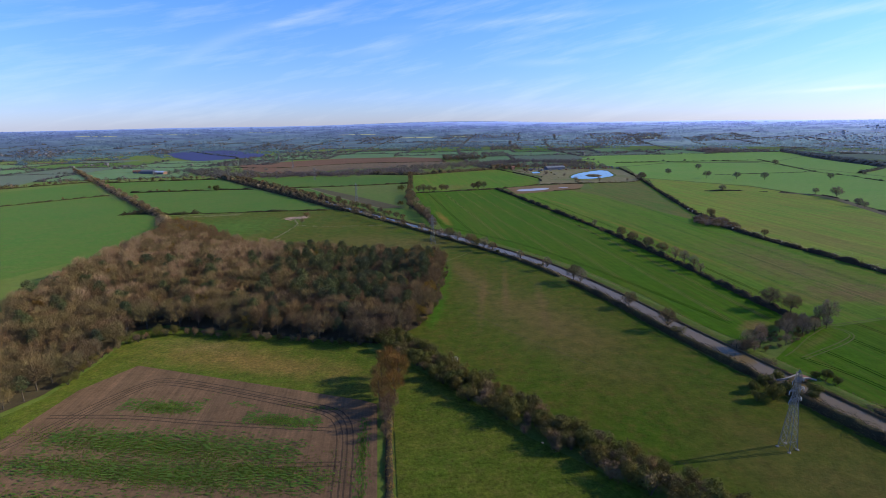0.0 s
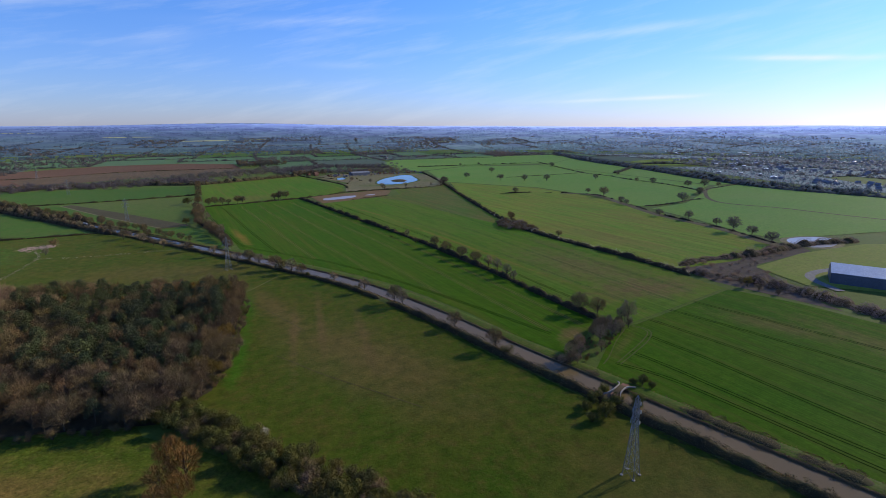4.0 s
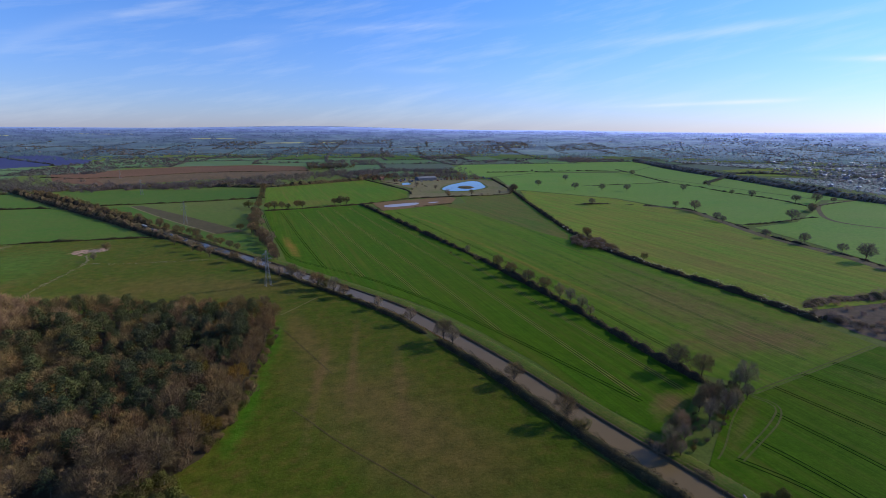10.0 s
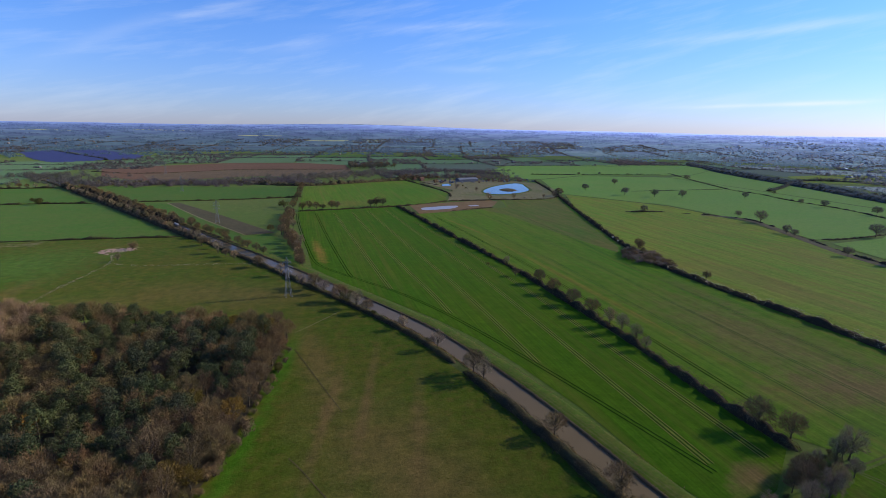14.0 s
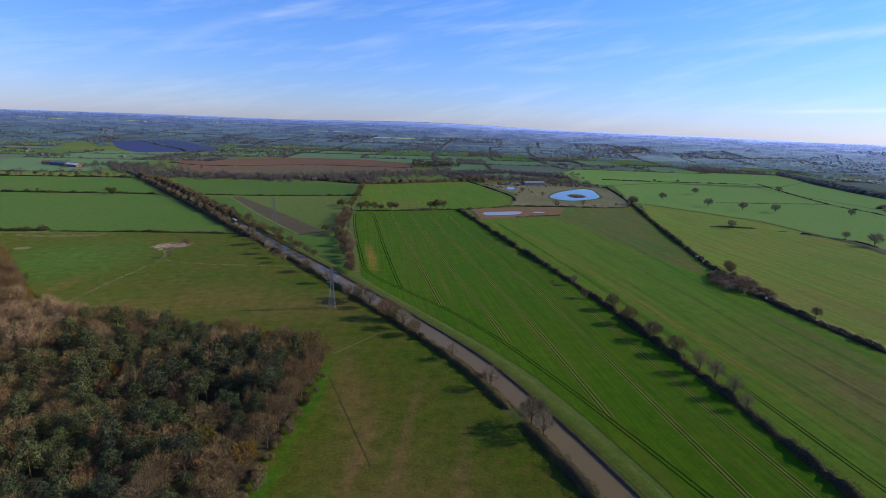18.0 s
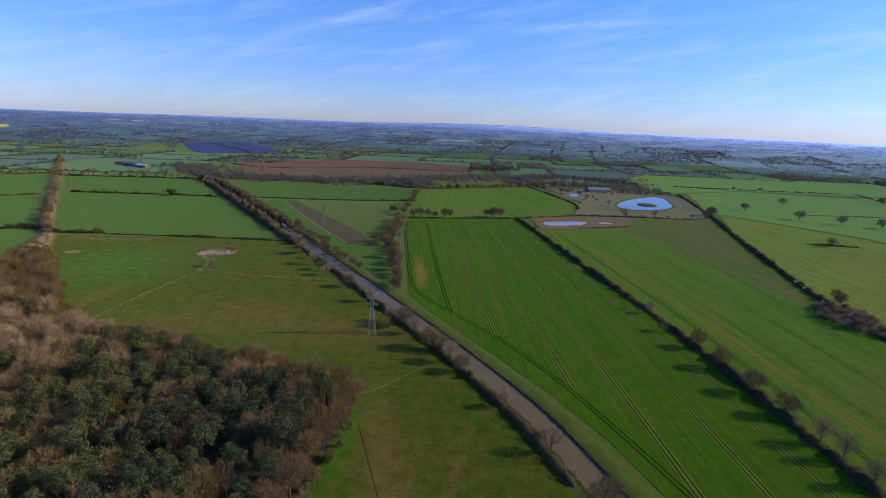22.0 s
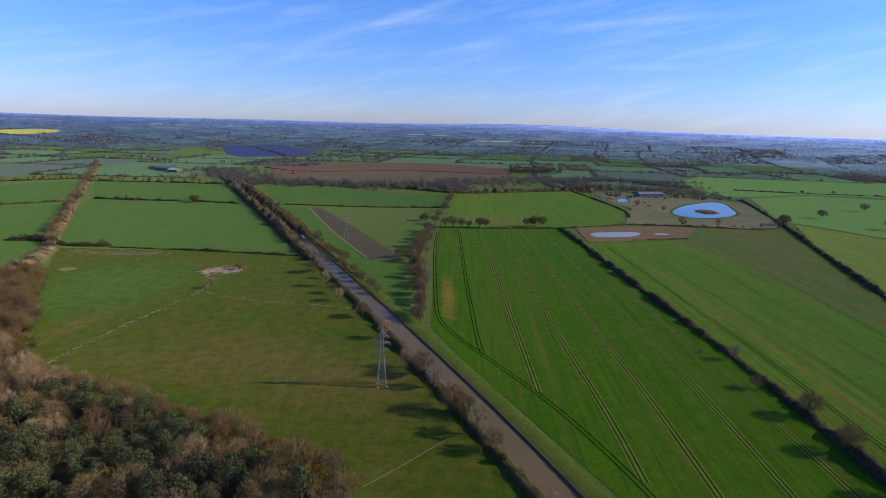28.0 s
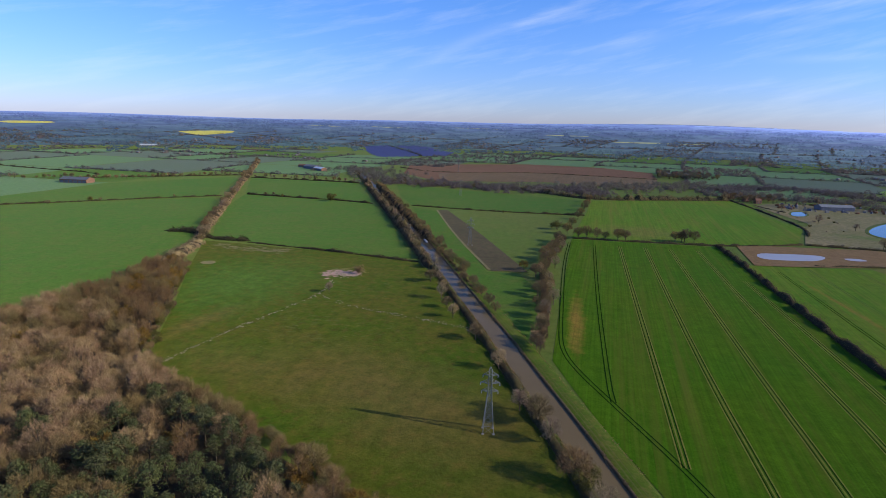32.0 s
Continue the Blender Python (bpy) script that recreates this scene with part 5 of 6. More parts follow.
hedge([(-32, 108), (-32, 84), (-33, 40), (-34, -90)], 1.7, 3.2, "low reddish scrub along a field ditch", M_CATKIN, per_m=34, size=0.3)
rng = np.random.default_rng(15)
for x, y in scatter([(131, 136), (139, 130), (158, 137), (180, 147), (204, 158), (202, 168), (180, 162), (155, 150), (140, 142)], 3.4, rng, 3000):
    tree(("thorn", "thorn", "bush", "ash", "oak")[int(rng.integers(5))], x, y, rng.uniform(0.40, 0.56) * (1.0 if rng.uniform() < 0.55 else 1.4), "leafless bush in an overgrown copse beside the canal", "bushes of the copse", "", "shrub")
hedge([(-300, 592), (-325, 625), (-372, 700), (-436, 796), (-520, 925), (-610, 1067), (-800, 1355)], 3.6, 9, "broad brown hedged lane of leafless bushes", M_TWIG_PALE, per_m=40, size=0.7)
hedge([(-262, 500), (-284, 560), (-300, 592)], 4.0, 12, "shaggy hedge joining wood and lane", M_TWIG_PALE, per_m=60, size=0.7)
hedge([(-360, 612), (-325, 620), (-300, 602), (-258, 608)], 4.0, 7, "tall thick dark hedge at a field corner", M_SHRUB_DARK, per_m=40, size=0.6)
hedge([(-258, 603), (-185, 603), (-131, 601), (-92, 600)], 1.1, 1.8, "low gappy field hedge", per_m=9, gaps=0.25)
hedge([(-450, 853), (-385, 855), (-309, 859), (-249, 854)], 2.7, 4.0, "dark field hedge of leafless thorn", per_m=20)
hedge([(-700, 600), (-645, 649), (-592, 702), (-541, 757), (-468, 824)], 2.3, 3.2, "thin dark field hedge", per_m=16)
hedge([(-830, 880), (-797, 903), (-700, 990), (-614, 1062)], 2.8, 4.2, "dark field hedge of leafless thorn", per_m=16)
hedge([(-1230, 990), (-1098, 965), (-975, 962), (-851, 955), (-812, 912)], 2.8, 4.5, "long dark hedge below hazy fields", per_m=14)
hedge([(-198, 605), (-180, 603), (-150, 602)], 2.4, 3.8, "thick dark length of field hedge", per_m=26)
hedge([(-142, 601), (-115, 600), (-90, 598)], 2.2, 3.6, "thick dark length of field hedge", per_m=26)
hedge([(-580, 1034), (-450, 1050), (-366, 1052)], 2.8, 4.6, "dark field hedge of leafless thorn", per_m=8)
hedge([(-196, 862), (-86, 862), (29, 882)], 2.2, 3.2, "thin dark field hedge", per_m=15)
hedge([(22, 741), (60, 746), (110, 754), (158, 762), (205, 782), (243, 803)], 1.9, 3.0, "low hedge at the head of a crop field", per_m=10)
hedge([(222, 712), (262, 724), (290, 732)], 1.2, 2.4, "low dark hedge beside a pool", per_m=9)
hedge([(243, 803), (320, 806), (420, 798), (452, 846)], 2.0, 4, "low dark hedge beside a farmyard", per_m=10)
hedge([(240, 1122), (262, 1010), (276, 905), (262, 850)], 2.0, 4, "dark hedge beside a farmyard", per_m=9)
hedge([(23, 470), (22, 515), (17, 555), (9, 600), (9, 650), (13, 690)], 2.0, 3.6, "low ragged belt of leafless bushes", M_TWIG, per_m=30, size=0.5)
hedge([(-330, 1092), (-240, 1090), (-114, 1115), (-48, 1080), (34, 1030), (140, 1085), (240, 1125)], 5.0, 12, "broad belt of brown leafless trees", M_TWIG, per_m=30, size=1.0)
hedge(side(CANAL[208:330], -11.5)[::3].tolist(), 4.4, 7, "broad brown belt of bushes along the canal", M_TWIG, per_m=36, size=0.6)
hedge(side(CANAL[226:352], -7.4)[::3].tolist(), 6.0, 8, "tall brown belt of bushes overhanging the canal", M_TWIG, per_m=34, size=0.7)
hedge([(263, 1082), (276, 1052), (290, 1022)], 1.8, 3.5, "short dark hedge in the farmyard", per_m=10)
hedge(side(CANAL[190:234], 9.0)[::3].tolist(), 2.2, 4, "low brown scrub along the canal", M_TWIG, per_m=26, size=0.5)
hedge(side(CANAL[230:336], 6.8)[::3].tolist(), 6.2, 8, "brown belt of bushes along the canal", M_TWIG, per_m=30, size=0.7)
hedge([(900, 840), (1010, 900), (1220, 1050), (1390, 830)], 4, 8, "dark belt of trees at a field edge", M_FARLEAF, per_m=14, size=1.2)


hedge(side(CANAL[24:71], 9.6)[::2].tolist(), 1.7, 8.0, "brown scrubby growth along the canal bank", M_TWIG, per_m=60, size=0.34)
hedge(side(CANAL[78:88], 8.0)[::2].tolist(), 1.7, 5.0, "brown scrubby growth beside a canal bridge", M_TWIG, per_m=60, size=0.34)
hedge([(316, 398), (315, 330), (319, 278), (319, 237), (318, 208)], 3.5, 5.6, "greyish-white blackthorn blossom on a long hedge", M_SLOE, per_m=11, size=0.34, rough=0.3)
# hedges of the parkland
for pts, h, w in (([(580, 1230), (671, 1212), (940, 1204)], 2.2, 4), ([(985, 1234), (892, 1014), (846, 885), (838, 845), (846, 800), (820, 737), (817, 621), (784, 541)], 1.8, 3.2), ([(621, 878), (728, 881), (846, 885)], 1.2, 2.4),
                  ([(460, 665), (518, 652)], 2.2, 4.5), ([(530, 640), (543, 633)], 2.4, 4.5), ([(544, 460), (565, 455), (605, 456), (675, 468), (696, 464)], 1.8, 2.8), ([(744, 507), (762, 520), (815, 542), (880, 554), (957, 565)], 1.6, 2.6)):
    hedge(pts, h, w, "low dark hedge across parkland", M_FIELDTREE, per_m=9, size=0.5)
hedge(side(smooth_line(DITCH, 8), -5.5).tolist(), 1.8, 3.0, "dark gappy hedge along a ditch", M_FIELDTREE, per_m=14, size=0.45, gaps=0.2)
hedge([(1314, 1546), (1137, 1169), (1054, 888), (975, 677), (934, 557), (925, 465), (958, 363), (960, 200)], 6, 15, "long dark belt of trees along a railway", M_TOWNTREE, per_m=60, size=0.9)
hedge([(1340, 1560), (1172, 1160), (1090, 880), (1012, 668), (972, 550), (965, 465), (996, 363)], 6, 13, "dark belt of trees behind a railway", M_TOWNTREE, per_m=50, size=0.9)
hedge([(-420, 1380), (-300, 1296), (-116, 1418), (40, 1412), (158, 1406)], 1.6, 3.0, "thin hedge between two ploughed fields", M_TWIG, per_m=7, size=0.7)
# ---- single trees ----
for x, y, s, k in ((190, 378, 0.8, "oak"), (189, 354, 0.85, "oak"), (191, 330, 0.9, "oak"), (193, 311, 0.85, "oak"), (193, 292, 0.8, "ash"), (194, 282, 0.75, "ash"), (193, 268, 0.7, "ash"), (192, 258, 0.6, "ash"), (186, 430, 0.6, "ash"), (188, 186, 1.0, "oak"), (193, 176, 0.85, "oak"), (203, 162, 0.95, "ash"), (152, 147, 0.6, "ash"),
                   (139, 139, 0.65, "ash"), (172, 436, 0.5, "bush"), (181, 400, 0.5, "oak"), (320, 358, 0.6, "oak"), (332, 455, 0.75, "oak"), (326, 168, 0.7, "sallow"), (338, 466, 0.75, "oak"), (450, 838, 1.1, "oak"), (458, 846, 0.8, "oak")):
    tree(k, x, y, s, "leafless tree standing in a field hedge", "trees in the field hedges")
for x, y, s in ((306, 446, 1.1), (312, 438, 1.3), (318, 430, 1.3), (322, 420, 1.2), (322, 410, 1.0), (336, 462, 1.2), (318, 212, 1.1), (322, 200, 1.3), (326, 190, 1.2), (330, 175, 1.2), (326, 160, 1.1), (328, 148, 1.3)):
    tree("thorn", x, y, s, "grey-brown thorn bush swelling out of a hedge", "thorn bushes in the hedge", "", "shrub")
for x, y, s, k in ((23, 405, 0.75, "ash"), (31, 398, 0.9, "oak"), (37, 387, 0.8, "ash"), (46, 369, 1.0, "oak"), (55, 354, 0.9, "ash"), (60, 344, 0.7, "oak"), (76, 314, 0.6, "ash"), (88, 284, 0.75, "ash"), (97, 254, 0.9, "oak"), (99, 246, 0.8, "ash"), (110, 200, 0.75, "oak"), (114, 166, 0.8, "oak"),
                   (8, 437, 0.75, "ash"), (-10, 466, 0.75, "oak"), (-46, 520, 0.8, "ash"), (-64, 552, 0.8, "oak"), (-30, 492, 0.7, "ash"), (-38, 506, 0.6, "oak")):
    tree(k, x, y, s, "spindly leafless tree on the canal hedge", "trees along the canal")
for x, y, s in ((50, 366, 1.7), (86, 292, 0.9), (63, 338, 0.9), (116, 158, 1.2)):
    tree("bush", x, y, s, "rounded olive-green bush swelling out of the canal hedge", "bushes on the canal hedge", "", "shrub")
for x, y, s in ((5, 592, 0.9), (6, 646, 1.0), (10, 680, 0.95), (14, 712, 0.9), (16, 759, 1.0), (24, 472, 0.75), (24, 481, 0.6), (23, 490, 0.7), (22, 500, 0.65), (20, 512, 0.8), (19, 522, 0.65), (18, 531, 0.8), (16, 545, 0.7), (14, 558, 0.85), (12, 575, 0.7), (8, 612, 0.8), (7, 630, 0.9), (8, 664, 0.9), (12, 698, 0.85), (18, 800, 1.0), (22, 850, 1.0), (24, 880, 0.9), (26, 920, 1.0), (28, 960, 1.0), (30, 1000, 1.0)):
    tree("oak" if y > 580 else "birch", x, y, s * 0.9, "leafless ruddy tree in a ragged field belt", "trees of the field belt")
for i, y in enumerate(range(458, 720, 7)):
    tree(("birch", "oak", "ash")[i % 3], float(np.interp(y, (450, 510, 600, 720), (23, 20, 10, 14))) + RNG.normal(0, 2.2), y + RNG.normal(0, 2), RNG.uniform(0.55, 0.8), "leafless ruddy tree in a ragged field belt", "trees of the field belt")
tree("bush", 4, 778, 2.7, "round leafy olive-green tree in a belt", "", "round_tree", "tree")
tree("bush", -70, 855, 0.9, "small dark bush in a field hedge", "", "", "shrub")
tree("sallow", -6, 606, 0.85, "small orange-leaved bush in a belt", "", "", "shrub")
for x, y, s in ((28, 744, 0.9), (36, 745, 0.95), (46, 747, 0.85), (54, 748, 0.7), (66, 749, 1.0), (73, 750, 0.9), (120, 764, 0.95), (129, 766, 1.0), (138, 768, 0.95), (126, 765, 0.8)):
    tree("oak", x, y, s, "round leafless tree in a row along a hedge", "row of trees along the hedge")
for x, y, s in ((539, 903, 1.1), (656, 986, 1.1), (573, 829, 1.15), (612, 800, 1.1), (652, 781, 1.1), (483, 654, 0.9), (587, 597, 0.75), (582, 557, 1.2), (757, 754, 0.9), (801, 648, 1.0), (803, 689, 0.7), (803, 573, 1.1), (830, 560, 1.25), (636, 457, 1.3),
                (551, 493, 0.8), (546, 479, 0.7), (511, 394, 0.8), (519, 359, 0.9), (514, 320, 0.75), (500, 292, 1.25), (496, 269, 0.95), (892, 1052, 1.1), (447, 835, 1.1), (477, 239, 1.0), (742, 505, 0.9), (750, 512, 0.8), (735, 500, 0.7), (864, 556, 0.7), (870, 800, 0.6), (700, 1207, 0.6), (760, 1208, 0.6)):
    tree("elm", x, y, s, "broad leafless field oak on open grass", "scattered field trees")
for x, y, k in ((313, 392, 0.7), (312, 372, 0.6), (313, 350, 0.7), (316, 300, 0.6), (317, 284, 0.7), (318, 262, 0.7), (318, 250, 0.8), (317, 228, 0.8), (352, 548, 0.6), (338, 508, 0.8), (333, 492, 0.7), (372, 612, 0.5)):
    tree("blossom", x, y, k, "whitish blossoming thorn in a long hedge", "blossoming thorns of the hedge", "", "shrub")
tree("laurel", -309, 848, 2.2, "rounded yellow-green tree in a field hedge")
tree("bush", -385, 848, 1.3, "dark round bush in a field hedge", "", "", "shrub")
tree("thorn", -120, 551, 1.9, "dark round bush beside a stony hollow", "", "", "shrub")
tree("ash", -119, 506, 0.55, "small leafless tree at the end of a stone line")
for x, y, s in ((-32, 108, 0.7), (-35, 114, 0.8), (-29, 118, 0.8), (-34, 124, 0.92), (-27, 128, 0.95), (-31, 135, 0.95)):
    tree("alder", x, y, s, "ruddy budding tree at the end of a field ditch", "trees at the ditch end")
for x, y, s in ((-31, 111, 1.5), (-33, 106, 1.4), (-32, 100, 1.2), (-33, 92, 1.0)):
    tree("thorn", x, y, s, "tangled brown bush beside a ditch", "bushes at the ditch end", "", "shrub")
for x, y, s in ((-32, 103, 0.8), (-33, 97, 0.7), (-33, 90, 0.5)):
    tree("birch", x, y, s, "slender ruddy sapling beside a ditch", "saplings at the ditch")
tree("sallow", -136, 226, 1.15, "golden-yellow tree in leafless woodland", "", "", "tree")
tree("blossom", -1, 143, 1.1, "white blossoming thorn in a scrubby hedge", "", "", "shrub")
for x, y, s in ((-34, 338, 1.0), (-150, 265, 0.9), (-215, 330, 0.9), (-245, 260, 0.9), (-235, 300, 0.8)):
    tree("sallow", x, y, s, "golden-yellow budding tree on the wood's edge")
for x, y, s in ((110, 94, 1.0), (114, 101, 1.0), (117, 94, 1.35), (121, 104, 1.2), (127, 98, 1.25), (123, 98, 1.0), (130, 108, 1.1), (135.5, 95, 1.2), (132, 92, 1.0), (149.5, 105, 1.0), (146.5, 107, 0.75), (151, 101, 0.75)):
    tree("laurel", x, y, s, "olive-green bush by the canal bridge", "bushes by the bridge", "", "shrub")
rng = np.random.default_rng(5)
for off, gap in ((-5.2, 4.4), (-1.8, 4.0), (1.6, 3.8), (5.0, 4.6)):
    line = side(smooth_line([(-34, 176), (-20, 158), (-6, 132), (18, 94), (38, 66), (58, 42), (80, 2), (100, -90)], gap), off)
    for x, y in line:
        k = ("bush", "bush", "bush", "thorn", "laurel")[int(rng.integers(5))]
        tree(k, x + rng.normal(0, 1), y + rng.normal(0, 1), rng.uniform(0.9, 1.75), "budding olive bush in a broad scrubby hedge", "bushes of the scrubby hedge", "", "shrub")
line = smooth_line([(-300, 592), (-325, 625), (-372, 700), (-436, 796), (-520, 925), (-610, 1067), (-800, 1355)], 11)
for x, y in line:
    tree("oak" if rng.uniform() < 0.5 else "ash", x + rng.normal(0, 3), y + rng.normal(0, 3), rng.uniform(0.45, 0.75), "leafless tree along a hedged lane", "trees along the lane")
for x, y in side(CANAL[184:340:3], 9):
    tree("oak", x + rng.normal(0, 2), y + rng.normal(0, 2), rng.uniform(0.5, 0.8), "leafless brown tree beside the canal", "trees along the far canal")
for x, y in side(CANAL[196:340:4], -9):
    tree("ash", x + rng.normal(0, 2), y + rng.normal(0, 2), rng.uniform(0.45, 0.7), "leafless brown tree beside the canal", "trees along the far canal")


for pts, gap in (([(-900, 830), (-830, 880), (-758, 900), (-712, 955), (-666, 1020), (-618, 1071)], 9), ([(-580, 1036), (-450, 1052), (-366, 1054)], 13)):
    for x, y in smooth_line(pts, gap):
        tree("oak" if rng.uniform() < 0.6 else "ash", x + rng.normal(0, 2.5), y + rng.normal(0, 2.5), rng.uniform(0.4, 0.72), "leafless brown tree in a thick field hedge", "trees of the far hedges")


# ---- pylons ----
def pylon(x, y, turn, tall=1.0):
    """A lattice pylon, 26 m high, with three pairs of arms."""
    root = tagged(new("pylon"), "grey lattice steel electricity pylon standing in grass", "pylon", "line of pylons")
    root.matrix_basis = pose(x, y, 0, 0, 0, turn) @ Matrix.Diagonal((1, 1, tall, 1))

    def half(z):
        return 2.0 - (2.0 - 0.75) * min(z / 16, 1) - 0.25 * max(z - 16, 0) / 10

    corners = [(-1, -1), (1, -1), (1, 1), (-1, 1)]
    levels = [0, 3.2, 6.2, 8.8, 11.2, 13.2, 15, 16.6, 18.2, 19.8, 21.4, 23, 24.6]
    for cx, cy in corners:
        bm = bmesh.new()
        for a, b in zip((0, 8, 16), (8, 16, 25)):
            bar(bm, (cx * half(a), cy * half(a), a), (cx * half(b), cy * half(b), b), 0.15)
        part("leg", bm, M_STEEL, root)
    for i in range(4):
        (ax, ay), (bx, by) = corners[i], corners[(i + 1) % 4]
        bm = bmesh.new()
        for k, (z0, z1) in enumerate(zip(levels, levels[1:])):
            h0, h1 = half(z0), half(z1)
            bar(bm, (ax * h0, ay * h0, z0), (bx * h1, by * h1, z1), 0.068)
            bar(bm, (bx * h0, by * h0, z0), (ax * h1, ay * h1, z1), 0.068)
            bar(bm, (ax * h1, ay * h1, z1), (bx * h1, by * h1, z1), 0.06)
        part("bracing", bm, M_STEEL, root)
    for z, reach in ((16.6, 3.0), (19.9, 3.5), (23.0, 2.7)):
        for s in (-1, 1):
            h = half(z)
            tip = (s * reach, 0, z + 0.2)
            arm = None
            for yy in (-h, h):
                for a, b, w in (((s * h, yy, z), tip, 0.13), ((s * h, yy, z + 1.3), tip, 0.10), ((s * (h + reach) / 2, yy / 2, z + 0.1), (s * h, -yy, z), 0.08)):
                    bm = bmesh.new()
                    bar(bm, a, b, w)
                    if arm is None:
                        arm = part("arm", bm, M_STEEL, root)
                    else:
                        part("strut", bm, M_STEEL, arm)
            bm = bmesh.new()
            rings = []
            for q in range(13):
                rad = 0.17 if q % 2 else 0.06
                rings.append([bm.verts.new((tip[0] + rad * math.cos(k * math.pi / 4), rad * math.sin(k * math.pi / 4), tip[2] - 0.1 * q)) for k in range(8)])
            for ra, rb in zip(rings, rings[1:]):
                for k in range(8):
                    bm.faces.new((ra[k], rb[k], rb[(k + 1) % 8], ra[(k + 1) % 8]))
            bm.faces.new(rings[0])
            bm.faces.new(rings[-1][::-1])
            bmesh.ops.recalc_face_normals(bm, faces=bm.faces)
            part("insulator", bm, M_GLASSINS, arm)
    bm = bmesh.new()
    for cx, cy in corners:
        bar(bm, (cx * half(25), cy * half(25), 25), (0, 0, 26.3), 0.16)
    part("peak", bm, M_STEEL, root)
    for cx, cy in corners:
        bm = bmesh.new()
        box(bm, cx * 2.0, cy * 2.0, -0.2, 0.9, 0.9, 0.55, bevel=0.06)
        part("footing", bm, M_COPING, root)


LINE = math.degrees(math.atan2(-87, 314)) * -1
for x, y in ((99, 65.5), (14, 387), (-66, 672), (-160, 980), (-250, 1290), (-340, 1600)):
    pylon(x, y, LINE, 1.08 if y < 100 else 1.0)


# ---- buildings ----
def house(x, y, turn, w, d, h, wall, roof, label, group="", chimney=True, windows=True, name="house", category="house", pitch=0.45):
    """Walls, a gable roof with eaves, windows, door and chimney."""
    root = tagged(new(name), label, category, group)
    root.matrix_basis = pose(x, y, float(rise(x, y)), 0, 0, turn)
    bm = bmesh.new()
    r = d / 2 * pitch * 1.6
    base = [bm.verts.new(p) for p in ((-w / 2, -d / 2, -0.3), (w / 2, -d / 2, -0.3), (w / 2, d / 2, -0.3), (-w / 2, d / 2, -0.3))]
    top = [bm.verts.new(p) for p in ((-w / 2, -d / 2, h), (w / 2, -d / 2, h), (w / 2, d / 2, h), (-w / 2, d / 2, h))]
    ga, gb = bm.verts.new((-w / 2, 0, h + r)), bm.verts.new((w / 2, 0, h + r))
    for i in range(4):
        j = (i + 1) % 4
        if i in (1, 3):
            bm.faces.new((base[i], base[j], top[j], gb if i == 1 else ga, top[i]))
        else:
            bm.faces.new((base[i], base[j], top[j], top[i]))
    part("wall", bm, wall, root)
    for s in (-1, 1):
        bm = bmesh.new()
        o, th = 0.35, 0.22
        lo, hi = (s * (d / 2 + o), h - o * 2 * r / d), (0.0, h + r)
        vs = [bm.verts.new((xx, yy, zz + t)) for t in (0.02, th) for xx, yy, zz in ((-w / 2 - o, *lo), (w / 2 + o, *lo), (w / 2 + o, *hi), (-w / 2 - o, *hi))]
        for q in ((0, 1, 2, 3), (7, 6, 5, 4), (0, 4, 5, 1), (1, 5, 6, 2), (2, 6, 7, 3), (3, 7, 4, 0)):
            bm.faces.new([vs[i] for i in q])
        bmesh.ops.recalc_face_normals(bm, faces=bm.faces)
        part("roof", bm, roof, root)
    if windows:
        for s in (-1, 1):
            for k in (-0.3, 0.3):
                for z in (0.9, 3.3) if h > 4 else (1.0,):
                    bm = bmesh.new()
                    box(bm, k * w, s * (d / 2 + 0.01), z, 1.2, 0.08, 1.2)
                    part("window", bm, M_WINDOW, root)
        bm = bmesh.new()
        box(bm, 0, -d / 2 - 0.02, 0, 1.0, 0.08, 2.05)
        part("door", bm, M_DARKSHEET, root)
    if chimney:
        bm = bmesh.new()
        box(bm, w * 0.32, 0, h + r * 0.6, 0.8, 0.6, r * 0.4 + 1.0)
        part("chimney", bm, M_BRICK, root)
    return root


def shed(x, y, turn, w, d, h, wall, roof, label, bays=4, name="barn", category="barn"):
    root = house(x, y, turn, w, d, h, wall, roof, label, "", False, False, name, category, 0.22)
    for k in range(bays):
        bm = bmesh.new()
        box(bm, -w / 2 + (k + 0.5) * w / bays, -d / 2 - 0.03, 0, w / bays * 0.8, 0.1, h * 0.75)
        part("bay_door", bm, M_DARKSHEET, root)
    return root


shed(367, 1086, 14, 46, 16, 5.2, M_DARKSHEET, M_FARROOF, "long grey-blue metal farm shed beside a yard", 8)
shed(411, 127, -62, 56, 26, 8, M_DARKSHEET, M_SHEET, "large dark-blue works building with a pale metal roof", 7, "works_building", "building")
shed(-764, 842, 12, 46, 18, 6, M_BRICK, M_ROOF, "open-fronted grey farm barn in green fields", 6)
shed(-1440, 1630, 40, 52, 14, 5, M_WHITEWALL, M_SHEET, "long pale farm shed in distant fields", 8)
shed(-575, 1240, -20, 36, 18, 6, M_DARKSHEET, M_ROOF, "dark farm shed near the canal", 4)
shed(-540, 1215, -20, 26, 14, 5, M_BRICK, M_SHEET, "pale-roofed farm shed near the canal", 3)
shed(-610, 1262, 10, 20, 12, 5, M_BRICK, M_REDROOF, "red-roofed farm building near the canal", 2)
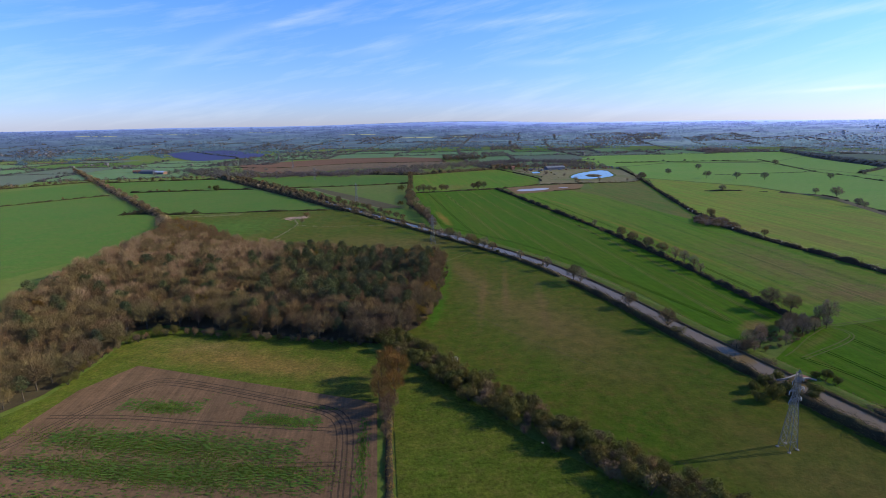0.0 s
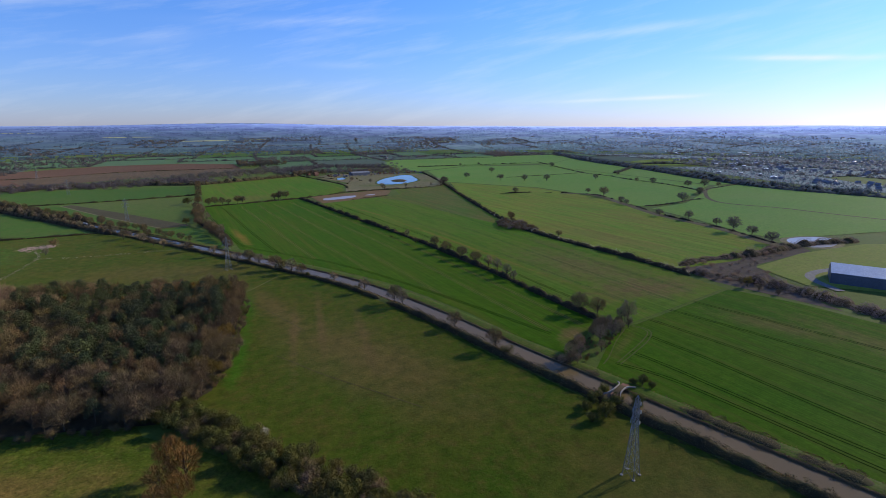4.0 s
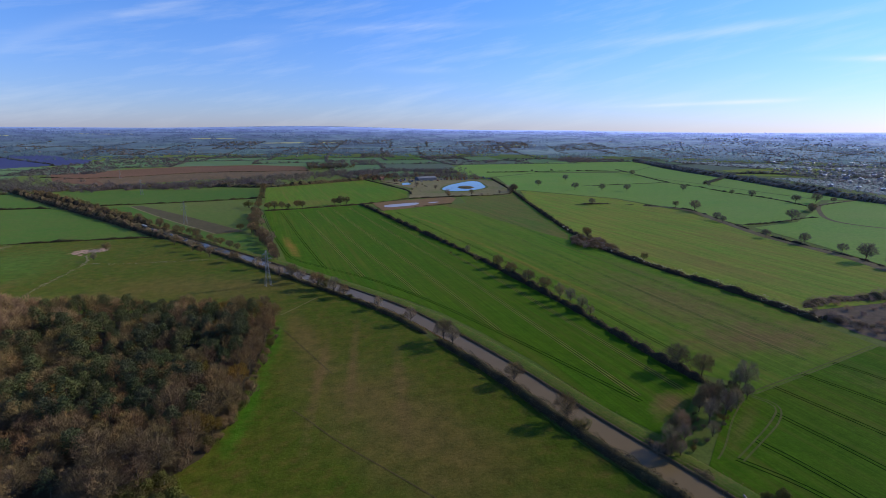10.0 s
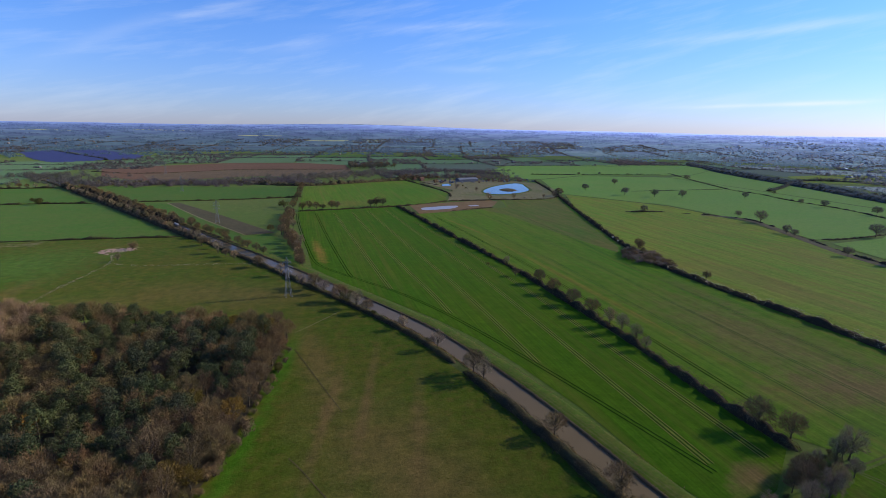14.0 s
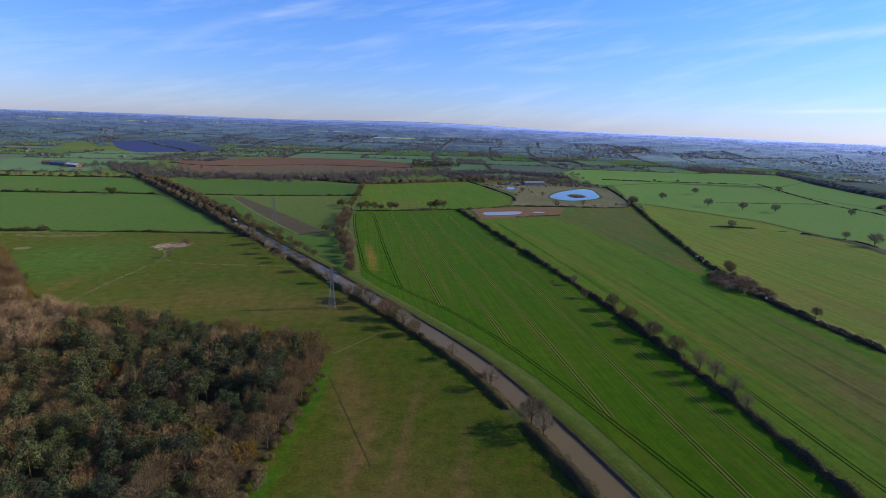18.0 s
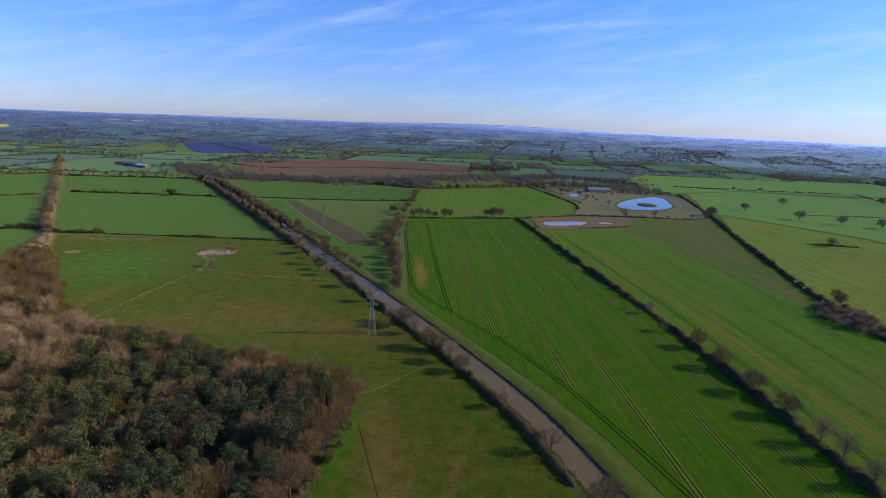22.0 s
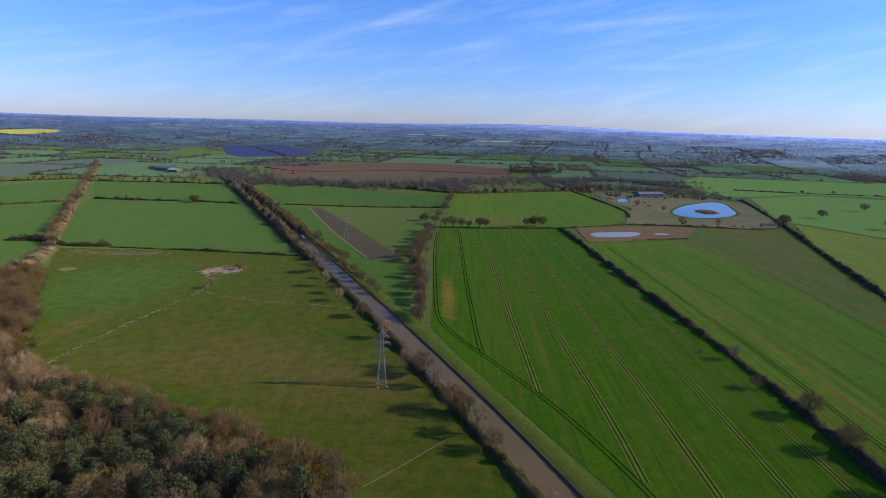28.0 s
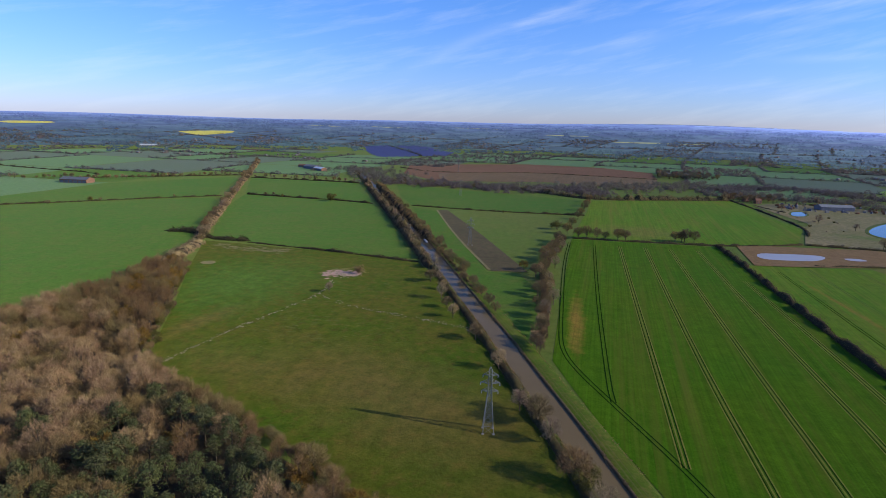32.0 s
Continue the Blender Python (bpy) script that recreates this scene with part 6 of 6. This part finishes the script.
for x, y, t, w, d in ((275, 1110, 20, 9, 6.5), (262, 1126, 30, 8, 6), (245, 1154, 60, 8, 6), (184, 1500, 10, 15, 9), (206, 1530, 5, 12, 8), (228, 1502, 15, 13, 9), (252, 1540, 0, 11, 8), (172, 1552, 40, 11, 8)):
    house(x, y, t, w, d, 5.2, M_BRICK, M_REDROOF if w < 13 else M_ROOF, "brick farmhouse with a tiled roof among trees")
rng = np.random.default_rng(44)
for x, y in scatter([(225, 1130), (240, 1180), (300, 1160), (320, 1135), (285, 1125), (268, 1112), (255, 1108)], 7, rng, 400):
    tree(("ash", "thorn", "oak")[int(rng.integers(3))], x, y, rng.uniform(0.5, 0.8), "leafless tree beside farmyard houses", "trees by the farmyard houses")
for x, y in scatter([(160, 1440), (170, 1570), (280, 1570), (290, 1470), (230, 1430)], 9, rng, 900):
    tree(("elm", "oak", "elm", "laurel")[int(rng.integers(4))], x, y, rng.uniform(0.6, 1.0), "tall leafless tree round distant farmhouses", "trees round the farmhouses")

# tracks round the pond and scrub in the yard
path_strip("yard_track", [(268, 905), (300, 930), (322, 960), (345, 1000), (385, 1040), (440, 1066), (486, 1058), (488, 1020), (470, 960)], 5, M_PALEGRASS, "pale worn track round a pond", 0.62)
path_strip("yard_track", [(262, 850), (300, 862), (330, 846), (380, 842), (430, 862), (470, 930)], 4, M_PALEGRASS, "pale worn track across rough ground", 0.62)
rng = np.random.default_rng(43)
for x, y in [(rng.uniform(255, 460), rng.normal(812, 5)) for _ in range(16)] + [(rng.uniform(270, 500), rng.normal(1118, 9)) for _ in range(34)] + [(rng.uniform(262, 330), rng.uniform(860, 1060)) for _ in range(16)]:
    tree(("scrub", "bush", "scrub", "ash")[int(rng.integers(4))], x, y, rng.uniform(0.4, 0.95), "tangled bush on rough ground round a farmyard", "bushes of the farmyard", "", "shrub")
# scrap, machines and heaps in the farmyard
rng = np.random.default_rng(40)
for i in range(110):
    x, y = rng.uniform(285, 510), rng.normal(1082, 18)
    if abs(x - 366) < 33 and abs(y - 1088) < 22 or y < 1052:
        continue
    bm = bmesh.new()
    w, d, h = rng.uniform(2, 6), rng.uniform(1.8, 3), rng.uniform(1.2, 2.8)
    box(bm, 0, 0, 0, w, d, h, bevel=0.15)
    box(bm, -w * 0.15, 0, h, w * 0.5, d * 0.85, h * 0.4, bevel=0.12)
    ob = tagged(part("machinery", bm, (M_RUST, M_RUST, M_DARKSHEET, M_BRICK, M_DARKSHEET, M_ROADWAY)[int(rng.integers(6))]), "parked farm machine or container in the yard", "machinery", "machines in the yard")
    ob.matrix_basis = pose(x, y, 0.3, 0, 0, rng.uniform(0, 180))

# stony hollow in the pasture
drift("hollow", [(-142, 543), (-132, 547), (-121, 549)], 3.6, 190, 5, 1.8, M_RUBBLE, "pinkish stony hollow in the pasture", 0.3, 71, "hollow")
drift("hollow_edge", [(-146, 541), (-140, 556), (-127, 562), (-117, 556)], 1.2, 70, 5, 1.0, M_BROWN, "worn brown rim of a stony hollow", 0.26, 72, "hollow")


def stones(pts, spread, count, size, label, name="stone_line"):
    """A line of half-buried stones: one joined part, as nobody could count them."""
    rng = np.random.default_rng(int(abs(pts[0][0])) + 3)
    line = smooth_line(pts, 1.5)
    bm = bmesh.new()
    for i in range(count):
        p = line[int(rng.integers(len(line)))] + rng.normal(0, spread, 2)
        r = bmesh.ops.create_icosphere(bm, subdivisions=1, radius=size * rng.uniform(0.4, 1.2), matrix=Matrix.Translation((*p, 0.25)) @ Matrix.Diagonal((1.3, 1, 0.6, 1)))
        for v in r["verts"]:
            v.co += Vector(rng.normal(0, 0.1 * size, 3))
    return tagged(part(name, bm, M_STONE), label, "stones", "", "stuff")


stones([(-141, 392), (-137, 427), (-133, 447), (-129, 468), (-124, 494), (-124, 509), (-130, 529)], 0.8, 170, 0.42, "line of pale half-buried stones across the pasture")
stones([(-122, 500), (-109, 492), (-85, 486), (-52, 484), (-14, 478)], 1.2, 120, 0.36, "broken line of pale stones across the pasture")
stones([(-140, 545), (-130, 546), (-122, 548)], 4, 150, 0.6, "heap of rubble in a stony hollow", "rubble")

# canal bridge: deck, curved parapets, piers
bridge = tagged(new("canal_bridge"), "small stone canal bridge with pale curved parapets", "bridge")
bridge.matrix_basis = pose(135.4, 104.4, 0, 0, 0, 20) @ Matrix.Diagonal((0.58, 0.9, 0.72, 1))
bm = bmesh.new()
spans = []
for i in range(13):
    u = i / 12 * 2 - 1
    z = 2.1 + 1.5 * (1 - u * u)
    spans.append([bm.verts.new(p) for p in ((u * 11, -1.6, z - 0.5), (u * 11, 1.6, z - 0.5), (u * 11, 1.6, z), (u * 11, -1.6, z))])
for a, b in zip(spans, spans[1:]):
    for q in range(4):
        bm.faces.new((a[q], a[(q + 1) % 4], b[(q + 1) % 4], b[q]))
bm.faces.new(spans[0][::-1])
bm.faces.new(spans[-1])
bmesh.ops.recalc_face_normals(bm, faces=bm.faces)
part("deck", bm, M_STRIP, bridge, "worn brown bridge deck")
for s in (-1, 1):
    bm = bmesh.new()
    spans = []
    for i in range(25):
        u = i / 24 * 2 - 1
        x, y, z = u * 12, s * (1.7 + 2.6 * abs(u) ** 3), 1.8 + 1.5 * (1 - u * u)
        spans.append([bm.verts.new(p) for p in ((x, y - 0.18, z), (x, y + 0.18, z), (x, y + 0.18, z + 0.75), (x, y + 0.26, z + 0.75), (x, y + 0.26, z + 0.95), (x, y - 0.26, z + 0.95), (x, y - 0.26, z + 0.75), (x, y - 0.18, z + 0.75))])
    for a, b in zip(spans, spans[1:]):
        for q in range(8):
            bm.faces.new((a[q], a[(q + 1) % 8], b[(q + 1) % 8], b[q]))
    bm.faces.new(spans[0][::-1])
    bm.faces.new(spans[-1])
    bmesh.ops.recalc_face_normals(bm, faces=bm.faces)
    part("parapet", bm, M_COPING, bridge)
    bm = bmesh.new()
    box(bm, s * 8.4, 0, -0.4, 5.0, 3.2, 3.4)
    part("abutment", bm, M_BRICK, bridge)

# narrowboat on the far canal
boat = tagged(new("narrowboat"), "dark narrowboat with a pale cabin moored on the canal", "boat")
boat.matrix_basis = pose(-108, 668, 0.45, 0, 0, 120)
bm = bmesh.new()
box(bm, 0, 0, -0.2, 15, 2.1, 0.9, bevel=0.3)
part("hull", bm, M_DARKSHEET, boat)
bm = bmesh.new()
box(bm, -0.8, 0, 0.7, 10.5, 1.7, 0.9, bevel=0.12)
part("cabin", bm, M_WHITEWALL, boat)

# ---- solar farm ----
hedge([(-790, 2165), (-660, 2010), (-505, 1770)], 5, 9, "dark hedge between two blocks of solar panels", M_FARLEAF, per_m=9, size=1.6)
SOLAR = ([(-860, 2090), (-790, 2160), (-690, 2060), (-600, 1960), (-504, 1773), (-600, 1660), (-700, 1800)], [(-770, 2170), (-740, 2260), (-590, 2140), (-460, 1985), (-440, 1840), (-500, 1760), (-640, 2030)])
for ring in SOLAR:
    for y in np.arange(1665, 2260, 20):
        xs = [x for x in np.arange(-900, -400, 6.0) if inside(x, y, ring)]
        if len(xs) < 4:
            continue
        x0, x1 = xs[0], xs[-1]
        mid = float(rise((x0 + x1) / 2, y))
        root = tagged(new("solar_array"), "long row of dark blue solar panels on grass", "solar panels", "rows of solar panels")
        bm = bmesh.new()
        bmesh.ops.create_cube(bm, size=1, matrix=Matrix.Translation(((x0 + x1) / 2, y, mid + 2.0)) @ Matrix.Rotation(radians(18), 4, "X") @ Matrix.Diagonal((x1 - x0, 11, 0.2, 1)))
        part("panel", bm, M_PANEL, root)
        bm = bmesh.new()
        for k in range(8):
            box(bm, x0 + (k + 0.5) * (x1 - x0) / 8, y, mid - 0.2, 0.3, 0.3, 2.2)
        part("posts", bm, M_STEEL, root)

# ---- far fields, hedges, trees and houses ----
rng = np.random.default_rng(77)
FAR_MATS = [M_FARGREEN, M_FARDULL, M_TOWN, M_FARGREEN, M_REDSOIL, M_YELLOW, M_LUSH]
CELLS = []


def split(x0, y0, x1, y1, want):
    w, h = x1 - x0, y1 - y0
    if max(w, h) < want * rng.uniform(0.9, 1.9):
        CELLS.append((x0, y0, x1, y1))
    elif w > h:
        m = x0 + w * rng.uniform(0.36, 0.64)
        split(x0, y0, m, y1, want), split(m, y0, x1, y1, want)
    else:
        m = y0 + h * rng.uniform(0.36, 0.64)
        split(x0, y0, x1, m, want), split(x0, m, x1, y1, want)


split(-2700, -200, -770, 2750, 230)
split(-770, 1120, 1000, 2750, 210)
split(1000, -600, 2700, 2750, 230)


def skew(x, y):
    """Bends the far field pattern, so that its lines are not square."""
    return x + 60 * np.sin(y / 420) + 0.18 * (y - 1100) * np.clip((y - 1100) / 400, 0, 1), y + 50 * np.sin(x / 510 + 1)


RED = [(-460, 1380), (-350, 1470), (-52, 1720), (245, 1450), (205, 1280), (20, 1275), (-169, 1120), (-310, 1180)]
TOWN = [(1010, 350), (1060, 560), (1250, 720), (1500, 1300), (1650, 1900), (3000, 2600), (3000, -600), (1000, -300)]
fv, ff, at = [], [[] for _ in FAR_MATS], 0
hp, tp, sp = [], [], []
for x0, y0, x1, y1 in CELLS:
    cx, cy = skew((x0 + x1) / 2, (y0 + y1) / 2)
    dist = math.hypot(cx - 20, cy - 80)
    if dist > 2680 or inside(cx, cy, RED) or (-830 < cx < -380 and 1690 < cy < 2280) or (480 < cx < 1320 and cy < 1530):
        continue
    g, n = 3.0, 4
    k = int(rng.choice(7, p=[0.46, 0.28, 0.0, 0.10, 0.06, 0.0, 0.10]))
    town = inside(cx, cy, TOWN)
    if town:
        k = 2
    us = np.linspace(0, 1, n + 1)
    gx, gy = np.meshgrid(x0 + g + (x1 - x0 - 2 * g) * us, y0 + g + (y1 - y0 - 2 * g) * us)
    sx, sy = skew(gx.ravel(), gy.ravel())
    fv.append(np.column_stack([sx, sy, rise(sx, sy) + 0.35]))
    i = (np.arange(n)[:, None] * (n + 1) + np.arange(n)[None]).ravel() + at
    ff[k].append(np.stack([i, i + 1, i + n + 2, i + n + 1], 1))
    at += (n + 1) ** 2
    for (ax, ay), (bx, by) in (((x0, y0), (x1, y0)), ((x0, y0), (x0, y1))):
        if rng.uniform() < 0.12:
            continue
        ln = math.hypot(bx - ax, by - ay)
        step = 5 if dist < 1800 else 8
        u = np.linspace(0, 1, max(2, int(ln / step)))
        qx, qy = skew(ax + (bx - ax) * u, ay + (by - ay) * u)
        thick = rng.uniform(1.2, 3.2)
        hp += [(x, y, thick * rng.uniform(0.7, 1.3), step) for x, y in zip(qx, qy)]
        for _ in range(int(ln / rng.uniform(6, 20))):
            v = rng.uniform()
            tx, ty = skew(ax + (bx - ax) * v, ay + (by - ay) * v)
            tp.append((tx + rng.normal(0, 3), ty + rng.normal(0, 3), rng.uniform(3.0, 6.8)))
    if town:
        for _ in range(400):
            tx, ty = skew(rng.uniform(x0, x1), rng.uniform(y0, y1))
            sp.append((tx, ty, rng.uniform(2.2, 4.2)))
    if rng.uniform() < 0.3 and not town:
        for _ in range(130):
            tx, ty = skew(rng.uniform(x0, x1), rng.uniform(y0, y1))
            tp.append((tx, ty, rng.uniform(4, 7)))
groups = [np.vstack(g) if g else np.zeros((0, 4), int) for g in ff]
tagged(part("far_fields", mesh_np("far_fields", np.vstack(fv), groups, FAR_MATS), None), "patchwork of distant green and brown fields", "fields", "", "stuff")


def clouds_of(points, sizes, heights, per, fine=1.0):
    """Many small far crowns: flakes in lumpy heaps."""
    m = len(points)
    g = rng.normal(size=(m, per, 3))
    g /= np.linalg.norm(g, axis=2)[:, :, None]
    g[:, :, 2] = np.abs(g[:, :, 2])
    r = np.asarray(sizes)[:, None, None] * rng.uniform(0.55, 1.05, (m, per, 1))
    c = np.column_stack([points, rise(points[:, 0], points[:, 1])])[:, None] + g * r * np.stack([np.ones(m), np.ones(m), np.asarray(heights)], 1)[:, None]
    s = (np.asarray(sizes)[:, None] * fine * rng.uniform(0.5, 0.95, (m, per))).ravel()
    return flakes(c.reshape(-1, 3), s, rng, g.reshape(-1, 3))


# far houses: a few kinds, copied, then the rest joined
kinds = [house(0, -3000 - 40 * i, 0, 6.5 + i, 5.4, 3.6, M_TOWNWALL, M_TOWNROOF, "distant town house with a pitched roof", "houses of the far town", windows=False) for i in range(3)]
cottages = [house(0, -3200 - 40 * i, 0, 9 + i, 7, 4.6, M_FARWALL, (M_FARROOF, M_REDROOF, M_FARROOF)[i], "distant brick country house with a pitched roof", "houses of the far country", windows=False) for i in range(3)]
homes = []
while len(homes) < 1500:
    x, y = rng.uniform(1030, 2700), rng.uniform(-200, 2300)
    if inside(x, y, TOWN) and math.sin(x / 70 + math.sin(y / 90)) > -0.2:
        homes.append((x, y))
for cx, cy, r, k in ((-820, 1520, 90, 12), (-1300, 2000, 160, 26), (-600, 2450, 240, 22), (0, 2400, 260, 30), (500, 2250, 220, 20), (720, 1620, 110, 16), (1000, 2400, 260, 26), (-1200, 1500, 120, 6)):
    homes += [(cx + rng.normal(0, r), cy + rng.normal(0, r * 0.5)) for _ in range(k)]
for x, y in homes[1500:]:
    tp += [(x + rng.normal(0, 16), y + rng.normal(0, 10), rng.uniform(3, 6)) for _ in range(5)]
homes.sort(key=lambda p: math.hypot(*p))
for x, y in homes[:230]:
    o = (kinds if inside(x, y, TOWN) else cottages)[int(rng.integers(3))]
    copy_thing(o, pose(x, y, float(rise(x, y)), 0, 0, rng.choice([12, 35, 80, 102, 125]) + rng.normal(0, 5)))
for o in kinds + cottages:
    for q in (*o.children_recursive, o):
        bpy.data.objects.remove(q)
for urban in (True, False):
    wv, wf, rf, pf, at = [], [], [], [], 0
    for x, y in homes[230:]:
        if bool(inside(x, y, TOWN)) != urban:
            continue
        a, w, d, h = radians(rng.choice([12, 35, 80, 102, 125])), rng.uniform(6, 9.5), rng.uniform(5, 6), rng.uniform(3.2, 4.0)
        c, s = math.cos(a), math.sin(a)
        P = np.array([(-w / 2, -d / 2, 0), (w / 2, -d / 2, 0), (w / 2, d / 2, 0), (-w / 2, d / 2, 0), (-w / 2, -d / 2, h), (w / 2, -d / 2, h), (w / 2, d / 2, h), (-w / 2, d / 2, h), (-w / 2, 0, h + 1.9), (w / 2, 0, h + 1.9)])
        Q = np.column_stack([P[:, 0] * c - P[:, 1] * s + x, P[:, 0] * s + P[:, 1] * c + y, P[:, 2] + float(rise(x, y))])
        wv.append(Q)
        wf += [(at + i, at + j, at + j + 4, at + i + 4) for i, j in ((0, 1), (1, 2), (2, 3), (3, 0))]
        wf += [(at + 5, at + 6, at + 9, at + 9), (at + 7, at + 4, at + 8, at + 8)]
        # in town, roofs picked at random are pale to imitate sun glints
        (pf if rng.uniform() < 0.15 else rf).extend([(at + 4, at + 5, at + 9, at + 8), (at + 6, at + 7, at + 8, at + 9)])
        at += 10
    tris = [(q[0], q[1], q[2]) for q in wf if q[2] == q[3]]
    quads = [q for q in wf if q[2] != q[3]]
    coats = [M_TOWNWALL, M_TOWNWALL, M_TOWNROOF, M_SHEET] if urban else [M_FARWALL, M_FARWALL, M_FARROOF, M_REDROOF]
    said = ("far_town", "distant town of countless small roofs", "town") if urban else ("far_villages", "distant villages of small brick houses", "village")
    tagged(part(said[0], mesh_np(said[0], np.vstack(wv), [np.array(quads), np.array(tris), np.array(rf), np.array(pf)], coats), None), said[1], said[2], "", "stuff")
for x, y, w in ((1113, 724, 20), (1128, 680, 18), (1134, 640, 20), (1100, 592, 30), (1230, 760, 20), (1290, 720, 26), (1330, 800, 24), (1260, 660, 18), (1879, 1161, 40), (1851, 1102, 36), (1700, 1300, 40), (1600, 1020, 26)):
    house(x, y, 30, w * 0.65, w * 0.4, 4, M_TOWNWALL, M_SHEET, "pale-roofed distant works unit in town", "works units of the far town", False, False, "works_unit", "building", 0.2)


# trees between the railway and the first streets
sp += [(x, y, rng.uniform(2.4, 4.6)) for x, y in scatter([(1030, 560), (1100, 760), (1150, 900), (1240, 860), (1330, 760), (1250, 600), (1150, 460), (1120, 200), (1010, 260), (1000, 460)], 9.0, rng, 9000)]
hp, tp, sp = np.array(hp), np.array(tp), np.array(sp)
for few, m, lab in ((sp[::2], M_TOWNLEAF, "countless pale hazy trees between the roofs of a town"), (sp[1::2], M_TOWNTREE, "countless blue-hazed trees between the roofs of a town")):
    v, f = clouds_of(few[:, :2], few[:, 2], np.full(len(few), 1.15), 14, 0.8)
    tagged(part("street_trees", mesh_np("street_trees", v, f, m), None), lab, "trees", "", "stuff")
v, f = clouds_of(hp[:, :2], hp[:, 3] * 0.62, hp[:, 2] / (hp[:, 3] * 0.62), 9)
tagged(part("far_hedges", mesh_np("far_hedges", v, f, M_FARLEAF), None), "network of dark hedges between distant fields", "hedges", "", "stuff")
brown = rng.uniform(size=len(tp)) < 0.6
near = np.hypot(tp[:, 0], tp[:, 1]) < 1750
for sel, nm, mat, lab in ((brown, "far_bare_trees", M_FARTWIG, "countless distant leafless brown trees greyed with haze"), (~brown, "far_green_trees", M_FARLEAF, "countless distant green trees tinted with blue haze")):
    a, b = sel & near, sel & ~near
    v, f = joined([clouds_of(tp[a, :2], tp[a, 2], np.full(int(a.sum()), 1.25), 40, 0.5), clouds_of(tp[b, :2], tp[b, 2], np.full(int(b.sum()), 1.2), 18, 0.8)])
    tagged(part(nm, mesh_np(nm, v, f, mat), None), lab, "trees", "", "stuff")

# bushes breaking the line of the long hedges
rng = np.random.default_rng(52)
for pts, gap in (([(165, 690), (171, 607), (180, 508), (188, 430), (190, 378), (191, 317), (192, 270), (190, 235)], 8), ([(455, 854), (404, 709), (364, 587), (326, 466), (312, 400), (312, 330), (317, 278), (317, 237)], 9)):
    for x, y in smooth_line(pts, gap):
        tree("thorn", x + rng.normal(0, 0.8), y + rng.normal(0, 2), rng.uniform(0.55, 0.95), "shaggy thorn bush in a field hedge", "bushes of the field hedges", "", "shrub")
# scrub on the bare ground behind the hedge
for x, y in scatter([(322, 190), (330, 220), (362, 230), (436, 214), (470, 212), (400, 204), (350, 160), (336, 130)], 8.0, rng, 2500):
    if rng.uniform() < 0.8:
        tree("scrub", x, y, rng.uniform(0.5, 1.2), "low tangled bush on scrubby ground", "bushes of the scrubland", "", "shrub")
for x, y in scatter([(296, 424), (304, 446), (322, 454), (334, 440), (326, 416), (320, 390), (310, 396), (302, 410)], 3.4, rng, 900):
    tree("thorn" if rng.uniform() < 0.5 else "scrub", x, y, rng.uniform(1.0, 1.6), "grey-brown thorn bush swelling out of a hedge", "thorn bushes in the hedge", "", "shrub")
# service road beside the works
path_strip("service_road", [(372, 132), (381, 152), (392, 163), (410, 166), (428, 163)], 6.5, M_ROADWAY, "worn concrete service road round a works building", 0.5)
# flowering rape, far off
for x, y, w, d in ((-1500, 2900, 200, 60), (-1150, 3050, 240, 60), (-150, 2950, 220, 50), (260, 2700, 380, 60), (-700, 3300, 260, 80), (1250, 2300, 200, 60)):
    ob = poly_sheet("rape_field", rounded([(x - w / 2, y - d / 2), (x + w / 2, y - d / 3), (x + w / 2, y + d / 2), (x - w / 2, y + d / 3)]), 0, M_PALERAPE, "pale yellow distant field of rape")
    for v in ob.data.vertices:
        v.co.z = float(rise(v.co.x, v.co.y)) + 1.5
for ring in RAPE:
    ob = poly_sheet("rape_field", rounded(ring), 0, M_YELLOW, "bright yellow field of flowering rape")
    for v in ob.data.vertices:
        v.co.z = float(rise(v.co.x, v.co.y)) + 3.0

# broad tree belts round the red field
rng = np.random.default_rng(61)
for pts, spread, gap in (([(-330, 1100), (-240, 1100), (-156, 1085), (-78, 1105), (5, 1120), (48, 1098)], 12, 5), ([(-60, 1110), (60, 1200), (180, 1270), (250, 1310)], 16, 6), ([(-480, 1300), (-420, 1200), (-330, 1110)], 20, 6), ([(240, 1180), (330, 1200), (420, 1180), (480, 1120)], 12, 8), ([(250, 1200), (290, 1320), (360, 1345), (430, 1310), (500, 1240)], 10, 7), ([(1090, 1540), (1120, 1600), (1150, 1720), (1230, 1770)], 16, 7)):
    line = smooth_line(pts, gap)
    p = np.vstack([line + rng.normal(0, spread * 1.9, line.shape) for _ in range(5)])
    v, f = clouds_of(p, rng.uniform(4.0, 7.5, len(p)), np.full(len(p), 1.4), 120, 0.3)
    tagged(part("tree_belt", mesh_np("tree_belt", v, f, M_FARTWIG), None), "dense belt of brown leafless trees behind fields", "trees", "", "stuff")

# bushes standing in the hedges of the far grass fields
for x, y, k in ((-605, 678, 1.3), (-582, 716, 1.5), (-575, 724, 1.2), (-330, 884, 1.6), (-322, 884, 1.3), (-420, 858, 1.2), (-408, 860, 1.3), (-520, 790, 1.0), (-770, 930, 1.4), (-690, 1002, 1.2)):
    tree("bush" if y in (884, 716) else "thorn", x, y, k, "rounded bush standing in a field hedge", "bushes of the far hedges", "", "shrub")
